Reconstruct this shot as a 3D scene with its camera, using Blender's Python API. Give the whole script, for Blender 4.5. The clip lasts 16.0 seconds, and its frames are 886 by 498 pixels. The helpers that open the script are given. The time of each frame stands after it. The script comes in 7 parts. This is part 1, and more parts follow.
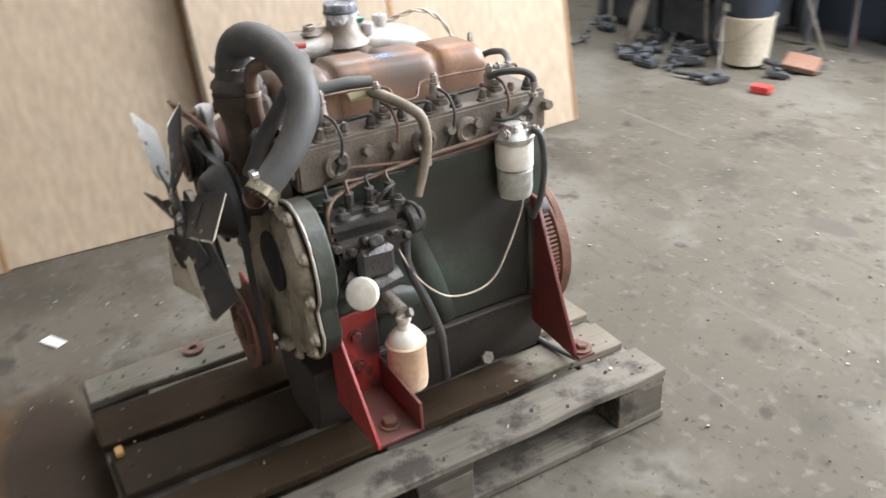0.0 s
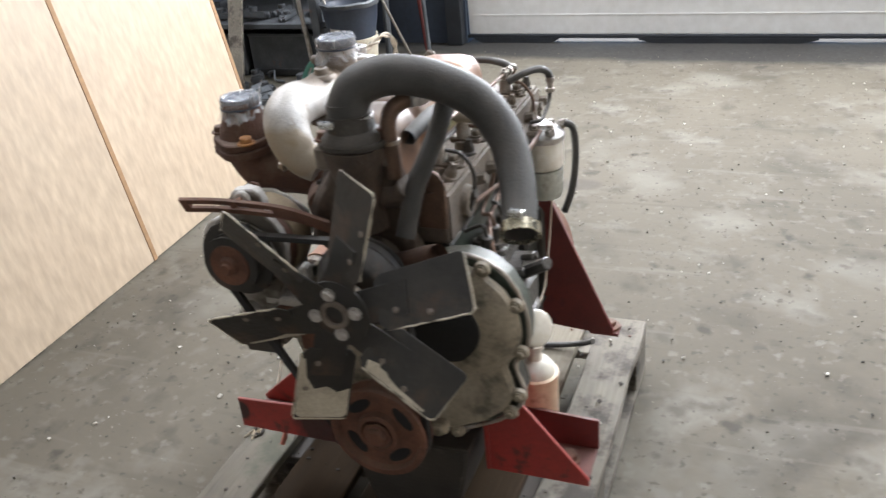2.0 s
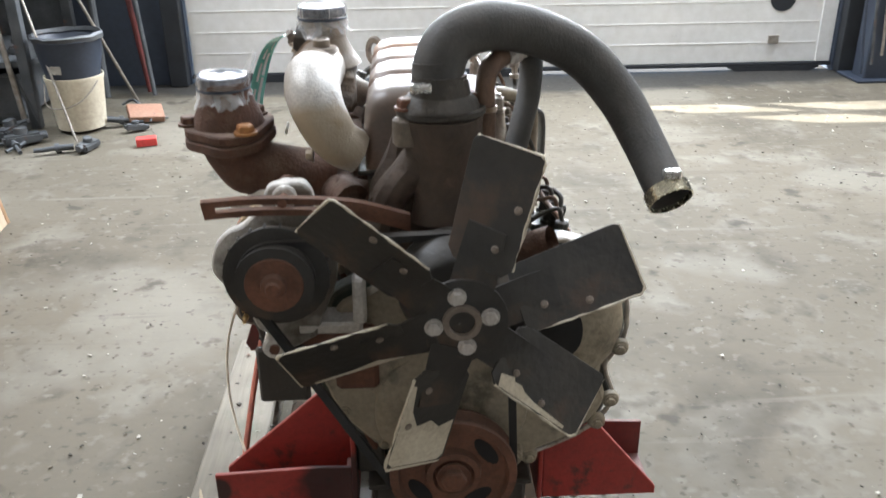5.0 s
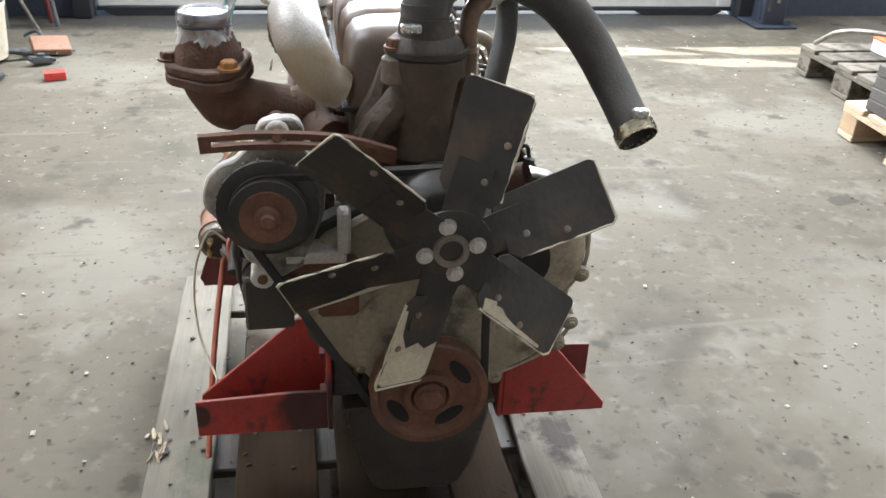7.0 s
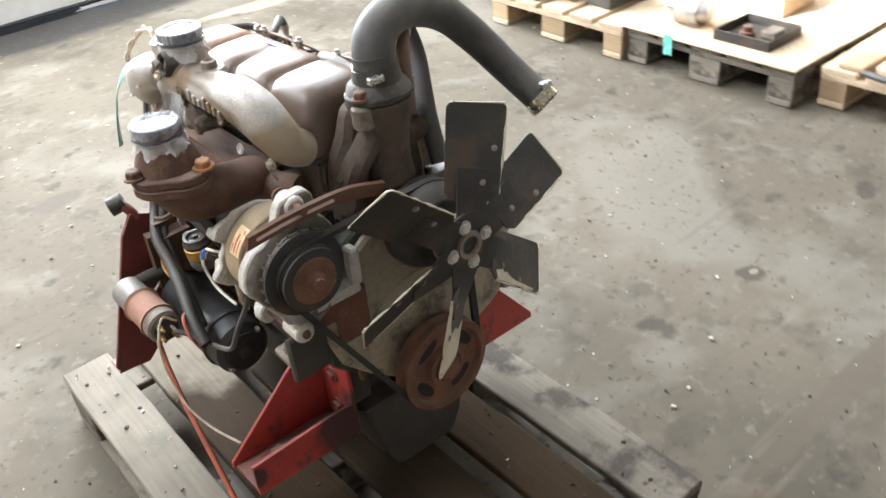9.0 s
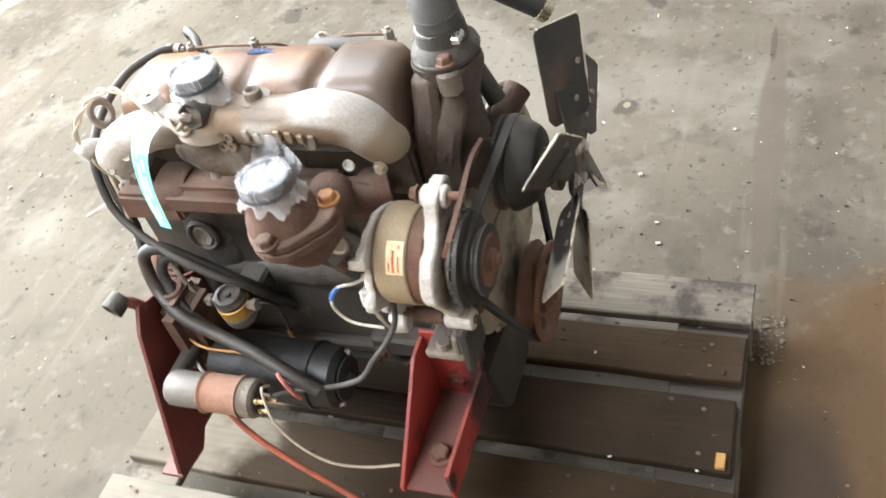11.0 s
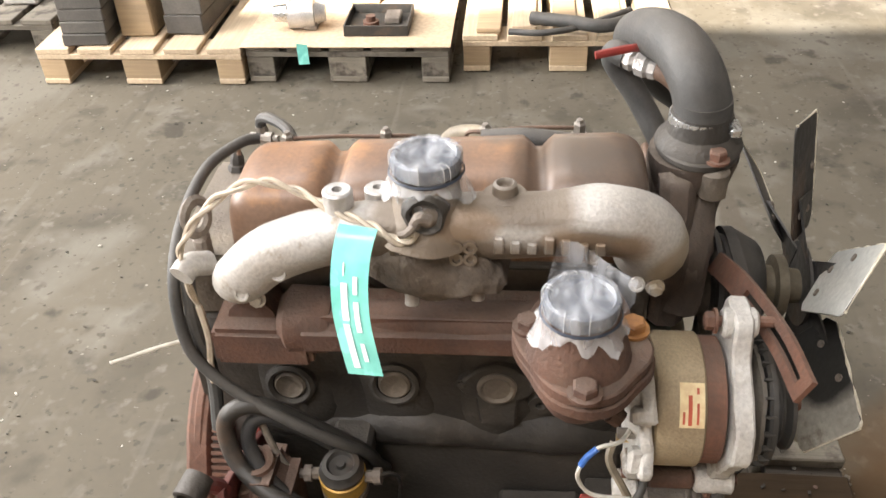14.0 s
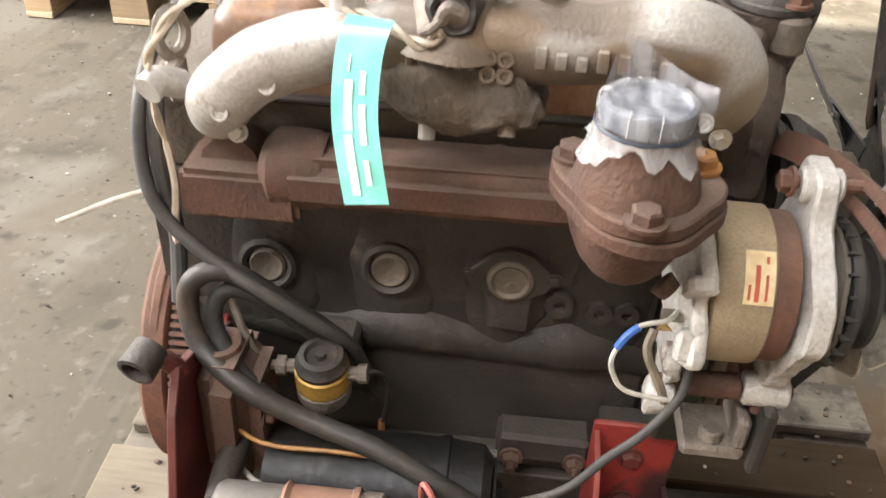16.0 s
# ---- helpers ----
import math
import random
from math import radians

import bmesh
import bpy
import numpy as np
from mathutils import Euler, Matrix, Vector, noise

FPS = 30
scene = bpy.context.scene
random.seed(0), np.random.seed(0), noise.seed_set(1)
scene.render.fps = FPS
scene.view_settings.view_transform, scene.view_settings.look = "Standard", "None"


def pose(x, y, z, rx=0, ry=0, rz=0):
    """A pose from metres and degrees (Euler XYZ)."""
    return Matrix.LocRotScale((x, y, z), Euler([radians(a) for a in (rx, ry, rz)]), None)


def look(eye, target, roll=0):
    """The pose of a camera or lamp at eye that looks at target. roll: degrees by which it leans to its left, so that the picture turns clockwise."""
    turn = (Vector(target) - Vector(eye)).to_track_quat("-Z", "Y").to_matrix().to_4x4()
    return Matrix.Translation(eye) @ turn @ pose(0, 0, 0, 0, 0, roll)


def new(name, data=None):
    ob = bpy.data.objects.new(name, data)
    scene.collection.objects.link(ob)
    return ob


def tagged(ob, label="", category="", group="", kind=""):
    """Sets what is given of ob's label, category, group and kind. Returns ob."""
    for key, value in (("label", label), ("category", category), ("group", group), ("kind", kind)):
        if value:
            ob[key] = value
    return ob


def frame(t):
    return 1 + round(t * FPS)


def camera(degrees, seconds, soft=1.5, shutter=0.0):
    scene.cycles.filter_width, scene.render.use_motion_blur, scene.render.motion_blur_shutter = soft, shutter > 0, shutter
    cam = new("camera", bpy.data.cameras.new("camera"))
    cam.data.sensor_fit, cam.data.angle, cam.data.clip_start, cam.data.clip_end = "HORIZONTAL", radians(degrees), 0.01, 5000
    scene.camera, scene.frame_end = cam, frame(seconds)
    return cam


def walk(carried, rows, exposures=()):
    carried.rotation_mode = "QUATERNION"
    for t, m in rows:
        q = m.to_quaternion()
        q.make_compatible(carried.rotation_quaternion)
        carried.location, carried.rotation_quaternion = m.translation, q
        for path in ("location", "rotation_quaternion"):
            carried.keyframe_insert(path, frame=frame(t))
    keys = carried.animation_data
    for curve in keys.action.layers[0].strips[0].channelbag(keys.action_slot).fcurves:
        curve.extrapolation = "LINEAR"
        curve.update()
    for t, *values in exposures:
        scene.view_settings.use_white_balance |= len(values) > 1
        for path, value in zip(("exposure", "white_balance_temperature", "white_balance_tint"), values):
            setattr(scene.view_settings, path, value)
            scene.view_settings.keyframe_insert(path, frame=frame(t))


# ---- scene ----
cam = camera(53.8, 16.0, 1.5, 0.5)
PATH = [
    (0, (1.583, -1.179, 1.409), (0.021, -0.352, 0.475), -4.2),
    (0.5, (1.326, -1.381, 1.381), (-0.028, -0.243, 0.448), -5.8),
    (0.7, (1.250, -1.476, 1.386), (-0.009, -0.233, 0.454), -6.1),
    (1, (1.097, -1.649, 1.389), (0.040, -0.239, 0.445), -5.2),
    (1.5, (0.871, -1.833, 1.384), (0.063, -0.244, 0.475), -5.4),
    (2, (0.599, -1.869, 1.391), (-0.097, -0.234, 0.472), -5.8),
    (2.3, (0.461, -1.901, 1.387), (-0.157, -0.238, 0.467), -5.8),
    (2.5, (0.352, -1.932, 1.369), (-0.186, -0.227, 0.473), -5.3),
    (3, (0.175, -1.950, 1.380), (-0.219, -0.208, 0.480), -3.8),
    (3.5, (0.072, -1.832, 1.349), (-0.194, -0.079, 0.423), -3.4),
    (4, (-0.011, -1.747, 1.298), (-0.117, 0.013, 0.352), -2.3),
    (4.5, (-0.033, -1.764, 1.271), (-0.026, 0.010, 0.349), -1.6),
    (5, (-0.053, -1.806, 1.231), (0.025, 0.009, 0.397), -0.7),
    (5.2, (-0.071, -1.796, 1.210), (0.034, -0.015, 0.305), -0.2),
    (7.5, (-0.252, -1.871, 1.295), (0.181, -0.169, 0.339), 2.7),
    (8, (-0.390, -1.861, 1.357), (0.263, -0.236, 0.389), 1.0),
    (8.2, (-0.460, -1.860, 1.381), (0.274, -0.285, 0.392), -0.1),
    (10.5, (-0.933, -1.347, 1.561), (0.283, -0.515, 0.209), -16.4),
    (11, (-0.983, -1.201, 1.571), (0.291, -0.481, 0.209), -16.9),
    (11.5, (-0.953, -1.068, 1.547), (0.370, -0.421, 0.194), -16.2),
    (12, (-0.900, -0.920, 1.541), (0.436, -0.366, 0.160), -13.7),
    (12.5, (-0.900, -0.766, 1.517), (0.475, -0.346, 0.127), -11.0),
    (13, (-0.934, -0.626, 1.527), (0.475, -0.364, 0.132), -6.4),
    (13.5, (-0.937, -0.564, 1.520), (0.545, -0.378, 0.191), -3.5),
    (14, (-0.899, -0.545, 1.451), (0.692, -0.376, 0.251), -2.5),
    (14.5, (-0.912, -0.543, 1.412), (0.686, -0.378, 0.220), -1.4),
    (15, (-0.906, -0.534, 1.381), (0.662, -0.369, 0.150), -1.2),
    (15.5, (-0.899, -0.519, 1.309), (0.684, -0.361, 0.097), 0.3),
    (16, (-0.872, -0.506, 1.218), (0.748, -0.382, 0.053), 2.6),
]
walk(cam, [(t, look(eye, target, roll)) for t, eye, target, roll in PATH], [(0, 2.62, 5950, 11), (1.5, 2.62, 5850, 10), (3, 2.56, 6150, 11), (5, 2.84, 5850, 8), (7.5, 2.92, 5900, 8), (8, 2.92, 5950, 9), (10.5, 3.34, 6100, 9), (11, 3.33, 6100, 9), (12, 2.82, 6250, 10), (13.5, 2.74, 6450, 11), (14.5, 2.46, 6650, 12), (15, 2.40, 6650, 12), (16, 2.82, 6600, 12)])

SUN_TO = Vector((0.86, -0.35, -0.74)).normalized()

# ---- world, sun and window light ----
world = bpy.data.worlds.new("world")
scene.world = world
world.use_nodes = True
wn = world.node_tree.nodes
sky = wn.new("ShaderNodeTexSky")
sky.sky_type, sky.sun_disc = "NISHITA", False
sky.sun_elevation, sky.sun_rotation = radians(38), radians(-68)
wn["Background"].inputs[1].default_value = 0.12
world.node_tree.links.new(sky.outputs[0], wn["Background"].inputs[0])


def lamp(name, kind, m, energy, colour, sx=1.0, sy=1.0):
    data = bpy.data.lights.new(name, kind)
    data.energy, data.color = energy, colour
    if kind == "AREA":
        data.shape, data.size, data.size_y = "RECTANGLE", sx, sy
    else:
        data.angle = radians(0.6)
    ob = new(name, data)
    ob.matrix_world = m
    return ob


lamp("sun", "SUN", Matrix.Translation((-8, 10, 9)) @ SUN_TO.to_track_quat("-Z", "Y").to_matrix().to_4x4(), 5.0, (1.0, 0.93, 0.83))
WIN_Y, WIN_DOOR, WIN_TOP, WIN_SIDE = 42, 64, 34, 54
lamp("window_light", "AREA", look((1.5, 3.22, 3.65), (0.4, -2.0, 2.2)), WIN_Y, (1.0, 0.985, 0.96), 4.4, 1.3)
lamp("door_window_light", "AREA", look((0.5, 3.24, 1.95), (0.5, -2.0, 1.5)), WIN_DOOR, (1.0, 0.985, 0.96), 3.3, 0.8)
lamp("roof_light", "AREA", look((2.6, 1.6, 5.4), (2.6, 1.6, 0)), WIN_TOP, (1.0, 0.98, 0.95), 1.6, 3.0)
lamp("roof_light", "AREA", look((-3.2, 1.6, 5.4), (-3.2, 1.6, 0)), WIN_SIDE, (1.0, 0.98, 0.95), 1.6, 3.0)

# ---- materials ----


def mat(name, base, rough=0.6, metal=0.0, dark=None, scale=8.0, amount=0.5, fine=60.0, bump=0.15, stain=None, stain_at=0.62, stain_scale=3.0, rand=0.0, spread=0.14, dust=0.0):
    """Base colour broken up by two sizes of noise, with a stain colour in patches, uneven gloss and fine relief."""
    m = bpy.data.materials.new(name)
    m.use_nodes = True
    n, l = m.node_tree.nodes, m.node_tree.links
    b = n["Principled BSDF"]
    co = n.new("ShaderNodeTexCoord")
    big, small = n.new("ShaderNodeTexNoise"), n.new("ShaderNodeTexNoise")
    big.inputs["Scale"].default_value, big.inputs["Detail"].default_value = scale, 6
    small.inputs["Scale"].default_value, small.inputs["Detail"].default_value = fine, 4
    for t in (big, small):
        l.new(co.outputs["Object"], t.inputs["Vector"])
    dark = dark or tuple(c * 0.55 for c in base)
    ramp = n.new("ShaderNodeValToRGB")
    ramp.color_ramp.elements[0].position, ramp.color_ramp.elements[1].position = 0.5 - amount / 2, 0.5 + amount / 2 * 0.7
    ramp.color_ramp.elements[0].color, ramp.color_ramp.elements[1].color = (*dark, 1), (*base, 1)
    l.new(big.outputs[0], ramp.inputs[0])
    mix = n.new("ShaderNodeMix")
    mix.data_type, mix.blend_type = "RGBA", "OVERLAY"
    mix.inputs[0].default_value = 0.35
    l.new(ramp.outputs[0], mix.inputs[6])
    l.new(small.outputs[0], mix.inputs[7])
    out = mix.outputs[2]
    if stain:
        st = n.new("ShaderNodeTexNoise")
        st.inputs["Scale"].default_value, st.inputs["Detail"].default_value = stain_scale, 9
        st.inputs["Roughness"].default_value = 0.65
        l.new(co.outputs["Object"], st.inputs["Vector"])
        sr = n.new("ShaderNodeValToRGB")
        sr.color_ramp.elements[0].position, sr.color_ramp.elements[1].position = stain_at - 0.05, stain_at + 0.05
        l.new(st.outputs[0], sr.inputs[0])
        sm = n.new("ShaderNodeMix")
        sm.data_type = "RGBA"
        sm.inputs[7].default_value = (*stain, 1)
        l.new(sr.outputs[0], sm.inputs[0])
        l.new(out, sm.inputs[6])
        out = sm.outputs[2]
    if dust:
        # dust that has settled on what faces up
        geo, sep, dn, dr, da, dm = n.new("ShaderNodeNewGeometry"), n.new("ShaderNodeSeparateXYZ"), n.new("ShaderNodeTexNoise"), n.new("ShaderNodeMapRange"), n.new("ShaderNodeMath"), n.new("ShaderNodeMix")
        l.new(geo.outputs["Normal"], sep.inputs[0])
        dn.inputs["Scale"].default_value, dn.inputs["Detail"].default_value = 24, 6
        l.new(geo.outputs["Position"], dn.inputs["Vector"])
        da.operation, da.inputs[1].default_value = "MULTIPLY_ADD", 1.3
        l.new(dn.outputs[0], da.inputs[0])
        l.new(sep.outputs[2], da.inputs[2])
        dr.inputs[1].default_value, dr.inputs[2].default_value, dr.inputs[4].default_value = 0.85, 1.75, dust
        l.new(da.outputs[0], dr.inputs[0])
        dm.data_type = "RGBA"
        dm.inputs[7].default_value = (0.25, 0.21, 0.165, 1)
        l.new(dr.outputs[0], dm.inputs[0])
        l.new(out, dm.inputs[6])
        out = dm.outputs[2]
    if rand:
        info, hs, mr = n.new("ShaderNodeObjectInfo"), n.new("ShaderNodeHueSaturation"), n.new("ShaderNodeMapRange")
        mr.inputs[3].default_value, mr.inputs[4].default_value = 1 - rand, 1 + rand
        l.new(info.outputs["Random"], mr.inputs[0])
        l.new(mr.outputs[0], hs.inputs["Value"])
        l.new(out, hs.inputs["Color"])
        out = hs.outputs[0]
    l.new(out, b.inputs["Base Color"])
    rr = n.new("ShaderNodeMapRange")
    rr.inputs[3].default_value, rr.inputs[4].default_value = max(0.05, rough - spread), min(1, rough + spread)
    l.new(small.outputs[0], rr.inputs[0])
    l.new(rr.outputs[0], b.inputs["Roughness"])
    b.inputs["Metallic"].default_value = metal
    bp = n.new("ShaderNodeBump")
    bp.inputs["Strength"].default_value, bp.inputs["Distance"].default_value = bump, 0.004
    l.new(small.outputs[0], bp.inputs["Height"])
    l.new(bp.outputs[0], b.inputs["Normal"])
    return m


def wood(name, base, dark, along=(1, 0.06, 1), rough=0.85, rand=0.25, stain=None, bump=0.5, stain_at=0.58, stain_scale=4):
    """Boards with grain stretched along one axis."""
    m = mat(name, base, rough, dark=dark, scale=5, amount=0.6, fine=1, bump=bump, stain=stain, stain_at=stain_at, stain_scale=stain_scale, rand=rand)
    n, l = m.node_tree.nodes, m.node_tree.links
    grain = [t for t in n if t.type == "TEX_NOISE"][1]
    mp = n.new("ShaderNodeMapping")
    mp.inputs["Scale"].default_value = along
    l.new(n["Texture Coordinate"].outputs["Object"], mp.inputs[0])
    l.new(mp.outputs[0], grain.inputs["Vector"])
    grain.inputs["Scale"].default_value, grain.inputs["Detail"].default_value = 90, 8
    return m


RUST = mat("rust_cast", (0.120, 0.056, 0.034), 0.92, dark=(0.048, 0.032, 0.026), scale=16, amount=0.7, fine=220, bump=0.5, stain=(0.13, 0.088, 0.06), stain_at=0.62, stain_scale=9, dust=0.22)
RUST_BAR = mat("rust_bar", (0.165, 0.074, 0.045), 0.85, dark=(0.075, 0.038, 0.026), scale=20, fine=160, bump=0.35, dust=0.2)
COVER = mat("cover_rust", (0.265, 0.140, 0.074), 0.44, dark=(0.088, 0.066, 0.055), scale=5, amount=0.6, fine=180, bump=0.03, stain=(0.34, 0.175, 0.08), stain_at=0.6, stain_scale=7, spread=0.05)
RED = mat("red_paint", (0.36, 0.040, 0.030), 0.55, dark=(0.21, 0.028, 0.024), scale=9, fine=120, bump=0.18, stain=(0.08, 0.03, 0.026), stain_at=0.6, stain_scale=14, dust=0.2)
RED_DULL = mat("red_dull", (0.155, 0.027, 0.022), 0.6, dark=(0.075, 0.019, 0.017), scale=9, fine=130, bump=0.1, stain=(0.07, 0.02, 0.025), stain_at=0.64, stain_scale=9, dust=0.25)
ALU = mat("aluminium_cast", (0.50, 0.46, 0.41), 0.46, 0.35, dark=(0.34, 0.28, 0.22), scale=7, fine=260, bump=0.12, stain=(0.20, 0.135, 0.085), stain_at=0.555, stain_scale=9)
ALU_DARK = mat("aluminium_grimy", (0.26, 0.22, 0.18), 0.7, 0.2, dark=(0.10, 0.08, 0.065), scale=18, fine=260, bump=0.5)
DIRT = mat("caked_dirt", (0.15, 0.115, 0.085), 0.9, dark=(0.055, 0.045, 0.036), scale=26, amount=0.6, fine=160, bump=0.6, stain=(0.26, 0.22, 0.17), stain_at=0.66, stain_scale=22)
ALU_PALE = mat("aluminium_corroded", (0.58, 0.56, 0.52), 0.68, 0.15, dark=(0.40, 0.37, 0.33), scale=26, fine=200, bump=0.5, stain=(0.26, 0.19, 0.13), stain_at=0.66, stain_scale=16)
PLUG = mat("grey_plug", (0.12, 0.13, 0.15), 0.28, dark=(0.075, 0.08, 0.095), scale=30, fine=90, bump=0.1)
ALU_CLEAN = mat("aluminium_bright", (0.62, 0.60, 0.58), 0.42, 0.6, dark=(0.36, 0.34, 0.31), scale=16, fine=200, bump=0.3)
GREASE = mat("grimy_casting", (0.048, 0.041, 0.033), 0.66, dark=(0.015, 0.0135, 0.0115), scale=10, amount=0.7, fine=150, bump=0.45, stain=(0.105, 0.092, 0.074), stain_at=0.66, stain_scale=8, dust=0.14)
WATERC = mat("water_housing", (0.090, 0.061, 0.044), 0.8, dark=(0.034, 0.027, 0.021), scale=17, amount=0.6, fine=130, bump=0.6, stain=(0.16, 0.105, 0.07), stain_at=0.64, stain_scale=13, dust=0.32)
GREEN = mat("green_casting", (0.060, 0.075, 0.055), 0.45, dark=(0.024, 0.031, 0.024), scale=7, amount=0.7, fine=120, bump=0.3, stain=(0.035, 0.035, 0.03), stain_at=0.55, stain_scale=6, dust=0.25)
HEADM = mat("head_casting", (0.150, 0.122, 0.092), 0.7, dark=(0.055, 0.044, 0.034), scale=14, amount=0.7, fine=160, bump=0.5, stain=(0.17, 0.14, 0.10), stain_at=0.64, stain_scale=12, dust=0.4)
TIMING = mat("timing_paint", (0.36, 0.310, 0.228), 0.6, dark=(0.20, 0.168, 0.12), scale=6, amount=0.6, fine=140, bump=0.3, stain=(0.11, 0.096, 0.07), stain_at=0.56, stain_scale=8)
BLACK = mat("black_paint", (0.034, 0.031, 0.027), 0.55, dark=(0.017, 0.017, 0.016), scale=9, fine=90, bump=0.3, stain=(0.066, 0.044, 0.030), stain_at=0.59, stain_scale=9, dust=0.12)
BARE = mat("bare_metal", (0.60, 0.55, 0.44), 0.6, 0.2, dark=(0.42, 0.37, 0.28), scale=30, fine=200, bump=0.2)
GALV = mat("grey_blade", (0.46, 0.46, 0.42), 0.5, 0.2, dark=(0.30, 0.29, 0.26), scale=12, fine=150, bump=0.1, stain=(0.10, 0.08, 0.06), stain_at=0.7, stain_scale=12)
GALV_DULL = mat("half_painted_blade", (0.37, 0.35, 0.30), 0.55, 0.15, dark=(0.22, 0.20, 0.165), scale=12, fine=150, bump=0.15, stain=(0.10, 0.08, 0.06), stain_at=0.62, stain_scale=12)
RUBBER = mat("rubber_hose", (0.060, 0.058, 0.054), 0.62, dark=(0.035, 0.034, 0.032), scale=22, fine=260, bump=0.2, stain=(0.12, 0.11, 0.10), stain_at=0.7, stain_scale=10, dust=0.2)
OILY = mat("oily_black", (0.016, 0.0145, 0.0125), 0.5, dark=(0.008, 0.0075, 0.007), scale=9, fine=90, bump=0.3, stain=(0.036, 0.030, 0.024), stain_at=0.66, stain_scale=9)
NOSE = mat("grey_cast_nose", (0.17, 0.16, 0.145), 0.6, 0.2, dark=(0.095, 0.088, 0.078), scale=12, fine=160, bump=0.2, dust=0.25)
BELT = mat("belt_rubber", (0.025, 0.025, 0.025), 0.7, scale=20, fine=300, bump=0.25, dust=0.15)
STEEL = mat("clamp_steel", (0.72, 0.72, 0.70), 0.28, 0.9, scale=30, fine=200, bump=0.08)
# silver clamp steel with a yellowish reflection mixed into its colour
CLAMP_TINTED = mat("reflection_tinted_steel", (0.70, 0.64, 0.48), 0.25, 0.9, scale=30, fine=200, bump=0.06)
BRASS = mat("yellow_zinc", (0.72, 0.55, 0.28), 0.3, 0.9, scale=30, fine=200, bump=0.08)
ZINC = mat("dull_zinc", (0.36, 0.33, 0.29), 0.5, 0.6, dark=(0.2, 0.17, 0.14), scale=40, fine=240, bump=0.2)
PIPE = mat("rusty_pipe", (0.17, 0.105, 0.07), 0.55, 0.4, dark=(0.085, 0.056, 0.042), scale=30, fine=200, bump=0.2)
TAN = mat("tan_stator", (0.38, 0.30, 0.19), 0.62, 0.15, dark=(0.22, 0.165, 0.10), scale=14, fine=320, bump=0.35, stain=(0.24, 0.17, 0.10), stain_at=0.66, stain_scale=10)
WHITE_F = mat("filter_white", (0.74, 0.70, 0.60), 0.4, dark=(0.55, 0.50, 0.42), scale=12, fine=80, bump=0.05, stain=(0.38, 0.27, 0.16), stain_at=0.7, stain_scale=12)
BOWL = mat("filter_bowl", (0.46, 0.46, 0.40), 0.25, dark=(0.30, 0.31, 0.27), scale=10, fine=60, bump=0.05, stain=(0.22, 0.2, 0.16), stain_at=0.66, stain_scale=9)
OCHRE_F = mat("filter_ochre", (0.70, 0.55, 0.40), 0.45, dark=(0.46, 0.27, 0.14), scale=9, amount=0.6, fine=70, bump=0.1, stain=(0.28, 0.11, 0.05), stain_at=0.64, stain_scale=10)
OCHRE_N = mat("orange_nut", (0.36, 0.17, 0.05), 0.6, dark=(0.24, 0.10, 0.04), scale=30, fine=160, bump=0.2)
YELLOW = mat("yellow_passivate", (0.55, 0.32, 0.06), 0.45, 0.3, dark=(0.30, 0.17, 0.05), scale=22, fine=180, bump=0.15)
CREAM = mat("cream_hose", (0.24, 0.20, 0.14), 0.6, dark=(0.14, 0.115, 0.085), scale=25, fine=120, bump=0.15)
WIRE = mat("beige_wire", (0.55, 0.47, 0.36), 0.55, dark=(0.36, 0.30, 0.23), scale=40, fine=90, bump=0.1)
WIRE_W = mat("white_wire", (0.75, 0.71, 0.62), 0.5, scale=40, fine=90, bump=0.1)
WIRE_O = mat("orange_wire", (0.55, 0.27, 0.07), 0.5, scale=40, fine=90, bump=0.1)
WIRE_B = mat("blue_sleeve", (0.05, 0.16, 0.50), 0.4, scale=40, fine=90, bump=0.05)
WIRE_P = mat("pink_wire", (0.72, 0.24, 0.20), 0.5, scale=40, fine=90, bump=0.05)
GREENTAG = mat("green_tape", (0.20, 0.55, 0.47), 0.25, dark=(0.13, 0.46, 0.39), scale=8, fine=40, bump=0.02)
INK_W = mat("white_print", (0.82, 0.86, 0.84), 0.4, scale=8, fine=40, bump=0.0)
LABEL = mat("cream_label", (0.72, 0.58, 0.34), 0.5, dark=(0.58, 0.44, 0.24), scale=30, fine=120, bump=0.03)
INK_R = mat("red_print", (0.50, 0.10, 0.05), 0.5, scale=8, fine=40, bump=0.0)
BLUE = mat("blue_plate", (0.022, 0.05, 0.16), 0.4, dark=(0.015, 0.035, 0.10), scale=30, fine=120, bump=0.05)
REDROD = mat("red_rod", (0.42, 0.11, 0.06), 0.5, dark=(0.22, 0.07, 0.05), scale=25, fine=120, bump=0.15)
# flat black; on discs that stand for openings it paints the shade inside
FLAT_BLACK = mat("flat_black", (0.014, 0.014, 0.014), 0.8, scale=12, fine=80, bump=0.1)
PALLET = wood("pallet_wood", (0.200, 0.176, 0.138), (0.085, 0.072, 0.054), rand=0.22, stain=(0.052, 0.042, 0.032), bump=0.9, stain_at=0.54, stain_scale=7)
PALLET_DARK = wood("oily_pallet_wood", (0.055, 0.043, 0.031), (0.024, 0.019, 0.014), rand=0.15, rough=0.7)


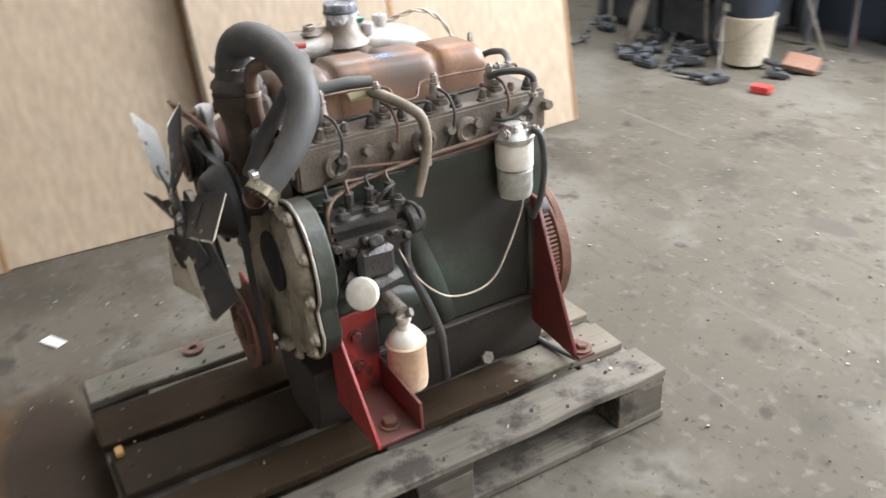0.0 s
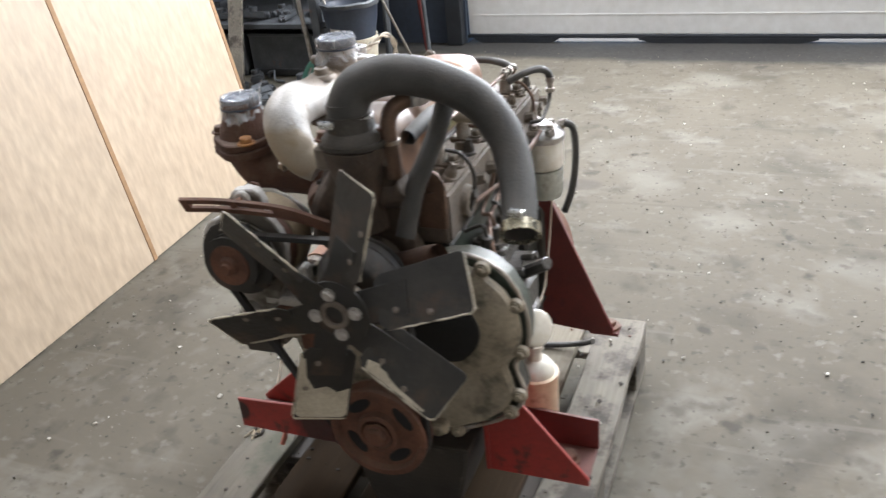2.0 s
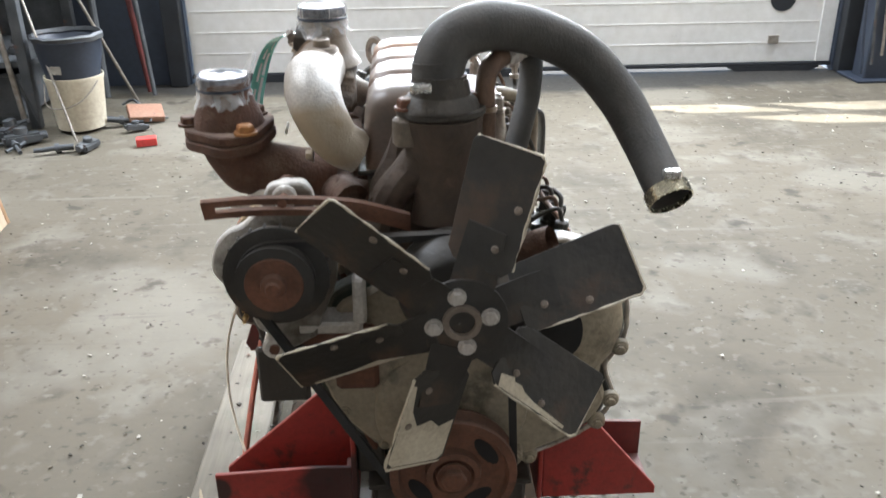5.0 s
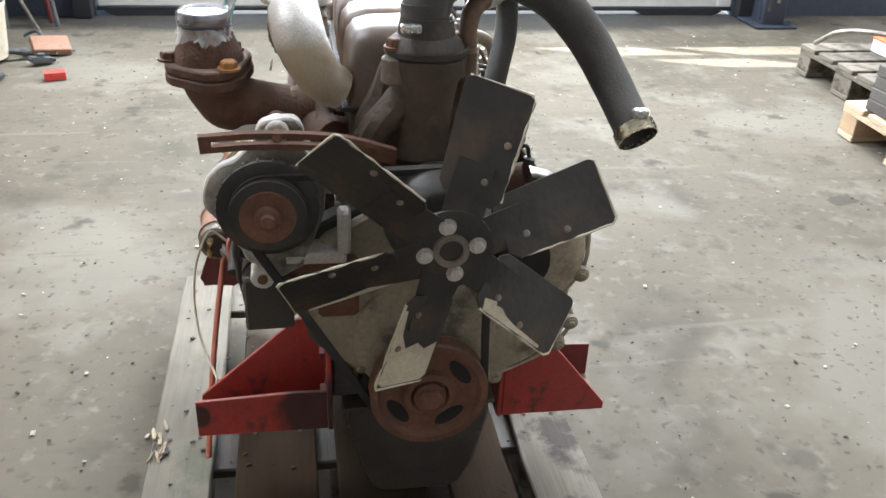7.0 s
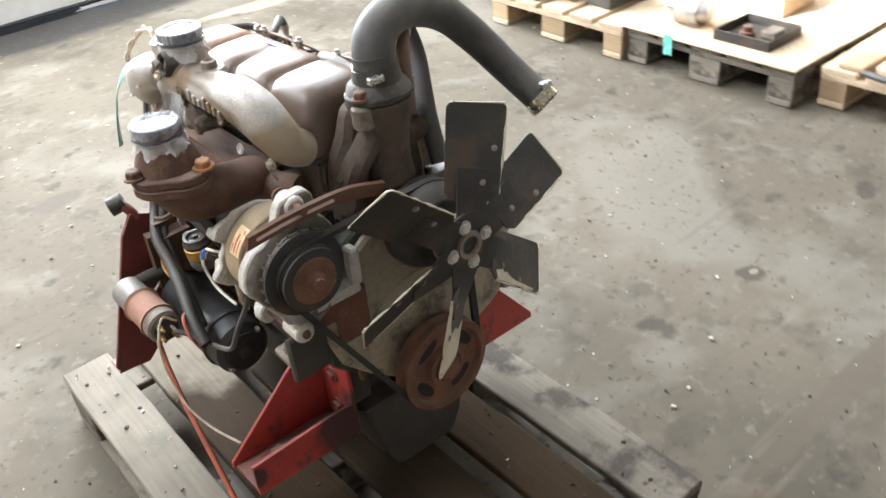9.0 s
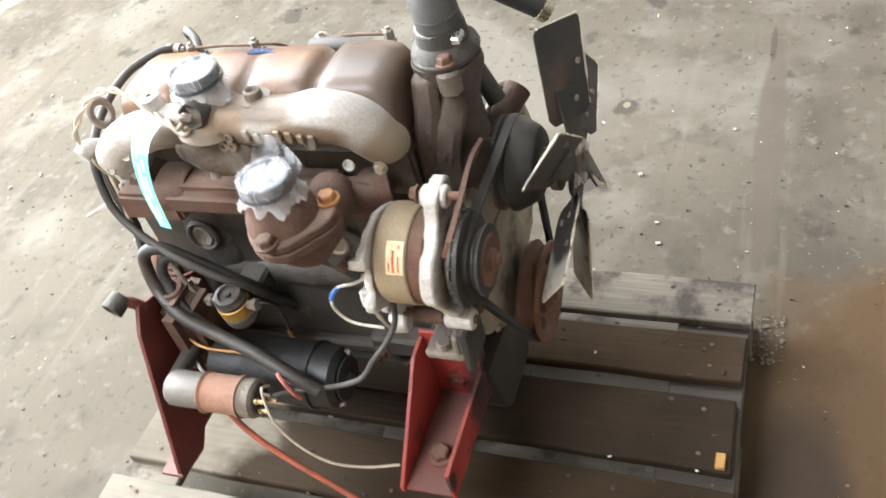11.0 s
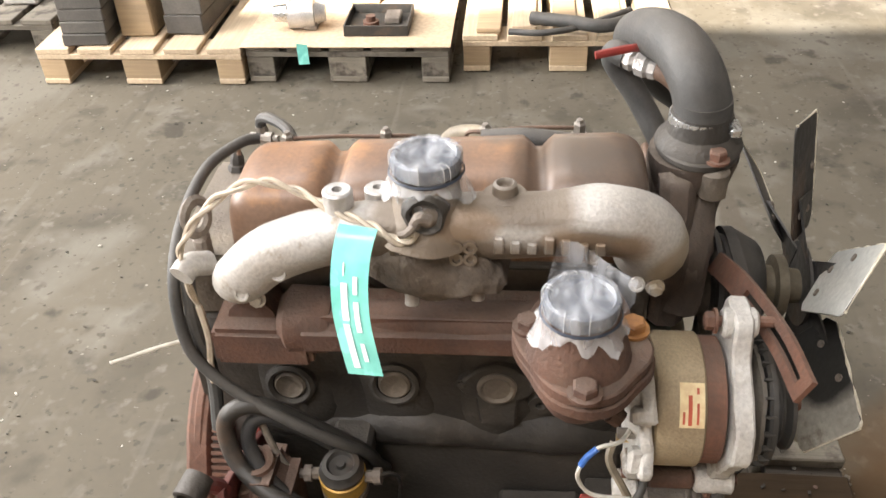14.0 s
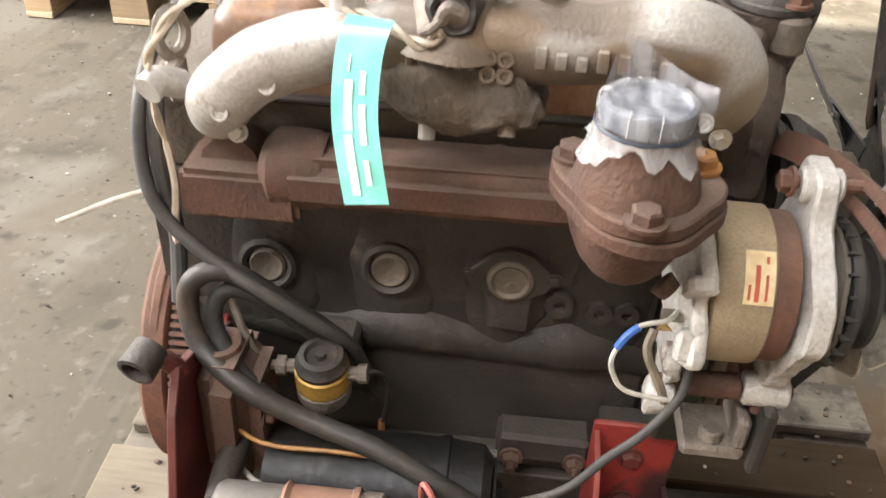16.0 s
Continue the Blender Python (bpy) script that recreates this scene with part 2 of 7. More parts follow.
def soiled(m, tint, patches, wobble=0.9, scale=14.0, strength=0.85):
    """Lays ragged patches of grime or bare steel over a material; patches: (centre, reach) in the world."""
    n, l = m.node_tree.nodes, m.node_tree.links
    b = n["Principled BSDF"]
    place = n.new("ShaderNodeNewGeometry").outputs["Position"]
    warp = n.new("ShaderNodeTexNoise")
    warp.inputs["Scale"].default_value, warp.inputs["Detail"].default_value = scale, 7
    l.new(place, warp.inputs["Vector"])
    for c, reach in patches:
        mp, ln, ad, r, mx = n.new("ShaderNodeMapping"), n.new("ShaderNodeVectorMath"), n.new("ShaderNodeMath"), n.new("ShaderNodeMapRange"), n.new("ShaderNodeMix")
        mp.inputs["Location"].default_value = tuple(-a / q for a, q in zip(c, reach))
        mp.inputs["Scale"].default_value = tuple(1 / q for q in reach)
        l.new(place, mp.inputs[0])
        ln.operation = "LENGTH"
        l.new(mp.outputs[0], ln.inputs[0])
        ad.operation, ad.inputs[1].default_value = "MULTIPLY_ADD", wobble
        l.new(warp.outputs[0], ad.inputs[0])
        l.new(ln.outputs["Value"], ad.inputs[2])
        r.inputs[1].default_value, r.inputs[2].default_value = 1.0 + wobble * 0.62, 0.85 + wobble * 0.38
        r.inputs[3].default_value, r.inputs[4].default_value = 0.0, strength
        l.new(ad.outputs[0], r.inputs[0])
        mx.data_type = "RGBA"
        mx.inputs[7].default_value = (*tint, 1)
        l.new(r.outputs[0], mx.inputs[0])
        l.new(b.inputs["Base Color"].links[0].from_socket, mx.inputs[6])
        l.new(mx.outputs[2], b.inputs["Base Color"])
    return m


soiled(RED, (0.022, 0.017, 0.016), (((-0.172, -0.735, 0.340), (0.062, 0.05, 0.075)), ((-0.352, -0.735, 0.345), (0.018, 0.03, 0.022)), ((0.165, -0.60, 0.40), (0.03, 0.05, 0.05))), 0.9, 24.0, 0.9)
soiled(GALV_DULL, (0.020, 0.019, 0.017), (((0.007, -0.905, 0.724), (0.122, 0.4, 0.122)), ((-0.108, -0.905, 0.700), (0.062, 0.4, 0.052))), 0.4, 30.0, 0.97)
ALU_FRONT = soiled(mat("aluminium_oily_front", (0.58, 0.56, 0.52), 0.68, 0.15, dark=(0.40, 0.37, 0.33), scale=26, fine=200, bump=0.5, stain=(0.26, 0.19, 0.13), stain_at=0.66, stain_scale=16), (0.075, 0.060, 0.042), (((-0.15, -0.797, 0.74), (0.2, 0.018, 0.2)),), 0.5, 30.0, 0.9)
soiled(GREEN, (0.024, 0.023, 0.018), (((0.15, -0.16, 0.44), (0.2, 0.16, 0.20)), ((0.15, -0.45, 0.62), (0.2, 0.30, 0.09)), ((0.15, -0.40, 0.33), (0.2, 0.3, 0.09)), ((0.2, -0.72, 0.50), (0.08, 0.1, 0.08))), 1.6, 9.0, 0.8)
MANIFOLD = soiled(mat("manifold_cast", (0.53, 0.515, 0.485), 0.5, 0.25, dark=(0.36, 0.32, 0.27), scale=9, fine=260, bump=0.25, stain=(0.25, 0.185, 0.12), stain_at=0.66, stain_scale=16), (0.15, 0.112, 0.076), (((-0.22, -0.475, 0.905), (0.14, 0.15, 0.050)), ((-0.19, -0.455, 0.965), (0.08, 0.075, 0.065)), ((-0.20, -0.62, 0.935), (0.06, 0.06, 0.022)), ((-0.18, -0.54, 0.970), (0.06, 0.07, 0.02))))
soiled(MANIFOLD, (0.30, 0.235, 0.150), (((-0.155, -0.705, 0.890), (0.08, 0.034, 0.048)),), 0.5, 16.0, 0.8)
soiled(MANIFOLD, (0.27, 0.165, 0.085), (((-0.21, -0.600, 0.945), (0.06, 0.040, 0.012)), ((-0.21, -0.655, 0.930), (0.06, 0.022, 0.020)), ((-0.20, -0.500, 0.955), (0.06, 0.035, 0.014))), 1.4, 22.0, 0.38)
soiled(COVER, (0.078, 0.066, 0.054), (((-0.06, -0.66, 0.93), (0.2, 0.16, 0.05)), ((-0.07, -0.42, 0.90), (0.2, 0.10, 0.03)), ((-0.03, -0.62, 0.97), (0.05, 0.10, 0.05))), 1.9, 11.0, 0.6)


def oil_soaked(m, dark):
    """Lets oil darken the boards from the engine's front end back, with a ragged border."""
    n, l = m.node_tree.nodes, m.node_tree.links
    b = n["Principled BSDF"]
    colour = b.inputs["Base Color"].links[0].from_socket
    geo, sep, t, ad, r, mx = n.new("ShaderNodeNewGeometry"), n.new("ShaderNodeSeparateXYZ"), n.new("ShaderNodeTexNoise"), n.new("ShaderNodeMath"), n.new("ShaderNodeMapRange"), n.new("ShaderNodeMix")
    l.new(geo.outputs["Position"], sep.inputs[0])
    l.new(geo.outputs["Position"], t.inputs["Vector"])
    t.inputs["Scale"].default_value, t.inputs["Detail"].default_value = 7, 7
    ad.operation, ad.inputs[1].default_value = "MULTIPLY_ADD", 0.5
    l.new(t.outputs[0], ad.inputs[0])
    l.new(sep.outputs[1], ad.inputs[2])
    r.inputs[1].default_value, r.inputs[2].default_value = 0.12, 0.02
    r.inputs[4].default_value = 0.9
    l.new(ad.outputs[0], r.inputs[0])
    mx.data_type, mx.blend_type = "RGBA", "MULTIPLY"
    mx.inputs[7].default_value = (*dark, 1)
    l.new(r.outputs[0], mx.inputs[0])
    l.new(colour, mx.inputs[6])
    l.new(mx.outputs[2], b.inputs["Base Color"])
    return m


PALLET_OIL = oil_soaked(wood("half_oily_pallet_wood", (0.22, 0.194, 0.150), (0.11, 0.096, 0.072), rand=0.2), (0.165, 0.098, 0.048))
PALLET_OIL.node_tree.nodes["Principled BSDF"].inputs["Specular IOR Level"].default_value = 0.12
PALLET_BLACK = oil_soaked(wood("oil_black_pallet_wood", (0.20, 0.172, 0.13), (0.10, 0.086, 0.064), rand=0.1), (0.085, 0.053, 0.028))
PALLET_BLACK.node_tree.nodes["Principled BSDF"].inputs["Specular IOR Level"].default_value = 0.12
PALLET_MOSS = wood("green_stained_pallet_wood", (0.215, 0.190, 0.148), (0.100, 0.086, 0.064), rand=0.1, stain=(0.130, 0.128, 0.092), bump=0.9, stain_at=0.57, stain_scale=6)
SPLINTER = wood("broken_pallet_wood", (0.50, 0.42, 0.29), (0.30, 0.24, 0.16), rand=0.4)
PALLET_NEW = wood("pale_pallet_wood", (0.50, 0.39, 0.26), (0.33, 0.25, 0.17), along=(0.06, 1, 1), rand=0.2)
BLOCKW = wood("pallet_block_wood", (0.40, 0.29, 0.17), (0.26, 0.18, 0.11), rand=0.25)
PLY = wood("plywood_face", (0.395, 0.308, 0.213), (0.372, 0.285, 0.195), along=(1, 0.5, 0.05), rough=0.6, rand=0.03, bump=0.006)
PLY_EDGE = wood("plywood_edge", (0.30, 0.175, 0.085), (0.19, 0.11, 0.05), rand=0.1)
CARD = mat("cardboard_sheet", (0.52, 0.39, 0.26), 0.85, dark=(0.44, 0.33, 0.22), scale=4, fine=60, bump=0.05)
DOORP = mat("door_panel", (0.76, 0.75, 0.72), 0.45, dark=(0.68, 0.67, 0.645), scale=2, fine=20, bump=0.03, stain=(0.36, 0.34, 0.31), stain_at=0.74, stain_scale=6)
SEAL = mat("door_seal", (0.025, 0.028, 0.033), 0.8, scale=9, fine=80, bump=0.1)
WALLD = mat("dark_wall", (0.060, 0.075, 0.105), 0.8, dark=(0.035, 0.043, 0.06), scale=1.5, fine=30, bump=0.2)
WALLG = mat("grey_wall", (0.54, 0.52, 0.49), 0.85, dark=(0.45, 0.43, 0.40), scale=0.8, fine=25, bump=0.2)
ROOF = mat("roof_sheet", (0.50, 0.49, 0.47), 0.8, dark=(0.42, 0.41, 0.39), scale=1, fine=20, bump=0.1)
BUCKET = mat("bucket_plastic", (0.66, 0.60, 0.47), 0.45, dark=(0.52, 0.46, 0.35), scale=8, fine=60, bump=0.05, stain=(0.26, 0.22, 0.17), stain_at=0.7, stain_scale=8)
BIN = mat("dark_bin", (0.035, 0.045, 0.065), 0.5, dark=(0.02, 0.025, 0.04), scale=6, fine=60, bump=0.1)
SCRAP = mat("scrap_steel", (0.10, 0.105, 0.11), 0.6, 0.3, dark=(0.045, 0.048, 0.052), scale=9, fine=120, bump=0.4, stain=(0.17, 0.09, 0.06), stain_at=0.66, stain_scale=6)
CLAY = mat("clay_tile", (0.27, 0.16, 0.11), 0.85, dark=(0.28, 0.14, 0.09), scale=9, fine=90, bump=0.2)
REDBOX = mat("red_card", (0.62, 0.06, 0.05), 0.5, scale=9, fine=60, bump=0.05)
BLOCKS = mat("dark_brick", (0.10, 0.09, 0.078), 0.85, dark=(0.06, 0.055, 0.048), scale=9, fine=110, bump=0.4, rand=0.2)
PAPER = mat("paper_bits", (0.42, 0.39, 0.33), 0.8, scale=9, fine=60, bump=0.1, rand=0.3)


def concrete():
    """Trodden workshop floor: dusty patches, dark oil marks, fine pits, painted shade at the door."""
    m = mat("concrete_floor", (0.124, 0.106, 0.081), 0.84, dark=(0.084, 0.071, 0.053), scale=1.3, amount=0.6, fine=46, bump=0.12, stain=(0.078, 0.066, 0.053), stain_at=0.63, stain_scale=2.0)
    n, l = m.node_tree.nodes, m.node_tree.links
    b, co = n["Principled BSDF"], n["Texture Coordinate"]
    place = n.new("ShaderNodeNewGeometry").outputs["Position"]
    colour = b.inputs["Base Color"].links[0].from_socket
    for t in n:
        if t.type == "TEX_NOISE":
            l.new(place, t.inputs["Vector"])
        if t.type == "MIX" and t.blend_type == "OVERLAY":
            t.inputs[0].default_value = 0.12

    def over(colour, factor, tint):
        mx = n.new("ShaderNodeMix")
        mx.data_type = "RGBA"
        mx.inputs[7].default_value = (*tint, 1)
        l.new(factor, mx.inputs[0])
        l.new(colour, mx.inputs[6])
        return mx.outputs[2]

    # light scuffs and dark specks
    for scale, lo, hi, tint in ((3.2, 0.55, 0.70, (0.180, 0.162, 0.135)), (2.1, 0.53, 0.66, (0.068, 0.058, 0.043)), (6.5, 0.57, 0.68, (0.068, 0.058, 0.044)), (1.1, 0.54, 0.62, (0.165, 0.148, 0.122)), (22.0, 0.60, 0.72, (0.160, 0.142, 0.116)), (9.0, 0.60, 0.76, (0.150, 0.133, 0.110)), (5.0, 0.64, 0.69, (0.045, 0.038, 0.030)), (14.0, 0.64, 0.74, (0.072, 0.061, 0.050)), (60.0, 0.72, 0.74, (0.26, 0.235, 0.20)), (38.0, 0.62, 0.68, (0.062, 0.053, 0.042))):
        t, r = n.new("ShaderNodeTexNoise"), n.new("ShaderNodeMapRange")
        t.inputs["Scale"].default_value, t.inputs["Detail"].default_value = scale, 5
        l.new(place, t.inputs["Vector"])
        r.inputs[1].default_value, r.inputs[2].default_value, r.inputs[4].default_value = lo, hi, 0.75
        l.new(t.outputs[0], r.inputs[0])
        colour = over(colour, r.outputs[0], tint)
    # long scuffs drawn across the floor
    for turn, tint in ((0.5, (0.165, 0.147, 0.120)), (-0.9, (0.070, 0.060, 0.047))):
        mp, t, r = n.new("ShaderNodeMapping"), n.new("ShaderNodeTexNoise"), n.new("ShaderNodeMapRange")
        mp.inputs["Rotation"].default_value, mp.inputs["Scale"].default_value = (0, 0, turn), (1.2, 16, 1)
        l.new(place, mp.inputs[0])
        l.new(mp.outputs[0], t.inputs["Vector"])
        t.inputs["Scale"].default_value, t.inputs["Detail"].default_value = 1.0, 4
        r.inputs[1].default_value, r.inputs[2].default_value, r.inputs[4].default_value = 0.62, 0.78, 0.6
        l.new(t.outputs[0], r.inputs[0])
        colour = over(colour, r.outputs[0], tint)
    tone = n.new("ShaderNodeHueSaturation")
    tone.inputs["Hue"].default_value, tone.inputs["Value"].default_value, tone.inputs["Saturation"].default_value = 0.507, 0.93, 1.02
    l.new(colour, tone.inputs["Color"])
    colour = tone.outputs[0]
    # ragged-rimmed patches: the oil pool before the pallet's end, floor marks, painted shade at the door
    warp = n.new("ShaderNodeTexNoise")
    warp.inputs["Scale"].default_value, warp.inputs["Detail"].default_value = 4.0, 6
    l.new(place, warp.inputs["Vector"])
    # the wide patch at y 3.34 is shade at the door's foot, put into the colour
    for (x, y, sx, sy), tint, wob in (((-0.12, -1.52, 0.72, 0.50), (0.074, 0.041, 0.016), 0.6), ((-0.30, -1.26, 0.40, 0.13), (0.036, 0.025, 0.017), 0.5), ((-0.12, 1.22, 0.13, 0.07), (0.082, 0.070, 0.056), 1.0), ((-0.53, 0.84, 0.09, 0.05), (0.088, 0.075, 0.060), 1.0), ((0.5, 3.34, 2.6, 0.40), (0.026, 0.025, 0.024), 0.35), ((1.05, -1.155, 0.62, 0.045), (0.090, 0.075, 0.056), 1.0), ((1.42, -1.14, 0.16, 0.014), (0.060, 0.050, 0.038), 1.2), ((1.125, -0.749, 0.016, 0.012), (0.19, 0.165, 0.12), 0.7)):
        mp, ln, ad, r = n.new("ShaderNodeMapping"), n.new("ShaderNodeVectorMath"), n.new("ShaderNodeMath"), n.new("ShaderNodeMapRange")
        mp.vector_type = "POINT"
        mp.inputs["Location"].default_value = (-x / sx, -y / sy, 0)
        mp.inputs["Scale"].default_value = (1 / sx, 1 / sy, 1)
        l.new(place, mp.inputs[0])
        ln.operation = "LENGTH"
        l.new(mp.outputs[0], ln.inputs[0])
        ad.operation, ad.inputs[1].default_value = "MULTIPLY_ADD", wob
        l.new(warp.outputs[0], ad.inputs[0])
        l.new(ln.outputs["Value"], ad.inputs[2])
        r.inputs[1].default_value, r.inputs[2].default_value = 1.36, 1.12
        r.inputs[3].default_value, r.inputs[4].default_value = 0.0, 0.85
        l.new(ad.outputs[0], r.inputs[0])
        colour = over(colour, r.outputs[0], tint)
    l.new(colour, b.inputs["Base Color"])
    b.inputs["Specular IOR Level"].default_value = 0.25
    return m


FLOOR = concrete()


def clear_film(name, tint, alpha, rough=0.18):
    """Thin clear plastic: milky in places, softly creased."""
    m = bpy.data.materials.new(name)
    m.use_nodes = True
    n, l = m.node_tree.nodes, m.node_tree.links
    b = n["Principled BSDF"]
    co, t, r, bp = n.new("ShaderNodeTexCoord"), n.new("ShaderNodeTexNoise"), n.new("ShaderNodeMapRange"), n.new("ShaderNodeBump")
    mp = n.new("ShaderNodeMapping")
    mp.inputs["Scale"].default_value = (1.0, 3.0, 1.0)
    l.new(co.outputs["Object"], mp.inputs[0])
    l.new(mp.outputs[0], t.inputs["Vector"])
    t.inputs["Scale"].default_value, t.inputs["Detail"].default_value = 22, 1.5
    r.inputs[1].default_value, r.inputs[2].default_value = 0.35, 0.70
    r.inputs[3].default_value, r.inputs[4].default_value = max(0.04, alpha - 0.16), min(1, alpha + 0.24)
    l.new(t.outputs[0], r.inputs[0])
    l.new(r.outputs[0], b.inputs["Alpha"])
    bp.inputs["Strength"].default_value, bp.inputs["Distance"].default_value = 0.6, 0.01
    l.new(t.outputs[0], bp.inputs["Height"])
    l.new(bp.outputs[0], b.inputs["Normal"])
    b.inputs["Base Color"].default_value, b.inputs["Roughness"].default_value = (*tint, 1), rough
    return m


FILM = clear_film("plastic_film", (0.60, 0.61, 0.63), 0.24, 0.08)
FILM_W = clear_film("plastic_film_crumpled", (0.64, 0.635, 0.63), 0.44, 0.16)
GLASS = clear_film("window_pane", (0.8, 0.85, 0.85), 0.25, 0.05)

# ---- mesh helpers ----
WHERE = {}


def thing(name, at, label, category, group="", kind=""):
    """A top-level Empty at its base."""
    e = new(name)
    e.location, e.empty_display_size = at, 0.1
    WHERE[e.name] = Vector(at)
    return tagged(e, label, category, group, kind)


def part(name, bm, material, parent=None, label="", smooth=35.0):
    """One mesh object made of a bmesh in world coordinates, under its parent."""
    bmesh.ops.recalc_face_normals(bm, faces=bm.faces)
    c = sum((v.co for v in bm.verts), Vector()) / max(1, len(bm.verts))
    bmesh.ops.translate(bm, verts=bm.verts, vec=-c)
    me = bpy.data.meshes.new(name)
    if smooth:
        for f in bm.faces:
            f.smooth = True
        lim = radians(smooth)
        for e in bm.edges:
            if len(e.link_faces) != 2 or e.calc_face_angle(0.0) > lim:
                e.smooth = False
    bm.to_mesh(me)
    bm.free()
    for mm in material if isinstance(material, (list, tuple)) else [material]:
        me.materials.append(mm)
    ob = new(name, me)
    ob.location = c
    WHERE[ob.name] = c
    if parent:
        ob.parent = parent
        ob.location = c - WHERE[parent.name]
    return tagged(ob, label) if label else ob


def single(name, bm, material, label, category, group="", kind="", smooth=35.0):
    return tagged(part(name, bm, material, None, "", smooth), label, category, group, kind)


def bevelled(bm, width, seg=1, geom=None):
    if width > 0:
        bmesh.ops.bevel(bm, geom=geom or bm.edges[:], offset=width, segments=seg, affect="EDGES", clamp_overlap=True)
    return bm


def add(bm, other):
    """Joins another bmesh into bm."""
    me = bpy.data.meshes.new("joining")
    other.to_mesh(me)
    other.free()
    bm.from_mesh(me)
    bpy.data.meshes.remove(me)
    return bm


def box(lo, hi, bevel=0.0, m=None, seg=1):
    bm = bmesh.new()
    lo, hi = Vector(lo), Vector(hi)
    bmesh.ops.create_cube(bm, size=1, matrix=Matrix.Translation((lo + hi) / 2) @ Matrix.Diagonal((*(hi - lo), 1)))
    bevelled(bm, bevel, seg)
    if m:
        bmesh.ops.transform(bm, matrix=m, verts=bm.verts)
    return bm


def lathe(profile, at=(0, 0, 0), axis=(0, 0, 1), seg=24, closed=True):
    """Turns (distance along the axis, radius) pairs round the axis."""
    bm = bmesh.new()
    q = Vector((0, 0, 1)).rotation_difference(Vector(axis).normalized()).to_matrix()
    rings = []
    for h, r in profile:
        rings.append([bm.verts.new(Vector(at) + q @ Vector((r * math.cos(a), r * math.sin(a), h))) for a in (2 * math.pi * k / seg for k in range(seg))])
    for a, b in zip(rings, rings[1:]):
        for k in range(seg):
            bm.faces.new((a[k], a[(k + 1) % seg], b[(k + 1) % seg], b[k]))
    if closed:
        bm.faces.new(rings[0][::-1])
        bm.faces.new(rings[-1])
    return bm


def rod(a, b, r, seg=16, bevel=0.0, r2=None):
    a, b = Vector(a), Vector(b)
    L, e = (b - a).length, min(bevel, (b - a).length / 3)
    r2 = r if r2 is None else r2
    prof = [(0, r - e), (e, r), (L - e, r2), (L, r2 - e)] if e else [(0, r), (L, r2)]
    return lathe(prof, a, b - a, seg)


def smooth_path(points, per=6):
    """Catmull-Rom through the points."""
    p = [Vector(q) for q in points]
    p = [2 * p[0] - p[1]] + p + [2 * p[-1] - p[-2]]
    out = []
    for i in range(1, len(p) - 2):
        for k in range(per):
            t = k / per
            a, b, c, d = p[i - 1], p[i], p[i + 1], p[i + 2]
            out.append(0.5 * (2 * b + (c - a) * t + (2 * a - 5 * b + 4 * c - d) * t * t + (3 * b - a - 3 * c + d) * t ** 3))
    return out + [p[-2]]


def tube(points, r, seg=10, per=6, radii=None, squash=1.0, up=None, hollow=False):
    """A round (or squashed) tube along a smooth path; radii: one for each given point."""
    path = smooth_path(points, per)
    n = len(path)
    if radii:
        rs = [radii[min(len(radii) - 1, int(i / per))] + (radii[min(len(radii) - 1, int(i / per) + 1)] - radii[min(len(radii) - 1, int(i / per))]) * ((i % per) / per) for i in range(n)]
    else:
        rs = [r] * n
    bm, rings = bmesh.new(), []
    tang = [(path[min(i + 1, n - 1)] - path[max(i - 1, 0)]).normalized() for i in range(n)]
    ref = Vector(up) if up else (Vector((0, 0, 1)) if abs(tang[0].z) < 0.9 else Vector((1, 0, 0)))
    for i in range(n):
        u = (ref - tang[i] * ref.dot(tang[i])).normalized()
        w = tang[i].cross(u)
        ref = Vector(up) if up else u
        rings.append([bm.verts.new(path[i] + rs[i] * (math.cos(a) * u + squash * math.sin(a) * w)) for a in (2 * math.pi * k / seg for k in range(seg))])
    for a, b in zip(rings, rings[1:]):
        for k in range(seg):
            bm.faces.new((a[k], a[(k + 1) % seg], b[(k + 1) % seg], b[k]))
    ends = []
    for ring, flip in ((rings[0], True), (rings[-1], False)):
        ends.append(bm.faces.new(ring[::-1] if flip else ring))
    if hollow:
        r2 = bmesh.ops.inset_region(bm, faces=ends, thickness=0.14 * r, depth=0.0)
        bmesh.ops.inset_region(bm, faces=ends, thickness=0.001, depth=-1.2 * r)
    return bm


def plate(outline, thick, m, bevel=0.0):
    """A flat outline (x, y) given depth along z, then posed."""
    bm = bmesh.new()
    f = bm.faces.new([bm.verts.new((x, y, -thick / 2)) for x, y in outline])
    r = bmesh.ops.extrude_face_region(bm, geom=[f])
    bmesh.ops.translate(bm, verts=[v for v in r["geom"] if isinstance(v, bmesh.types.BMVert)], vec=(0, 0, thick))
    bmesh.ops.recalc_face_normals(bm, faces=bm.faces)
    bevelled(bm, bevel)
    bmesh.ops.transform(bm, matrix=m, verts=bm.verts)
    return bm


def xz(y):
    """Poses an (x, z) outline upright in the plane of that y."""
    return Matrix(((1, 0, 0, 0), (0, 0, -1, y), (0, 1, 0, 0), (0, 0, 0, 1)))


def yz(x):
    """Poses a (y, z) outline upright in the plane of that x."""
    return Matrix(((0, 0, 1, x), (1, 0, 0, 0), (0, 1, 0, 0), (0, 0, 0, 1)))


def hexbolt(at, axis, r=0.009, h=0.008, washer=True):
    bm = bmesh.new()
    if washer:
        add(bm, lathe([(0, r * 1.35), (h * 0.25, r * 1.35)], at, axis, 14))
    add(bm, lathe([(0, r), (h * 0.85, r), (h, r * 0.82)], at, axis, 6))
    return bm


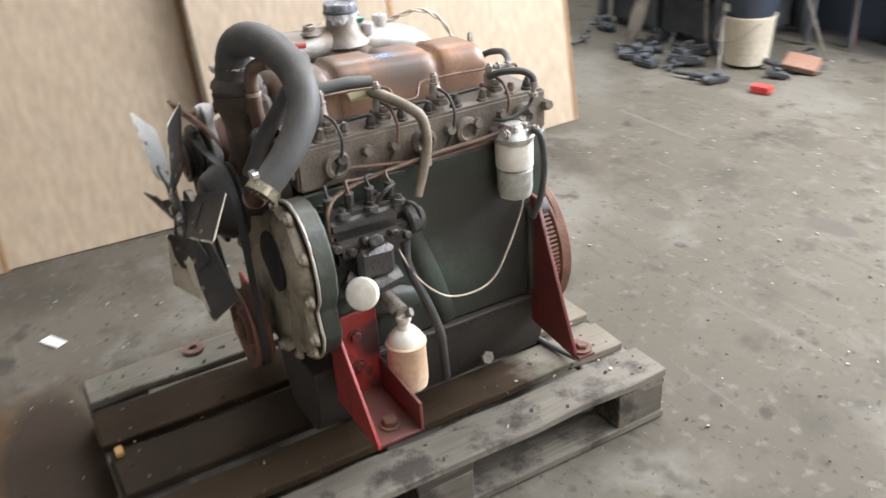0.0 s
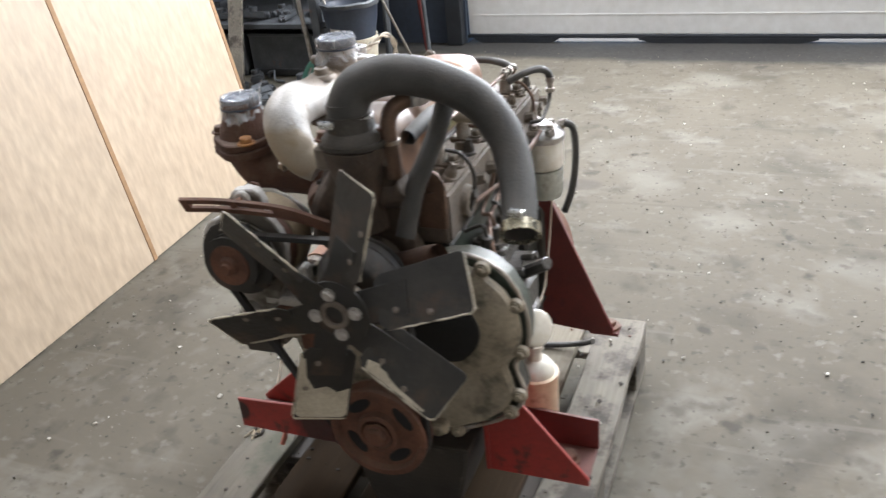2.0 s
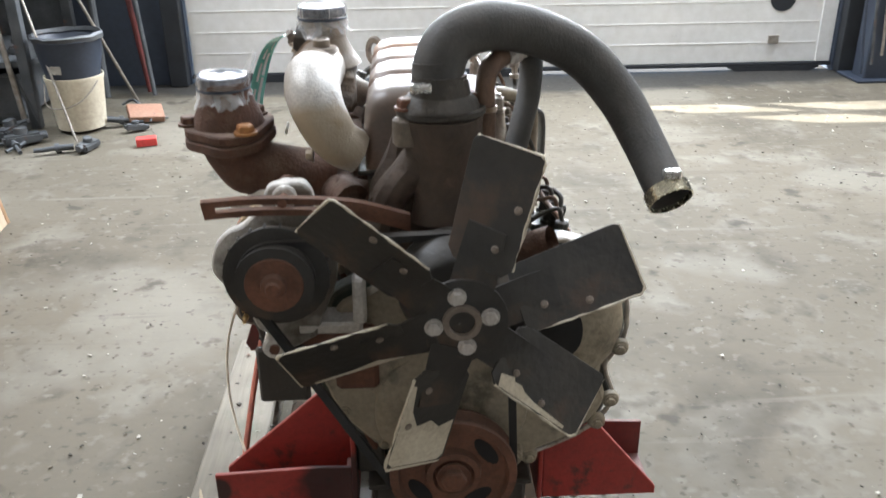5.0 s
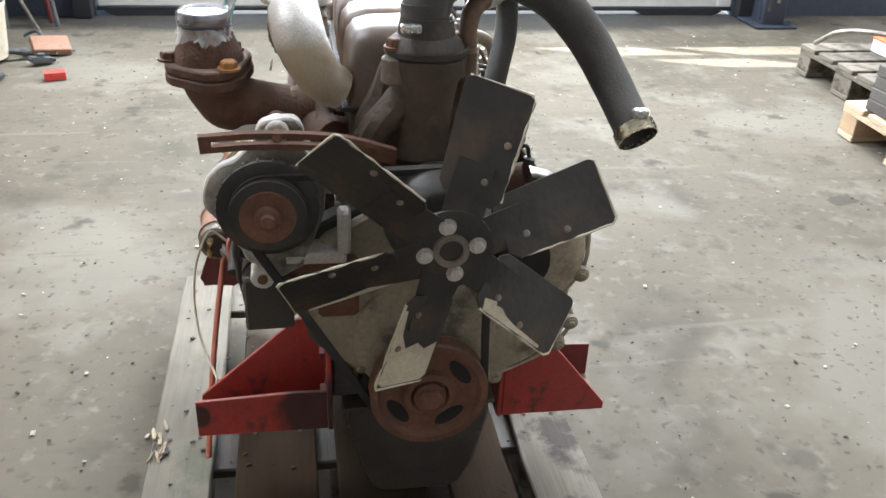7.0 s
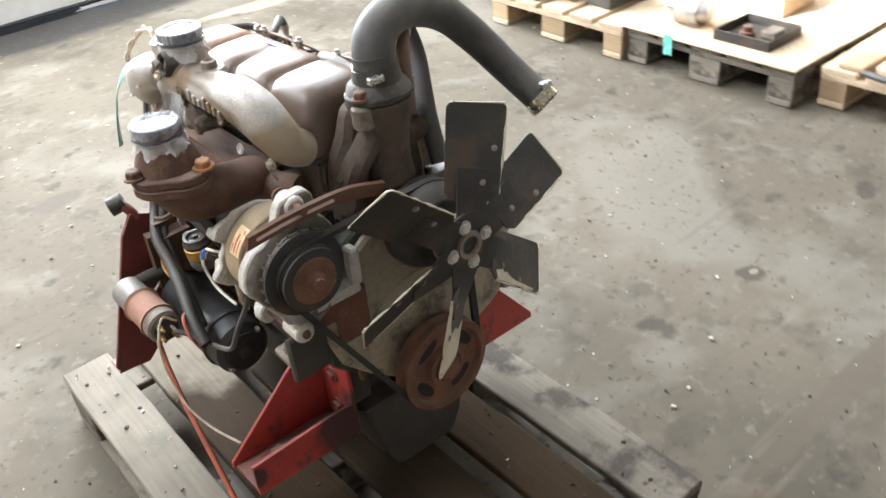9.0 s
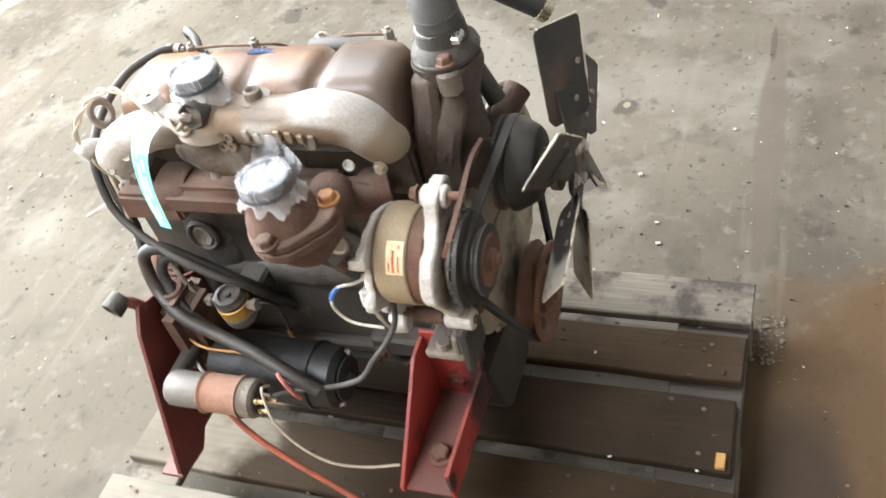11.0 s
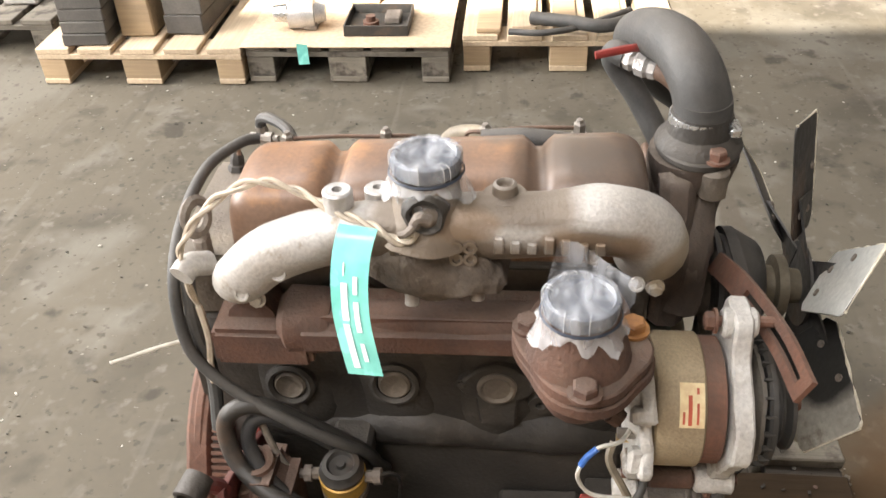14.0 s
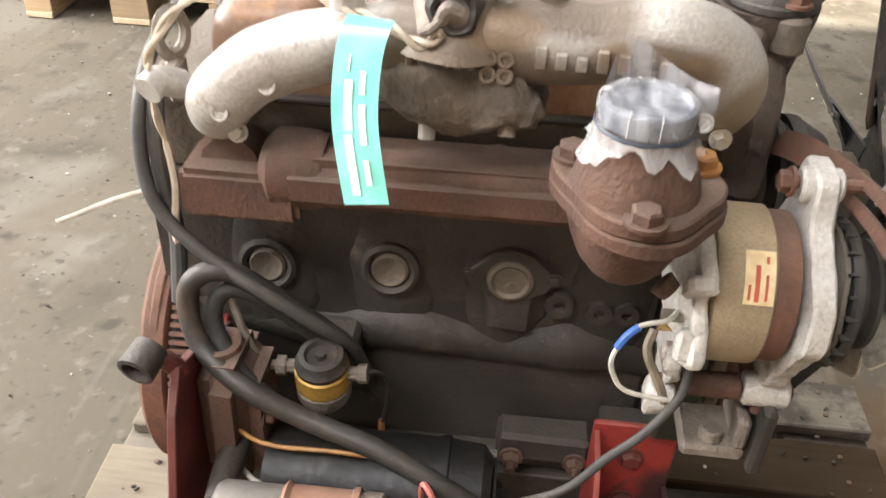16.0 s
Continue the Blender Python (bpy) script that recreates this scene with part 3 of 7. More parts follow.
def roughen(bm, size, scale=18.0):
    """Uneven cast surface: pushes the vertices a little along noise."""
    for v in bm.verts:
        v.co += size * Vector(noise.noise_vector(v.co * scale))
    return bm


def bent_sheet(centre, radius, length, drop, seg=44, seed=1, jag=0.35):
    """A crumpled plastic skirt round a neck: long in places, torn short in others."""
    bm, rings = bmesh.new(), [[] for _ in range(4)]
    for k in range(seg):
        a = 2 * math.pi * k / seg
        c, s = math.cos(a), math.sin(a)
        wide = noise.noise(Vector((c * 1.3, s * 1.3, seed * 2.7)))
        fine = noise.noise(Vector((c * 5, s * 5, seed * 1.3)))
        long = drop * max(0.25, 0.85 + 1.1 * jag * wide + 0.5 * jag * fine)
        out = radius * length * max(0.06, 0.40 + 0.9 * wide + 0.35 * fine)
        for i in range(4):
            t = i / 3
            r = radius + out * t * t + 0.05 * radius * math.sin(9 * a + seed + 2 * t) * t
            rings[i].append(bm.verts.new(Vector(centre) + Vector((r * c, r * s, -long * t))))
    for a, b in zip(rings, rings[1:]):
        for k in range(seg):
            bm.faces.new((a[k], a[(k + 1) % seg], b[(k + 1) % seg], b[k]))
    return bm


# ---- the hall ----
X0, X1, Y0, DOOR_Y, ROOF_Z = -6.0, 7.0, -7.0, 3.28, 5.6


def floor():
    bm = bmesh.new()
    bmesh.ops.create_grid(bm, x_segments=260, y_segments=220, size=1, matrix=Matrix.Translation(((X0 + X1) / 2, (Y0 + DOOR_Y) / 2 + 0.2, 0)) @ Matrix.Diagonal(((X1 - X0) / 2 + 0.2, (DOOR_Y - Y0) / 2 + 0.2, 1, 1)))
    for v in bm.verts:
        v.co.z = 0.0025 * noise.noise(v.co * 2.2) + 0.0012 * noise.noise(v.co * 9) - 0.003
    single("floor", bm, FLOOR, "worn grey-brown concrete workshop floor with oil stains", "floor", kind="structure", smooth=60)


floor()
bm = box((-40, DOOR_Y + 0.25, -0.12), (40, 60, -0.03))
single("ground", bm, FLOOR, "bright sunlit concrete yard outside the door", "ground", kind="structure")

DOOR_L, DOOR_R, DOOR_H = -1.28, 2.50, 3.0
# wall with the door's opening and a band of high windows
for n, (a, b) in enumerate((((X0 - 0.2, DOOR_Y, -0.02), (DOOR_L, DOOR_Y + 0.25, DOOR_H)), ((DOOR_R, DOOR_Y, -0.02), (X1 + 0.2, DOOR_Y + 0.25, DOOR_H)), ((X0 - 0.2, DOOR_Y, 4.3), (X1 + 0.2, DOOR_Y + 0.25, ROOF_Z)), ((X0 - 0.2, DOOR_Y, DOOR_H), (-0.7, DOOR_Y + 0.25, 4.3)), ((3.7, DOOR_Y, DOOR_H), (X1 + 0.2, DOOR_Y + 0.25, 4.3)))):
    single("wall_north", box(a, b), WALLD, "dark blue-grey painted workshop wall beside the door", "wall", kind="structure")
single("wall_west", box((X0 - 0.2, Y0, -0.02), (X0, DOOR_Y, ROOF_Z)), WALLG, "plain grey rendered workshop wall", "wall", kind="structure")
single("wall_east", box((X1, Y0, -0.02), (X1 + 0.2, DOOR_Y, ROOF_Z)), WALLG, "plain grey rendered workshop wall", "wall", kind="structure")
single("wall_south", box((X0 - 0.2, Y0 - 0.2, -0.02), (X1 + 0.2, Y0, ROOF_Z)), WALLG, "plain grey rendered workshop wall", "wall", kind="structure")


def ceiling():
    bm = bmesh.new()
    y0, y1 = Y0 - 0.2, DOOR_Y + 0.25
    for a, b in (((X0 - 0.2, y0), (-4.1, y1)), ((-2.3, y0), (1.7, y1)), ((3.5, y0), (X1 + 0.2, y1))):
        add(bm, box((*a, ROOF_Z), (*b, ROOF_Z + 0.12)))
    for x0, x1 in ((-4.1, -2.3), (1.7, 3.5)):
        add(bm, box((x0, y0, ROOF_Z), (x1, 0.0, ROOF_Z + 0.12)))
        add(bm, box((x0, 3.3, ROOF_Z), (x1, y1, ROOF_Z + 0.12)))
    single("ceiling", bm, ROOF, "grey sheet roof with two skylight strips", "ceiling", kind="structure")


ceiling()


def big_door():
    """Sectional door: panels with ribs, two rows of glazed openings higher up, a rubber seal that does not quite reach the floor."""
    d = thing("door_1", ((DOOR_L + DOOR_R) / 2, DOOR_Y + 0.1, 0), "pale grey sectional workshop door, closed, light under its seal", "door", kind="structure")
    y0, y1 = DOOR_Y + 0.02, DOOR_Y + 0.05
    zs = [0.045, 0.50, 0.98, 1.46, 1.94, 2.42, 2.995]
    for k, (a, b) in enumerate(zip(zs, zs[1:])):
        if k in (3, 4):
            w0, w1 = a + 0.05, b - 0.05
            bm = box((DOOR_L + 0.01, y0, a + 0.003), (DOOR_R - 0.01, y1, w0))
            add(bm, box((DOOR_L + 0.01, y0, w1), (DOOR_R - 0.01, y1, b - 0.003)))
            xs = [DOOR_L + 0.01, -0.95, -0.15, -0.02, 0.78, 0.91, 1.71, DOOR_R - 0.01]
            for i in range(0, len(xs), 2):
                add(bm, box((xs[i], y0, w0), (xs[i + 1], y1, w1)))
        else:
            bm = box((DOOR_L + 0.01, y0, a + 0.003), (DOOR_R - 0.01, y1, b - 0.003), 0.004)
        part("panel", bm, DOORP, d)
        for z in (a + 0.12, a + 0.24, a + 0.36):
            if k not in (3, 4):
                part("rib", box((DOOR_L + 0.03, y0 - 0.0025, z - 0.004), (DOOR_R - 0.03, y0 - 0.0005, z + 0.004), 0.0008), DOORP, d)
    # grab slot low in the panel
    part("grab_slot", lathe([(0, 0.075), (0.004, 0.075), (0.005, 0.06)], (2.16, y0 - 0.001, 0.42), (0, -1, 0), 20), SEAL, d, "dark recessed grab handle")
    part("end_stile", box((DOOR_R - 0.10, y0 - 0.012, 0.05), (DOOR_R - 0.012, y0 - 0.001, 2.9), 0.003), DOORP, d)
    part("hinge", box((2.10, y0 - 0.02, 0.16), (2.16, y0 - 0.001, 0.21), 0.003), ZINC, d)
    # the seal: gaps where daylight comes under
    gaps = [(-0.70, -0.22), (0.76, 1.88), (2.43, 2.50), (-1.28, -1.235)]
    x, k = DOOR_L, 0
    part("seal", box((DOOR_L, y0 - 0.012, 0.026), (DOOR_R, y1 + 0.01, 0.047), 0.003), SEAL, d, "black rubber bottom seal")
    for g0, g1 in sorted(gaps):
        if g0 > x:
            rng = random.Random(k)
            bm = bmesh.new()
            seg = 10
            low = [(x + (g0 - x) * i / seg, -0.004 if 0 < i < seg else 0.018) for i in range(seg + 1)]
            add(bm, plate([(g0, 0.027), (x, 0.027)] + low, 0.05, xz(y0 + 0.012)))
            part("seal_flap", bm, SEAL, d)
        x, k = g1, k + 1
    return d


big_door()
for x in (DOOR_L - 0.06, DOOR_R + 0.06):
    single("trim", box((x - 0.05, DOOR_Y - 0.07, 0), (x + 0.05, DOOR_Y - 0.002, 3.0), 0.004), SEAL, "dark steel door guide rail at the jamb", "door rail", kind="structure")


def high_window():
    w = thing("window_1", (1.5, DOOR_Y + 0.12, 3.0), "band of high factory windows over the door", "window", kind="structure")
    for k in range(7):
        x = -0.7 + 4.4 / 6 * k
        part("mullion", box((x - 0.025, DOOR_Y + 0.09, 3.0), (x + 0.025, DOOR_Y + 0.14, 4.3), 0.003), SEAL, w)
    for k in range(6):
        x = -0.7 + 4.4 / 6 * k
        p = part("pane", box((x + 0.027, DOOR_Y + 0.112, 3.002), (x + 0.706, DOOR_Y + 0.118, 4.298)), GLASS, w)
        p.visible_shadow = False


high_window()


def plywood(y0, y1, x0, x1, lean, z1=1.52):
    """A big plywood sheet leaning back against what stands behind it: bottom from (x0, y0) to (x1, y1)."""
    e = thing("plywood_sheet", ((x0 + x1) / 2, (y0 + y1) / 2, 0), "smooth pale plywood sheet leaning upright, brown bare edges", "plywood", "leaning plywood sheets")
    u = Vector((x1 - x0, y1 - y0, 0))
    w = u.length
    u.normalize()
    up = Vector((-math.sin(lean) * u.y, math.sin(lean) * u.x, math.cos(lean)))
    m = Matrix.Translation((x0, y0, 0.0)) @ Matrix((u, up, u.cross(up))).transposed().to_4x4()
    part("face", box((0.002, 0.002, 0), (w - 0.002, z1, 0.003), 0, m), PLY, e)
    part("core", box((0, 0, -0.018), (w, z1 + 0.002, -0.0005), 0.001, m), PLY_EDGE, e, "brown plywood core")
    part("edge_band", box((w, 0, -0.02), (w + 0.021, z1, 0.0045), 0.001, m), PLY_EDGE, e, "dark brown edge strip")


plywood(-2.1, -1.27, -1.60, -1.545, radians(9))
plywood(-1.25, -0.475, -1.565, -1.53, radians(9))
plywood(-0.455, 0.322, -1.437, -1.464, radians(9))
plywood(0.344, 1.20, -1.470, -1.515, radians(9))


def timber_rest():
    e = thing("timber_frame", (-1.95, -0.5, 0), "rough timber frame that the plywood leans on", "frame")
    for y in (-1.9, -0.5, 0.95):
        part("post", box((-1.96, y - 0.04, 0), (-1.88, y + 0.04, 1.58), 0.004), BLOCKW, e)
    part("rail", box((-1.875, -2.1, 1.42), (-1.83, 1.1, 1.52), 0.004), BLOCKW, e)


timber_rest()

# ---- the pallet under the engine ----


def board(lo, hi, seed, wear=0.003):
    """A worn plank: bevelled, cut along its length and pushed about a little."""
    bm = box(lo, hi)
    ax = max(range(3), key=lambda i: hi[i] - lo[i])
    bmesh.ops.subdivide_edges(bm, edges=[e for e in bm.edges if abs((e.verts[1].co - e.verts[0].co)[ax]) > 0.6 * (hi[ax] - lo[ax])], cuts=9, use_grid_fill=True)
    bmesh.ops.bevel(bm, geom=[e for e in bm.edges if e.calc_face_angle(0) > 1], offset=0.003, segments=1, affect="EDGES")
    off = Vector((seed * 3.1, seed * 1.7, seed))
    for v in bm.verts:
        v.co += wear * Vector(noise.noise_vector(v.co * 9 + off))
    return bm


def engine_pallet():
    e = thing("pallet", (-0.06, -0.54, 0), "weathered grey wooden pallet, oil-soaked in the middle, under the engine", "pallet")
    y0, y1 = -1.157, 0.070
    xs = ((0.207, 0.322), (0.062, 0.174), (-0.136, 0.020), (-0.314, -0.170), (-0.470, -0.355))
    for k, (a, b) in enumerate(xs):
        part("deck_board", board((a, y0 + 0.006 * (k % 3), 0.122), (b, y1 - 0.012 * (k % 2), 0.144), k + 1, 0.0050), PALLET_BLACK if k == 2 else PALLET_OIL if k in (1, 3) else PALLET_MOSS if k == 4 else PALLET, e)
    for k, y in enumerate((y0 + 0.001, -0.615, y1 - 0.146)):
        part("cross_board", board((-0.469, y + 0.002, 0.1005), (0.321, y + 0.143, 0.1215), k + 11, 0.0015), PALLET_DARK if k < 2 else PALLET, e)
        for x0, x1 in ((-0.469, -0.370), (-0.146, 0.0), (0.221, 0.320)):
            part("block", board((x0, y + 0.003, 0.0225), (x1, y + 0.14, 0.1003), k * 3 + 21 + x0, 0.0015), PALLET, e)
    for k, (a, b) in enumerate(((-0.47, -0.37), (-0.146, 0.0), (0.221, 0.321))):
        part("bottom_board", board((a, y0, 0.0008), (b, y1, 0.0222), k + 31, 0.0006), PALLET, e)
    # the outer board's edge is broken up, pale splinters stand off it
    rng = random.Random(41)
    for k in range(16):
        y, x = rng.uniform(-0.605, -0.505), rng.uniform(-0.472, -0.438)
        long, wide = rng.uniform(0.012, 0.034), rng.uniform(0.003, 0.008)
        m = Matrix.Translation((x, y, 0.1475)) @ Euler((rng.uniform(-0.1, 0.35), rng.uniform(-0.3, 0.3), rng.uniform(-0.45, 0.45))).to_matrix().to_4x4()
        part("splinter", plate([(-wide / 2, -long / 2), (wide * 0.1, -long * 0.62), (wide / 2, -long * 0.3), (wide * 0.4, long * 0.4), (0, long / 2), (-wide * 0.45, long * 0.2)], 0.004, m, 0.0006), SPLINTER if k % 4 else PALLET_DARK, e)
    # nails in rows over the cross boards
    for a, b in xs:
        for y in (y0 + 0.07, -0.545, y1 - 0.08):
            for x in (a + 0.03, b - 0.03):
                part("nail", lathe([(0, 0.0045), (0.0012, 0.0042), (0.0018, 0.002)], (x, y, 0.1452), (0, 0, 1), 8), RUST, e)
    return e


engine_pallet()

# washer, wood chips and crumbs that lie on the pallet
bm = lathe([(0, 0.028), (0.006, 0.028), (0.006, 0.012), (0.0, 0.012)], (-0.435, -0.872, 0.147), (0, 0, 1), 20, closed=False)
single("washer", bm, RUST_BAR, "rusty steel washer lying on the pallet board", "washer")
single("wood_chip", box((-0.135, -1.135, 0.146), (-0.105, -1.118, 0.158), 0.002, Matrix.Translation((0, 0, 0))), mat("orange_chip", (0.55, 0.30, 0.09), 0.7), "small orange wood chip on the pallet's end", "chip")


def crumbs(name, n, area, z, sizes, material, label, seed, avoid=None):
    rng = random.Random(seed)
    bm = bmesh.new()
    for _ in range(n):
        x, y = rng.uniform(area[0], area[1]), rng.uniform(area[2], area[3])
        if avoid and avoid[0] < x < avoid[1] and avoid[2] < y < avoid[3]:
            continue
        s = rng.uniform(*sizes)
        m = Matrix.Translation((x, y, z + s * 0.15)) @ Euler((rng.uniform(-0.4, 0.4), rng.uniform(-0.4, 0.4), rng.uniform(0, 6.3))).to_matrix().to_4x4() @ Matrix.Diagonal((s, s * rng.uniform(0.3, 0.9), s * rng.uniform(0.15, 0.4), 1))
        vs = [bm.verts.new(m @ Vector((cx * rng.uniform(0.6, 1), cy * rng.uniform(0.6, 1), cz))) for cx in (-0.5, 0.5) for cy in (-0.5, 0.5) for cz in (-0.5, 0.5)]
        for f in ((0, 1, 3, 2), (4, 6, 7, 5), (0, 4, 5, 1), (2, 3, 7, 6), (0, 2, 6, 4), (1, 5, 7, 3)):
            bm.faces.new([vs[i] for i in f])
    return single(name, bm, material, label, "litter", kind="stuff", smooth=0)


PAL = (-0.5, 0.38, -1.2, 0.1)
crumbs("paper_scraps", 300, (-1.4, 2.2, -2.6, 3.0), 0.0, (0.004, 0.014), PAPER, "scattered pale paper scraps and chips on the floor", 5, PAL)
crumbs("grit", 2200, (-1.4, 2.4, -2.6, 3.1), 0.0, (0.002, 0.008), mat("grit", (0.16, 0.135, 0.105), 0.9, rand=0.3), "dark grit and crumbs strewn over the floor", 6, PAL)
crumbs("dark_crumbs", 620, (-1.8, 2.3, -1.9, 2.4), 0.0, (0.003, 0.010), mat("oily_crumbs", (0.066, 0.055, 0.042), 0.85, rand=0.3), "oily black crumbs and leaf bits strewn over the floor", 16, PAL)
crumbs("pallet_dirt", 170, (-0.45, 0.33, -1.13, 0.05), 0.1455, (0.003, 0.012), mat("pallet_dirt", (0.06, 0.05, 0.04), 0.9), "black dirt crumbs on the pallet boards", 7)
crumbs("pallet_chips", 22, (-0.45, 0.33, -1.13, 0.05), 0.1455, (0.004, 0.013), PAPER, "pale chips on the pallet boards", 8)
crumbs("dirt_heap", 90, (0.22, 0.36, -1.22, -1.155), 0.0, (0.003, 0.010), mat("rubble", (0.20, 0.17, 0.13), 0.9), "small heap of crumbled dirt beside the pallet's corner", 9, (-0.5, 0.345, -1.155, 0.1))


# ---- the engine ----
engine = thing("diesel_engine", (0, -0.45, 0.146), "used four-cylinder diesel engine, rusty and grimy, standing on a pallet", "engine")


def epart(name, bm, material, label="", parent=None, smooth=35.0):
    return part(name, bm, material, parent or engine, label, smooth)


# oil pan
bm = bmesh.new()
prof = [(-0.118, 0.335), (-0.118, 0.30), (-0.095, 0.20), (-0.075, 0.158), (-0.055, 0.147), (0.055, 0.147), (0.075, 0.158), (0.095, 0.20), (0.118, 0.30), (0.118, 0.335)]
bm = plate(prof, 0.60, xz(-0.43), 0.006)
epart("oil_pan", bm, GREASE, "black oily sump")
bm = box((-0.126, -0.735, 0.333), (0.126, -0.125, 0.341), 0.002)
for k in range(9):
    for s in (-1, 1):
        add(bm, hexbolt((s * 0.120, -0.71 + 0.07 * k, 0.333), (0, 0, -1), 0.006, 0.006))
epart("sump_flange", bm, GREASE)
bm = rod((0.10, -0.30, 0.20), (0.112, -0.30, 0.205), 0.016, 6)
epart("drain_plug", bm, ZINC)


# block, with ribs and bulges on both sides
bm = box((-0.100, -0.695, 0.341), (0.104, -0.122, 0.738), 0.008, None, 2)
epart("block", bm, GREASE, "cast iron block, black with oil")
bm = bmesh.new()
for y in (-0.255, -0.39, -0.52, -0.64):
    add(bm, tube([(-0.090, y, 0.732), (-0.094, y, 0.66), (-0.094, y, 0.58), (-0.088, y, 0.50)], 0.052, 18, 6, [0.040, 0.052, 0.052, 0.036], 0.26, (0, 1, 0)))
add(bm, tube([(-0.078, -0.69, 0.525), (-0.085, -0.6, 0.540), (-0.076, -0.52, 0.525), (-0.084, -0.42, 0.545), (-0.078, -0.30, 0.530), (-0.072, -0.2, 0.535)], 0.034, 18, 12, [0.030, 0.038, 0.030, 0.036, 0.033, 0.028]))
add(bm, tube([(-0.095, -0.69, 0.725), (-0.095, -0.13, 0.725)], 0.018, 8, 10))
add(bm, box((-0.118, -0.69, 0.345), (-0.09, -0.13, 0.372), 0.006))
epart("block_rib", roughen(roughen(bm, 0.005, 16), 0.002, 45), GREASE)
bm = bmesh.new()
add(bm, box((0.098, -0.694, 0.345), (0.112, -0.124, 0.737), 0.004))
add(bm, tube([(0.076, -0.49, 0.70), (0.088, -0.475, 0.60), (0.094, -0.440, 0.48), (0.090, -0.41, 0.38), (0.078, -0.40, 0.345)], 0.034, 18, 10))
add(bm, tube([(0.09, -0.69, 0.44), (0.10, -0.60, 0.46), (0.088, -0.50, 0.44), (0.06, -0.42, 0.42)], 0.04, 16, 10))
epart("side_casting", roughen(bm, 0.003, 20), GREEN, "dark green painted side of the block")
for y, z in ((-0.252, 0.628), (-0.390, 0.635), (-0.522, 0.645)):
    ring = epart("core_plug_ring", lathe([(0, 0.034), (0.010, 0.033), (0.013, 0.028), (0.010, 0.023), (0.004, 0.022)], (-0.103, y, z), (-1, 0, 0.1), 28), GREASE)
    epart("core_plug", lathe([(0, 0.022), (0.006, 0.021), (0.009, 0.018), (0.006, 0.012), (0.006, 0.002)], (-0.106, y, z), (-1, 0, 0.1), 24), HEADM, "dull steel core plug")
bm = plate([(-0.572, 0.640), (-0.566, 0.652), (-0.545, 0.672), (-0.520, 0.680), (-0.500, 0.672), (-0.478, 0.652), (-0.472, 0.640), (-0.480, 0.628), (-0.496, 0.620), (-0.500, 0.572), (-0.548, 0.568), (-0.550, 0.618), (-0.566, 0.628)], 0.020, yz(-0.107), 0.003)
add(bm, hexbolt((-0.114, -0.57, 0.645), (-1, 0, 0), 0.006, 0.005))
add(bm, hexbolt((-0.114, -0.478, 0.645), (-1, 0, 0), 0.006, 0.005))
bl = epart("blanking_plate", roughen(bm, 0.001, 50), GREASE)
part("plug_disc", lathe([(0, 0.026), (0.004, 0.025), (0.006, 0.021), (0.003, 0.017), (0.004, 0.004)], (-0.1172, -0.523, 0.642), (-1, 0, 0.05), 26), HEADM, bl, "dull steel disc")
for y, z, r in ((-0.580, 0.606, 0.012), (-0.625, 0.600, 0.011), (-0.655, 0.602, 0.010), (-0.36, 0.72, 0.012)):
    epart("boss", lathe([(0, r + 0.006), (0.012, r + 0.004), (0.012, r * 0.6), (0.004, r * 0.5)], (-0.100, y, z), (-1, 0, 0), 16), GREASE)
pad = epart("mount_pad", roughen(box((-0.142, -0.640, 0.382), (-0.10, -0.525, 0.425), 0.006), 0.0015, 40), GREASE, "mounting pad with two studs and nuts")
for y in (-0.622, -0.545):
    part("pad_nut", hexbolt((-0.1425, y, 0.392), (-1, 0, 0), 0.011, 0.014), RUST, pad)
    part("pad_stud", rod((-0.15, y, 0.392), (-0.168, y, 0.392), 0.005, 8), RUST, pad)

# cylinder head
bm = box((-0.105, -0.700, 0.742), (0.118, -0.130, 0.832), 0.006, None, 2)
epart("cylinder_head", bm, HEADM, "grimy cast iron cylinder head")
for y in (-0.645, -0.585, -0.525, -0.46, -0.40, -0.335, -0.275, -0.205, -0.16):
    q = noise.noise(Vector((y * 40, 1.7, 0)))
    g = 0.82 + 0.35 * abs(q)
    epart("head_nut", lathe([(0, 0.016 * g), (0.008, 0.014 * g), (0.010, 0.011 * g), (0.020 * g, 0.011 * g), (0.024 * g, 0.008), (0.034 * g, 0.005)], (0.096 + 0.006 * q, y + 0.012 * q, 0.830), (0.25 + 0.4 * q, 0.3 * q, 1), 7), HEADM if q > -0.1 else GREASE)
    epart("side_nut", lathe([(0, 0.015 * g), (0.014, 0.012 * g), (0.018, 0.010)], (0.117, y + 0.03 + 0.01 * q, 0.80 - 0.02 * abs(q)), (1, 0, 0.2), 8), HEADM if q < 0.15 else GREASE)
for y in (-0.62, -0.43, -0.33, -0.19):
    epart("head_boss", roughen(lathe([(0, 0.030), (0.012, 0.026), (0.014, 0.018), (0.008, 0.013)], (0.116, y, 0.785), (1, 0, 0), 20), 0.001), HEADM)

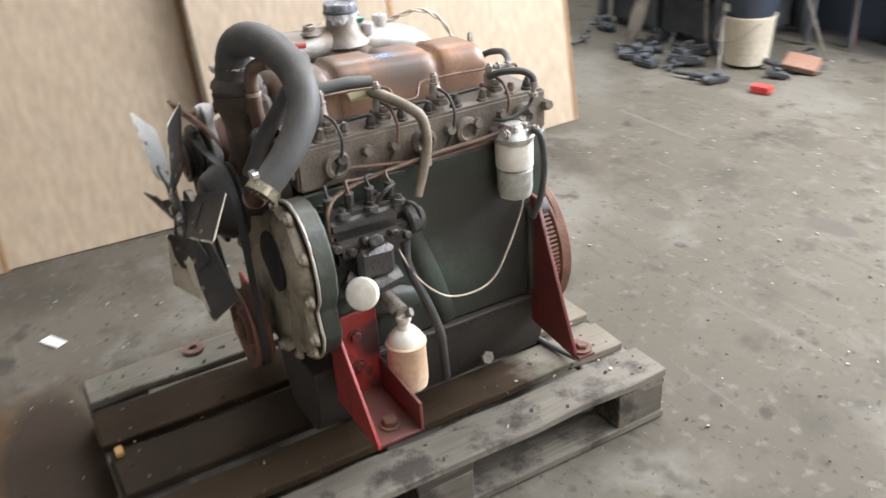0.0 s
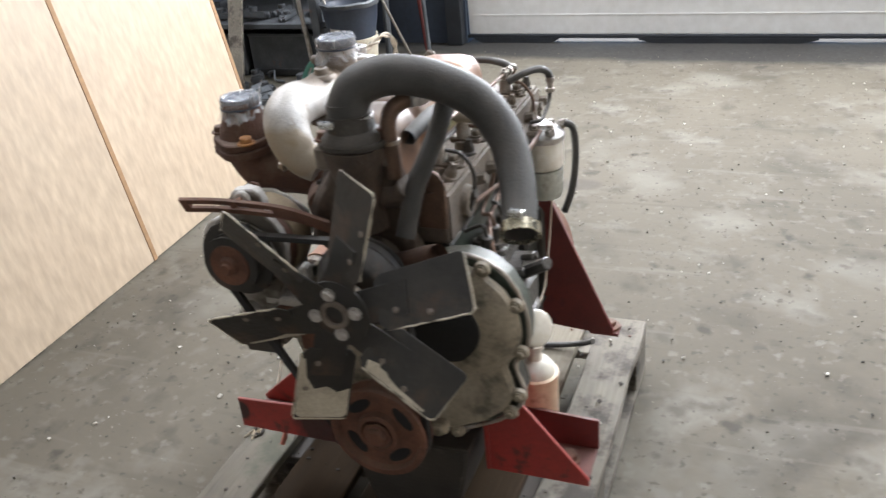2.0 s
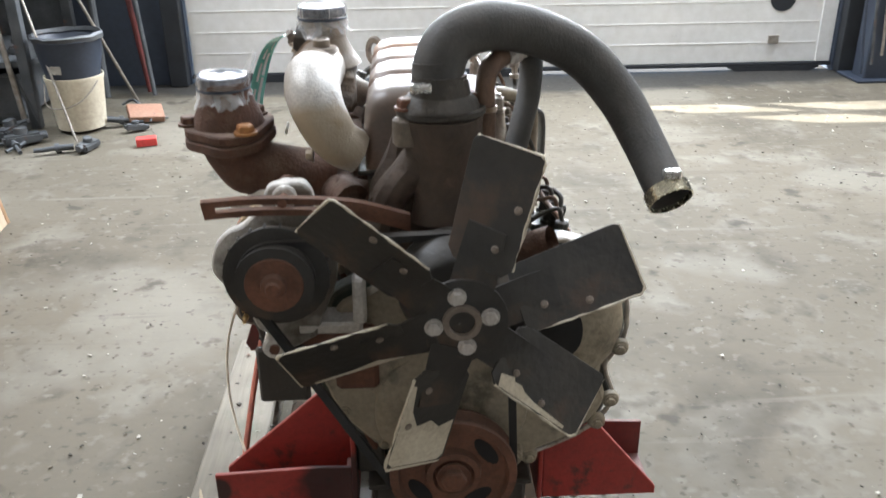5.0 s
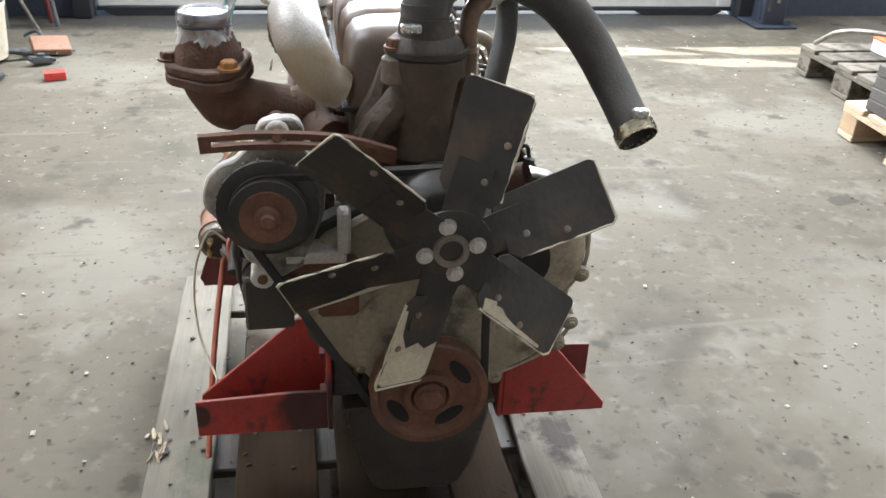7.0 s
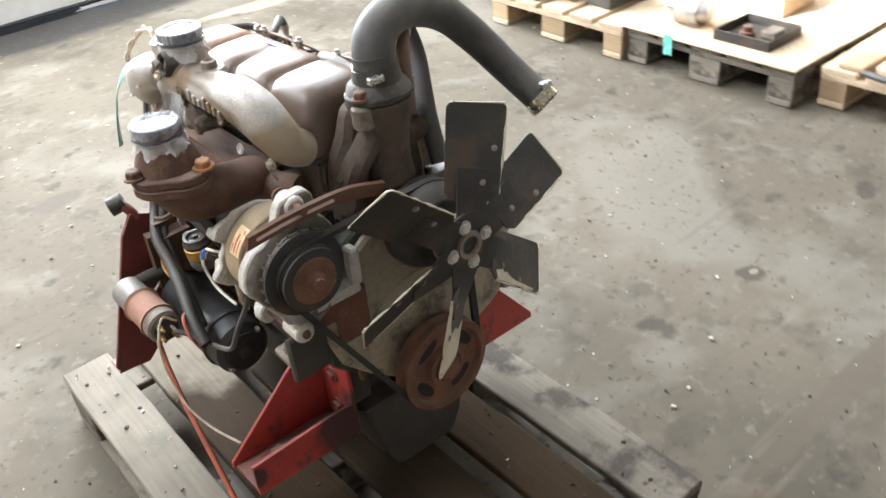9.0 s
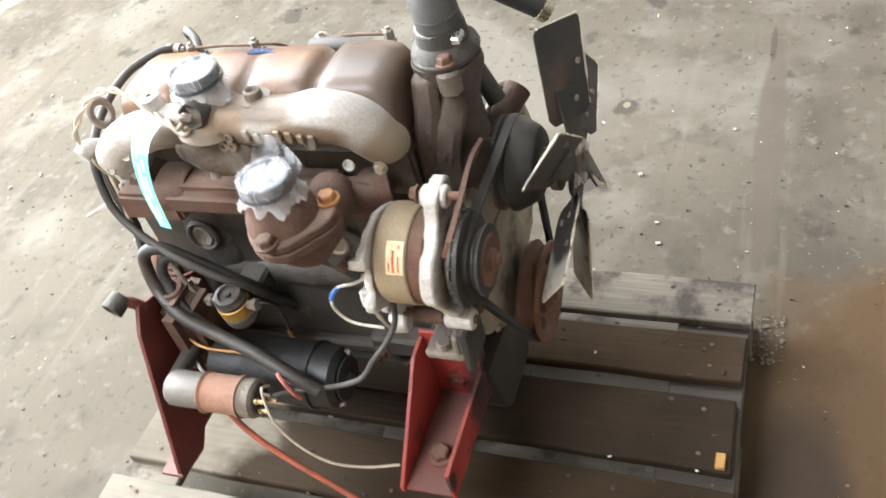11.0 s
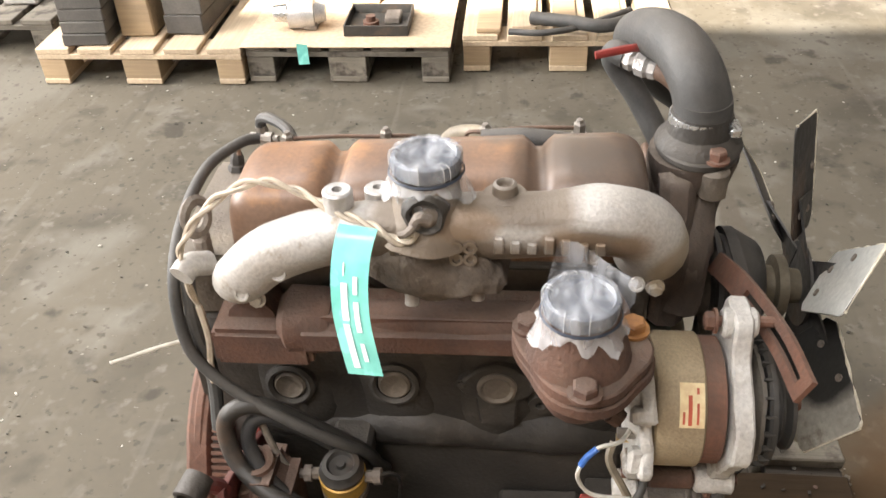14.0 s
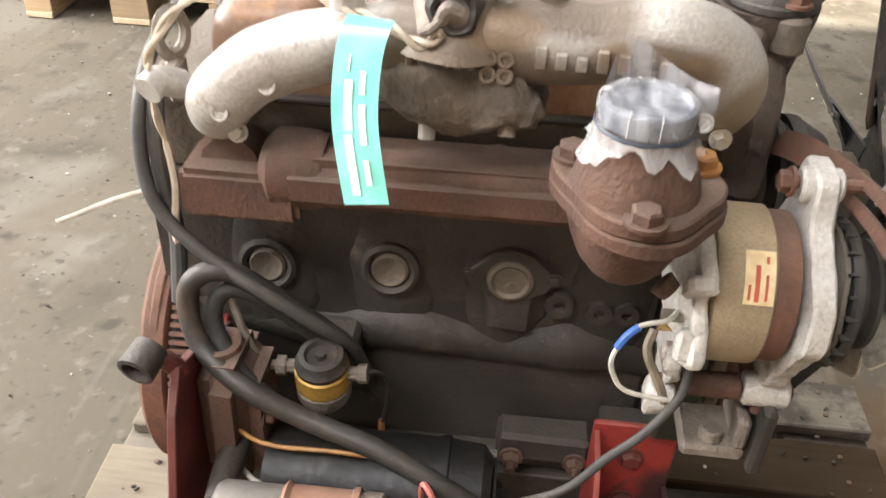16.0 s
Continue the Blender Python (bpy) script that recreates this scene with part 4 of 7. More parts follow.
# rocker cover with three pressed grooves
bm = bmesh.new()
sect = [(-0.066, 0.832), (-0.067, 0.862), (-0.066, 0.902), (-0.062, 0.925), (-0.051, 0.939), (-0.030, 0.945), (0.030, 0.947), (0.052, 0.941), (0.064, 0.924), (0.069, 0.898), (0.070, 0.862), (0.070, 0.832)]
rows, y = [], -0.690
steps = [-0.690, -0.688, -0.682, -0.672, -0.655]
for g in (-0.568, -0.448, -0.334):
    steps += [g - 0.038, g - 0.018, g - 0.011, g - 0.004, g + 0.004, g + 0.011, g + 0.018, g + 0.038]
steps += [-0.252, -0.24, -0.230, -0.222, -0.216, -0.213]
for y in steps:
    end = min(1.0, min(y + 0.690, -0.213 - y) / 0.034)
    k = 0.72 + 0.28 * math.sqrt(max(0, 1 - (1 - end) ** 2))
    ring = []
    for x, z in sect:
        f = k
        for g in (-0.568, -0.448, -0.334):
            f -= (0.13 if g != -0.448 or x < -0.01 else 0.0) * max(0, 1 - ((y - g) / 0.014) ** 2)
        f = f if z > 0.84 else 1
        ring.append(bm.verts.new((-0.042 + x * (0.35 + 0.65 * f), y, 0.832 + (z - 0.832) * f - 0.045 * (y + 0.65) * (z - 0.832) / 0.115)))
    rows.append(ring)
for a, b in zip(rows, rows[1:]):
    for i in range(len(a) - 1):
        bm.faces.new((a[i], a[i + 1], b[i + 1], b[i]))
bm.faces.new(rows[0])
bm.faces.new(rows[-1][::-1])
cover = epart("rocker_cover", bm, COVER, "pressed steel rocker cover, brown with rust, three cross grooves", None, 60)
bm = box((-0.118, -0.697, 0.8325), (0.036, -0.206, 0.839), 0.002)
epart("cover_gasket", bm, GREASE)
plate_m = Matrix.Translation((-0.006, -0.460, 0.9352)) @ Euler((0.0, 0.0, radians(-90))).to_matrix().to_4x4() @ Euler((radians(-14), 0, 0)).to_matrix().to_4x4()
part("name_plate", box((-0.034, -0.010, 0), (0.034, 0.010, 0.0018), 0.0005, plate_m), BLUE, cover, "small blue name plate, print worn off")
for k in range(5):
    part("print_bar", box((-0.026 + 0.010 * k, -0.0025, 0.0019), (-0.021 + 0.010 * k, 0.0022, 0.0024), 0, plate_m), ZINC, cover)

# injectors and their leak-off pipe
for k, y in enumerate((-0.244, -0.374, -0.502, -0.620)):
    z = 0.888 + 0.007 * k
    inj = epart("injector", lathe([(0, 0.017), (0.02, 0.017), (0.022, 0.012), (0.045, 0.012), (0.05, 0.010), (z - 0.83 - 0.012, 0.009)], (0.078, y, 0.828), (0, 0, 1), 12), ZINC)
    part("banjo_nut", lathe([(0, 0.011), (0.003, 0.011), (0.003, 0.008), (0.018, 0.008), (0.020, 0.005), (0.024, 0.004)], (0.078, y, z - 0.012), (0, 0, 1), 6), ZINC, inj)
    part("clamp_fork", box((0.055, y - 0.012, 0.845), (0.112, y + 0.012, 0.856), 0.003), HEADM, inj)
    part("clamp_nut", hexbolt((0.102, y, 0.856), (0, 0, 1), 0.009, 0.012), HEADM, inj)
epart("leak_off_pipe", tube([(0.078, -0.244, 0.889), (0.079, -0.31, 0.893), (0.078, -0.374, 0.894)], 0.0028, 8), PIPE)
epart("leak_off_pipe", tube([(0.078, -0.374, 0.895), (0.083, -0.41, 0.892), (0.10, -0.43, 0.872), (0.098, -0.47, 0.875), (0.085, -0.48, 0.897), (0.078, -0.502, 0.902)], 0.0028, 8), PIPE)
epart("leak_off_pipe", tube([(0.078, -0.502, 0.903), (0.079, -0.56, 0.908), (0.078, -0.620, 0.909)], 0.0028, 8), PIPE)
epart("leak_off_union", lathe([(0, 0.005), (0.008, 0.005), (0.008, 0.009), (0.018, 0.009), (0.018, 0.006), (0.030, 0.006), (0.030, 0.009), (0.038, 0.009), (0.038, 0.004)], (0.078, -0.232, 0.889), (0.1, 1, -0.05), 8), ZINC)
epart("stub_pipe", tube([(0.08, -0.195, 0.886), (0.08, -0.182, 0.886), (0.078, -0.176, 0.878), (0.074, -0.176, 0.866)], 0.003, 8), PIPE)

# intake manifold: one swept casting with a riser
path = [(-0.125, -0.226, 0.820), (-0.150, -0.234, 0.836), (-0.180, -0.250, 0.868), (-0.184, -0.290, 0.902), (-0.180, -0.345, 0.922), (-0.176, -0.42, 0.930), (-0.176, -0.50, 0.936), (-0.176, -0.575, 0.940), (-0.176, -0.630, 0.946), (-0.172, -0.668, 0.934), (-0.160, -0.684, 0.906), (-0.142, -0.684, 0.878), (-0.115, -0.680, 0.86)]
rad = [0.024, 0.026, 0.029, 0.031, 0.030, 0.033, 0.035, 0.033, 0.036, 0.036, 0.034, 0.031, 0.028]
man = epart("intake_manifold", roughen(tube(path, 0.033, 20, 7, rad, 1.1), 0.0012, 30), MANIFOLD, "dusty cast aluminium intake manifold", None, 60)
bm = lathe([(0, 0.056), (0.018, 0.044), (0.038, 0.034), (0.055, 0.0315), (0.060, 0.034), (0.066, 0.034)], (-0.173, -0.455, 0.933), (0, 0, 1), 28)
part("riser", roughen(bm, 0.0015, 30), MANIFOLD, man)
bm = plate([(-0.388, 0.912), (-0.392, 0.886), (-0.412, 0.872), (-0.440, 0.864), (-0.470, 0.860), (-0.502, 0.868), (-0.520, 0.866), (-0.536, 0.874), (-0.534, 0.892), (-0.516, 0.906), (-0.510, 0.925), (-0.480, 0.935), (-0.420, 0.932)], 0.085, yz(-0.172), 0.010)
bmesh.ops.triangulate(bm, faces=bm.faces)
bmesh.ops.subdivide_edges(bm, edges=bm.edges[:], cuts=3, use_grid_fill=True)
part("throttle_base", roughen(roughen(bm, 0.007, 28), 0.003, 90), DIRT, man, "dirt-caked casting under the riser", 70)
for y, z in ((-0.436, 0.853), (-0.505, 0.862)):
    part("stud", rod((-0.205, y, z), (-0.196, y, z + 0.022), 0.0075, 12, 0.001), MANIFOLD, man)
part("side_port", roughen(lathe([(0, 0.023), (0.014, 0.021), (0.019, 0.017), (0.016, 0.013), (0.008, 0.012)], (-0.196, -0.455, 0.970), (-1, 0, 0.15), 20), 0.004, 60), GREASE, man, "dirt-filled side port")
bm = bmesh.new()
add(bm, tube([(-0.22, -0.446, 0.966), (-0.224, -0.452, 0.978), (-0.222, -0.462, 0.974)], 0.006, 8))
add(bm, tube([(-0.222, -0.45, 0.972), (-0.226, -0.44, 0.962), (-0.222, -0.432, 0.956)], 0.004, 8))
part("lever", bm, ALU_DARK, man)
for y, r, h, x in ((-0.364, 0.0155, 0.030, -0.176), (-0.402, 0.014, 0.022, -0.158)):
    part("pipe_boss", lathe([(0, r), (h, r), (h + 0.002, r - 0.002), (h + 0.002, r * 0.35), (h - 0.006, r * 0.3)], (x, y, 0.946), (0, 0, 1), 22), ALU_CLEAN, man)
part("port_boss", lathe([(0, 0.026), (0.006, 0.022), (0.007, 0.013), (0.017, 0.012), (0.019, 0.009), (0.012, 0.006)], (-0.170, -0.532, 0.966), (0, 0, 1), 18), MANIFOLD, man)
for y, z in ((-0.256, 0.866), (-0.30, 0.895), (-0.62, 0.925), (-0.665, 0.892), (-0.425, 0.896)):
    part("cast_ring", lathe([(0, 0.0085), (0.003, 0.0080), (0.003, 0.006), (0.001, 0.005)], (-0.2095, y, z), (-1, 0, 0.25), 18), MANIFOLD, man)
# raised foundry marks, worn to plain bars
for k in range(7):
    h = (0.020, 0.015, 0.013, 0.020, 0.018, 0.014, 0.014)[k]
    part("raised_mark", box((-0.2150, -0.522 - 0.0165 * k - 0.010, 0.929), (-0.2040, -0.522 - 0.0165 * k, 0.929 + h), 0.0015), MANIFOLD, man)
for k, (dy, dz) in enumerate(((0, 0), (0.014, 0), (0, 0.014), (0.014, 0.014))):
    part("raised_ring", lathe([(0, 0.0075), (0.004, 0.007), (0.004, 0.004), (0.001, 0.0035)], (-0.2120, -0.485 - dy, 0.922 + dz), (-1, 0, 0.1), 14), MANIFOLD, man)
for k in range(6):
    part("raised_mark", box((-0.2145, -0.418 - 0.010 * k - 0.006, 0.924), (-0.2045, -0.418 - 0.010 * k, 0.933), 0.001), MANIFOLD, man)
for at, ax in (((-0.166, -0.224, 0.832), (-0.8, 0.2, 0.6)), ((-0.170, -0.256, 0.826), (-1, 0, 0.3)), ((-0.176, -0.690, 0.862), (-1, 0, 0))):
    part("flange_bolt", hexbolt(at, ax, 0.0075, 0.010), MANIFOLD, man)
part("lug", tube([(-0.15, -0.20, 0.86), (-0.17, -0.188, 0.872), (-0.185, -0.182, 0.868)], 0.014, 12), MANIFOLD, man)


def wrapped_cap(at, r, seed, flap):
    """A dark plug under cling film that is bound round the neck; the film's ragged hem hangs below the band."""
    e = epart("sealing_cap", lathe([(-0.014, r * 0.98), (-0.004, r), (0, r * 0.96), (0.001, r * 0.86), (-0.002, r * 0.80)], at, (0, 0, 1), 32), PLUG, "open neck stoppered with a dark plug")
    bm = lathe([(-0.0145, r * 1.025), (-0.003, r * 1.04), (0.0018, r * 0.99), (0.0030, r * 0.86), (0.0012, r * 0.72), (0.0008, r * 0.4), (0.0012, r * 0.02)], at, (0, 0, 1), 40, False)
    part("film", roughen(bm, 0.0016, 70), FILM, e, "crumpled clear cling film")
    rng = random.Random(seed * 7)
    for k in range(8):
        a, b, w = rng.uniform(0, 6.3), rng.uniform(-0.6, 0.6), rng.uniform(0.70, 0.84)
        q = [Vector(at) + Vector((r * u * math.cos(a + b * (1 - u)), r * u * math.sin(a + b * (1 - u)), h)) for u, h in ((w, 0.0022), (0.85, 0.0040), (1.02, 0.0012), (1.055, -0.006), (1.05, -0.0135))]
        part("crease", tube(q, 0.0006, 5, 4, [0.0002, 0.0005, 0.0006, 0.0005, 0.0003]), FILM_W, e)
    part("band", lathe([(-0.0185, r * 1.04), (-0.0165, r * 1.075), (-0.0145, r * 1.04)], at, (0, 0, 1), 32, False), BIN, e)
    part("film_skirt", roughen(bent_sheet((at[0], at[1], at[2] - 0.0175), r * 1.03, 0.42, 0.0165, 52, seed, 1.1), 0.0022, 90), FILM_W, e)
    if flap:
        d = Vector(flap).normalized()
        s = Vector((-d.y, d.x, 0))
        base = Vector(at) + Vector((0, 0, -0.015))
        bm, g = bmesh.new(), []
        for i in range(7):
            u = i / 6 - 0.5
            foot = base + (d * math.cos(u * 2.6) + s * math.sin(u * 2.6)) * r * 1.05
            tall = (0.014, 0.022, 0.020, 0.026, 0.040, 0.044, 0.016)[i]
            g.append([bm.verts.new(foot + (d * math.cos(u * 2.6) + s * math.sin(u * 2.6)) * tall * j * (0.30, 0.36, 0.30, 0.2, 0.14, 0.10, 0.06)[i] + Vector((0, 0, tall * j / 2))) for j in range(3)])
        for a, b in zip(g, g[1:]):
            for j in range(2):
                bm.faces.new((a[j], b[j], b[j + 1], a[j + 1]))
        part("film_flap", roughen(bm, 0.003, 45), FILM, e)


wrapped_cap((-0.173, -0.455, 1.018), 0.0355, 3, None)
part("film_tuck", roughen(lathe([(0, 0.034), (0.012, 0.036), (0.020, 0.0365)], (-0.173, -0.455, 0.973), (0, 0, 1), 24, False), 0.0025, 60), FILM, man)

# exhaust manifold and its elbow
bm = tube([(-0.150, -0.32, 0.782), (-0.156, -0.34, 0.782), (-0.158, -0.42, 0.786), (-0.158, -0.56, 0.788), (-0.150, -0.62, 0.782), (-0.13, -0.665, 0.78)], 0.028, 14, 6, None, 0.95)
add(bm, box((-0.192, -0.600, 0.756), (-0.112, -0.292, 0.808), 0.014, None, 3))
add(bm, lathe([(0, 0.036), (0.01, 0.040), (0.05, 0.040), (0.06, 0.03)], (-0.150, -0.335, 0.780), (0, 1, 0), 20))
exh = epart("exhaust_manifold", roughen(bm, 0.0028, 22), RUST, "rusty cast exhaust manifold")
for y in (-0.24, -0.36, -0.50, -0.63):
    part("port", roughen(tube([(-0.10, y, 0.770), (-0.13, y, 0.774), (-0.16, y, 0.782)], 0.03, 12), 0.002, 22), RUST, exh)
part("end_lug", box((-0.186, -0.312, 0.735), (-0.108, -0.196, 0.788), 0.006, None, 2), RUST, exh, "grimy cast end lug")
for y in (-0.30, -0.43):
    part("manifold_nut", hexbolt((-0.118, y, 0.748), (-1, 0, -0.3), 0.010, 0.014), RUST, exh)
bm = tube([(-0.160, -0.590, 0.798), (-0.205, -0.598, 0.806), (-0.248, -0.604, 0.813), (-0.280, -0.607, 0.824), (-0.295, -0.607, 0.845), (-0.298, -0.606, 0.866)], 0.05, 18, 6, [0.034, 0.037, 0.039, 0.041, 0.043, 0.044])
elb = epart("exhaust_elbow", roughen(bm, 0.003, 22), RUST, "rusty cast exhaust elbow turned upward")
out = [(0.067 * math.cos(a) * (1 + 0.12 * math.cos(3 * a + 0.4)), 0.057 * math.sin(a) * (1 + 0.12 * math.cos(3 * a + 0.4))) for a in (2 * math.pi * k / 36 for k in range(36))]
part("flange", roughen(plate(out, 0.014, Matrix.Translation((-0.296, -0.608, 0.862)) @ Euler((0, 0, radians(60))).to_matrix().to_4x4(), 0.002), 0.0015, 30), RUST, elb)
part("upper_flange", roughen(plate([(x * 0.98, y * 0.98) for x, y in out], 0.013, Matrix.Translation((-0.297, -0.607, 0.8765)) @ Euler((0, 0, radians(60))).to_matrix().to_4x4(), 0.002), 0.0015, 30), RUST, elb)
for a, mm in ((48, RUST), (168, RUST), (288, OCHRE_N)):
    c, s = math.cos(radians(a + 12)), math.sin(radians(a + 12))
    part("flange_bolt", hexbolt((-0.297 + 0.057 * c, -0.607 + 0.057 * s, 0.883), (0, 0, 1), 0.012, 0.013), mm, elb)
part("outlet_neck", roughen(lathe([(0, 0.049), (0.012, 0.046), (0.030, 0.039), (0.045, 0.035), (0.062, 0.034)], (-0.300, -0.604, 0.883), (0, 0, 1), 24), 0.0015, 30), RUST, elb)
wrapped_cap((-0.302, -0.603, 0.951), 0.0350, 8, (0.85, -0.35, 0))
bm = lathe([(0, 0.012), (0.012, 0.010), (0.012, 0.006)], (-0.275, -0.645, 0.775), (-0.3, -0.7, -0.5), 10)
part("plug_boss", bm, RUST, elb)

# water outlet with thermostat, big bent hose, bypass hose
bm = lathe([(0, 0.040), (0.03, 0.036), (0.07, 0.036), (0.100, 0.043), (0.122, 0.051), (0.139, 0.052)], (-0.008, -0.746, 0.79), (0, 0, 1), 26)
add(bm, tube([(0.03, -0.735, 0.84), (0.055, -0.738, 0.845), (0.07, -0.74, 0.86)], 0.02, 12))
th = epart("thermostat_housing", roughen(bm, 0.004, 26), WATERC, "grimy water outlet and thermostat housing")
for x, y in ((-0.052, -0.762), (0.036, -0.735)):
    part("bolt_lug", roughen(rod((x, y, 0.895), (x, y, 0.932), 0.017, 12, 0.004), 0.001, 40), HEADM, th)
bm = plate([(-0.104, 0.735), (-0.102, 0.828), (-0.078, 0.876), (-0.058, 0.926), (0.044, 0.926), (0.054, 0.880), (0.066, 0.815), (0.066, 0.735)], 0.040, xz(-0.724), 0.010)
bmesh.ops.triangulate(bm, faces=bm.faces)
bmesh.ops.subdivide_edges(bm, edges=bm.edges[:], cuts=3, use_grid_fill=True)
add(bm, tube([(-0.09, -0.735, 0.76), (-0.07, -0.745, 0.83), (-0.03, -0.75, 0.88)], 0.024, 10))
add(bm, lathe([(0, 0.018), (0.012, 0.017), (0.014, 0.010)], (-0.085, -0.738, 0.81), (0, -1, 0), 14))
part("front_casting", roughen(bm, 0.004, 24), WATERC, th)
oval = [(0.056 * math.cos(a), 0.047 * math.sin(a)) for a in (2 * math.pi * k / 30 for k in range(30))]
part("outlet_flange", plate(oval, 0.010, Matrix.Translation((-0.008, -0.748, 0.936)), 0.002), GREASE, th)
part("outlet_dome", roughen(lathe([(0, 0.050), (0.008, 0.047), (0.016, 0.038), (0.040, 0.034)], (-0.009, -0.748, 0.941), (0, 0, 1), 26), 0.001, 40), GREASE, th)
for x, y in ((-0.052, -0.762), (0.036, -0.735)):
    part("outlet_bolt", hexbolt((x, y, 0.941), (0, 0, 1), 0.0105, 0.014), RUST_BAR, th)
HOSE = [(-0.009, -0.749, 0.958), (-0.010, -0.747, 0.988), (0.006, -0.737, 1.018), (0.050, -0.722, 1.032), (0.110, -0.703, 1.021), (0.174, -0.692, 0.989), (0.221, -0.706, 0.940), (0.250, -0.751, 0.887), (0.270, -0.814, 0.836)]
big = epart("radiator_hose", tube(HOSE, 0.0330, 22, 7, [0.0325, 0.0322, 0.0316, 0.0308, 0.0302, 0.0296, 0.0285, 0.0268, 0.0257], 1.0, None, True), RUBBER, "thick black bent radiator hose, open at its lower end", None, 50)
part("clamp_band", lathe([(0, 0.0335), (0.0005, 0.0350), (0.0135, 0.0350), (0.014, 0.0335)], (-0.009, -0.747, 0.964), (0, 0, 1), 36, False), STEEL, big)
part("clamp_screw", box((-0.046, -0.786, 0.9655), (-0.020, -0.774, 0.9765), 0.002), STEEL, big)
for k in range(7):
    a = radians(-82 + 9 * k)
    part("worm_slot", box((-0.0012, -0.0004, -0.005), (0.0012, 0.0004, 0.005), 0, Matrix.Translation((-0.009 + 0.0353 * math.cos(a), -0.747 + 0.0353 * math.sin(a), 0.971)) @ Matrix.Rotation(a + math.pi / 2, 4, "Z")), GREASE, big)
d = (Vector(HOSE[-1]) - Vector(HOSE[-2])).normalized()
part("end_clamp", lathe([(-0.012, 0.0272), (-0.0115, 0.0290), (0.006, 0.0290), (0.0065, 0.0272)], HOSE[-1], d, 36, False), CLAMP_TINTED, big, "loose shiny hose clamp")
part("end_screw", box((0.257, -0.828, 0.864), (0.279, -0.815, 0.875), 0.002), STEEL, big)
vp = epart("bypass_pipe", tube([(0.048, -0.735, 0.875), (0.048, -0.737, 0.920), (0.048, -0.737, 0.958), (0.053, -0.731, 0.980), (0.066, -0.716, 0.990), (0.072, -0.709, 0.991)], 0.0128, 16, 6, [0.0140, 0.0140, 0.0122, 0.0130, 0.0130, 0.0130]), PIPE, "rusty bypass pipe elbow")
part("collar", lathe([(0, 0.0145), (0.001, 0.0155), (0.006, 0.0155), (0.007, 0.0140)], (0.048, -0.737, 0.930), (0, 0, 1), 20, False), ALU, vp)
vd = Vector((0.5, 0.62, 0.06)).normalized()
vs = Vector((0.073, -0.708, 0.991))
part("valve_body", lathe([(0, 0.0135), (0.008, 0.0150), (0.010, 0.0120), (0.014, 0.0165), (0.026, 0.0165), (0.030, 0.0120), (0.034, 0.0150), (0.044, 0.0145), (0.046, 0.011)], vs, vd, 8), ALU_CLEAN, vp, "silver ball valve")
part("spindle", rod(vs + vd * 0.02 + Vector((0, 0, 0.012)), vs + vd * 0.02 + Vector((0, 0, 0.022)), 0.0055, 10, 0.001), RUST, vp)
part("lever", tube([vs + vd * 0.02 + Vector((0, 0, 0.022)), vs + vd * 0.02 + Vector((-0.006, 0.025, 0.021)), vs + vd * 0.02 + Vector((-0.012, 0.060, 0.016))], 0.0055, 10, 4, None, 0.6), RED, vp, "red valve lever")
e0 = vs + vd * 0.044
bm = tube([e0, e0 + vd * 0.018, e0 + vd * 0.024 + Vector((0, -0.006, -0.016)), (0.110, -0.690, 0.940), (0.095, -0.718, 0.895), (0.082, -0.742, 0.855), (0.072, -0.775, 0.790)], 0.0155, 16, 6)
epart("bypass_hose", bm, RUBBER, "black bypass hose")
bm = tube([(0.030, -0.76, 0.725), (0.070, -0.770, 0.742), (0.105, -0.780, 0.758), (0.131, -0.792, 0.770)], 0.021, 18, 6, None, 1.0, None, True)
epart("pump_inlet", roughen(bm, 0.0006, 40), RUST, "rusty open water pump inlet stub")

# front lifting eye and rear lifting eye
bm = plate([(-0.02, 0), (0.03, 0), (0.032, 0.075), (0.020, 0.098), (0.0, 0.102), (-0.016, 0.09), (-0.022, 0.06)], 0.010, xz(-0.708) @ Matrix.Translation((0.088, 0.775, 0)), 0.003)
add(bm, lathe([(0, 0.024), (0.004, 0.026), (0.004, 0.012), (0, 0.012)], (0.094, -0.712, 0.852), (0, -1, 0), 20, False))
epart("lifting_eye", bm, PIPE, "front lifting eye")
bm = lathe([(-0.005, 0.019), (-0.0055, 0.0125), (0, 0.0105), (0.0055, 0.0125), (0.005, 0.019), (0, 0.0215), (-0.005, 0.019)], (-0.104, -0.178, 0.890), (-0.65, -1, 0.0), 26, False)
for v in bm.verts:
    v.co.z = 0.890 + (v.co.z - 0.890) * 1.35
add(bm, box((-0.116, -0.186, 0.82), (-0.092, -0.170, 0.866), 0.004))
epart("lifting_eye", bm, ALU_DARK, "rear lifting eye")

# timing case
tc = [(-0.160, 0.675), (-0.185, 0.62), (-0.192, 0.545), (-0.172, 0.478), (-0.112, 0.420), (-0.03, 0.390), (0.05, 0.385), (0.12, 0.395), (0.185, 0.425), (0.222, 0.455), (0.240, 0.495), (0.226, 0.548), (0.248, 0.585), (0.252, 0.63), (0.243, 0.675), (0.220, 0.715), (0.190, 0.738), (0.155, 0.748), (0.115, 0.742), (0.080, 0.725), (0.06, 0.71), (0.0, 0.72), (-0.08, 0.72)]
case = epart("timing_case", plate(tc, 0.040, xz(-0.716), 0.005), GREEN, "green-grey painted timing case")
tcs = [(0.03 + (x - 0.03) * 0.94, 0.58 + (z - 0.58) * 0.93) for x, z in tc]
bm = plate(tcs, 0.020, xz(-0.746), 0.006)
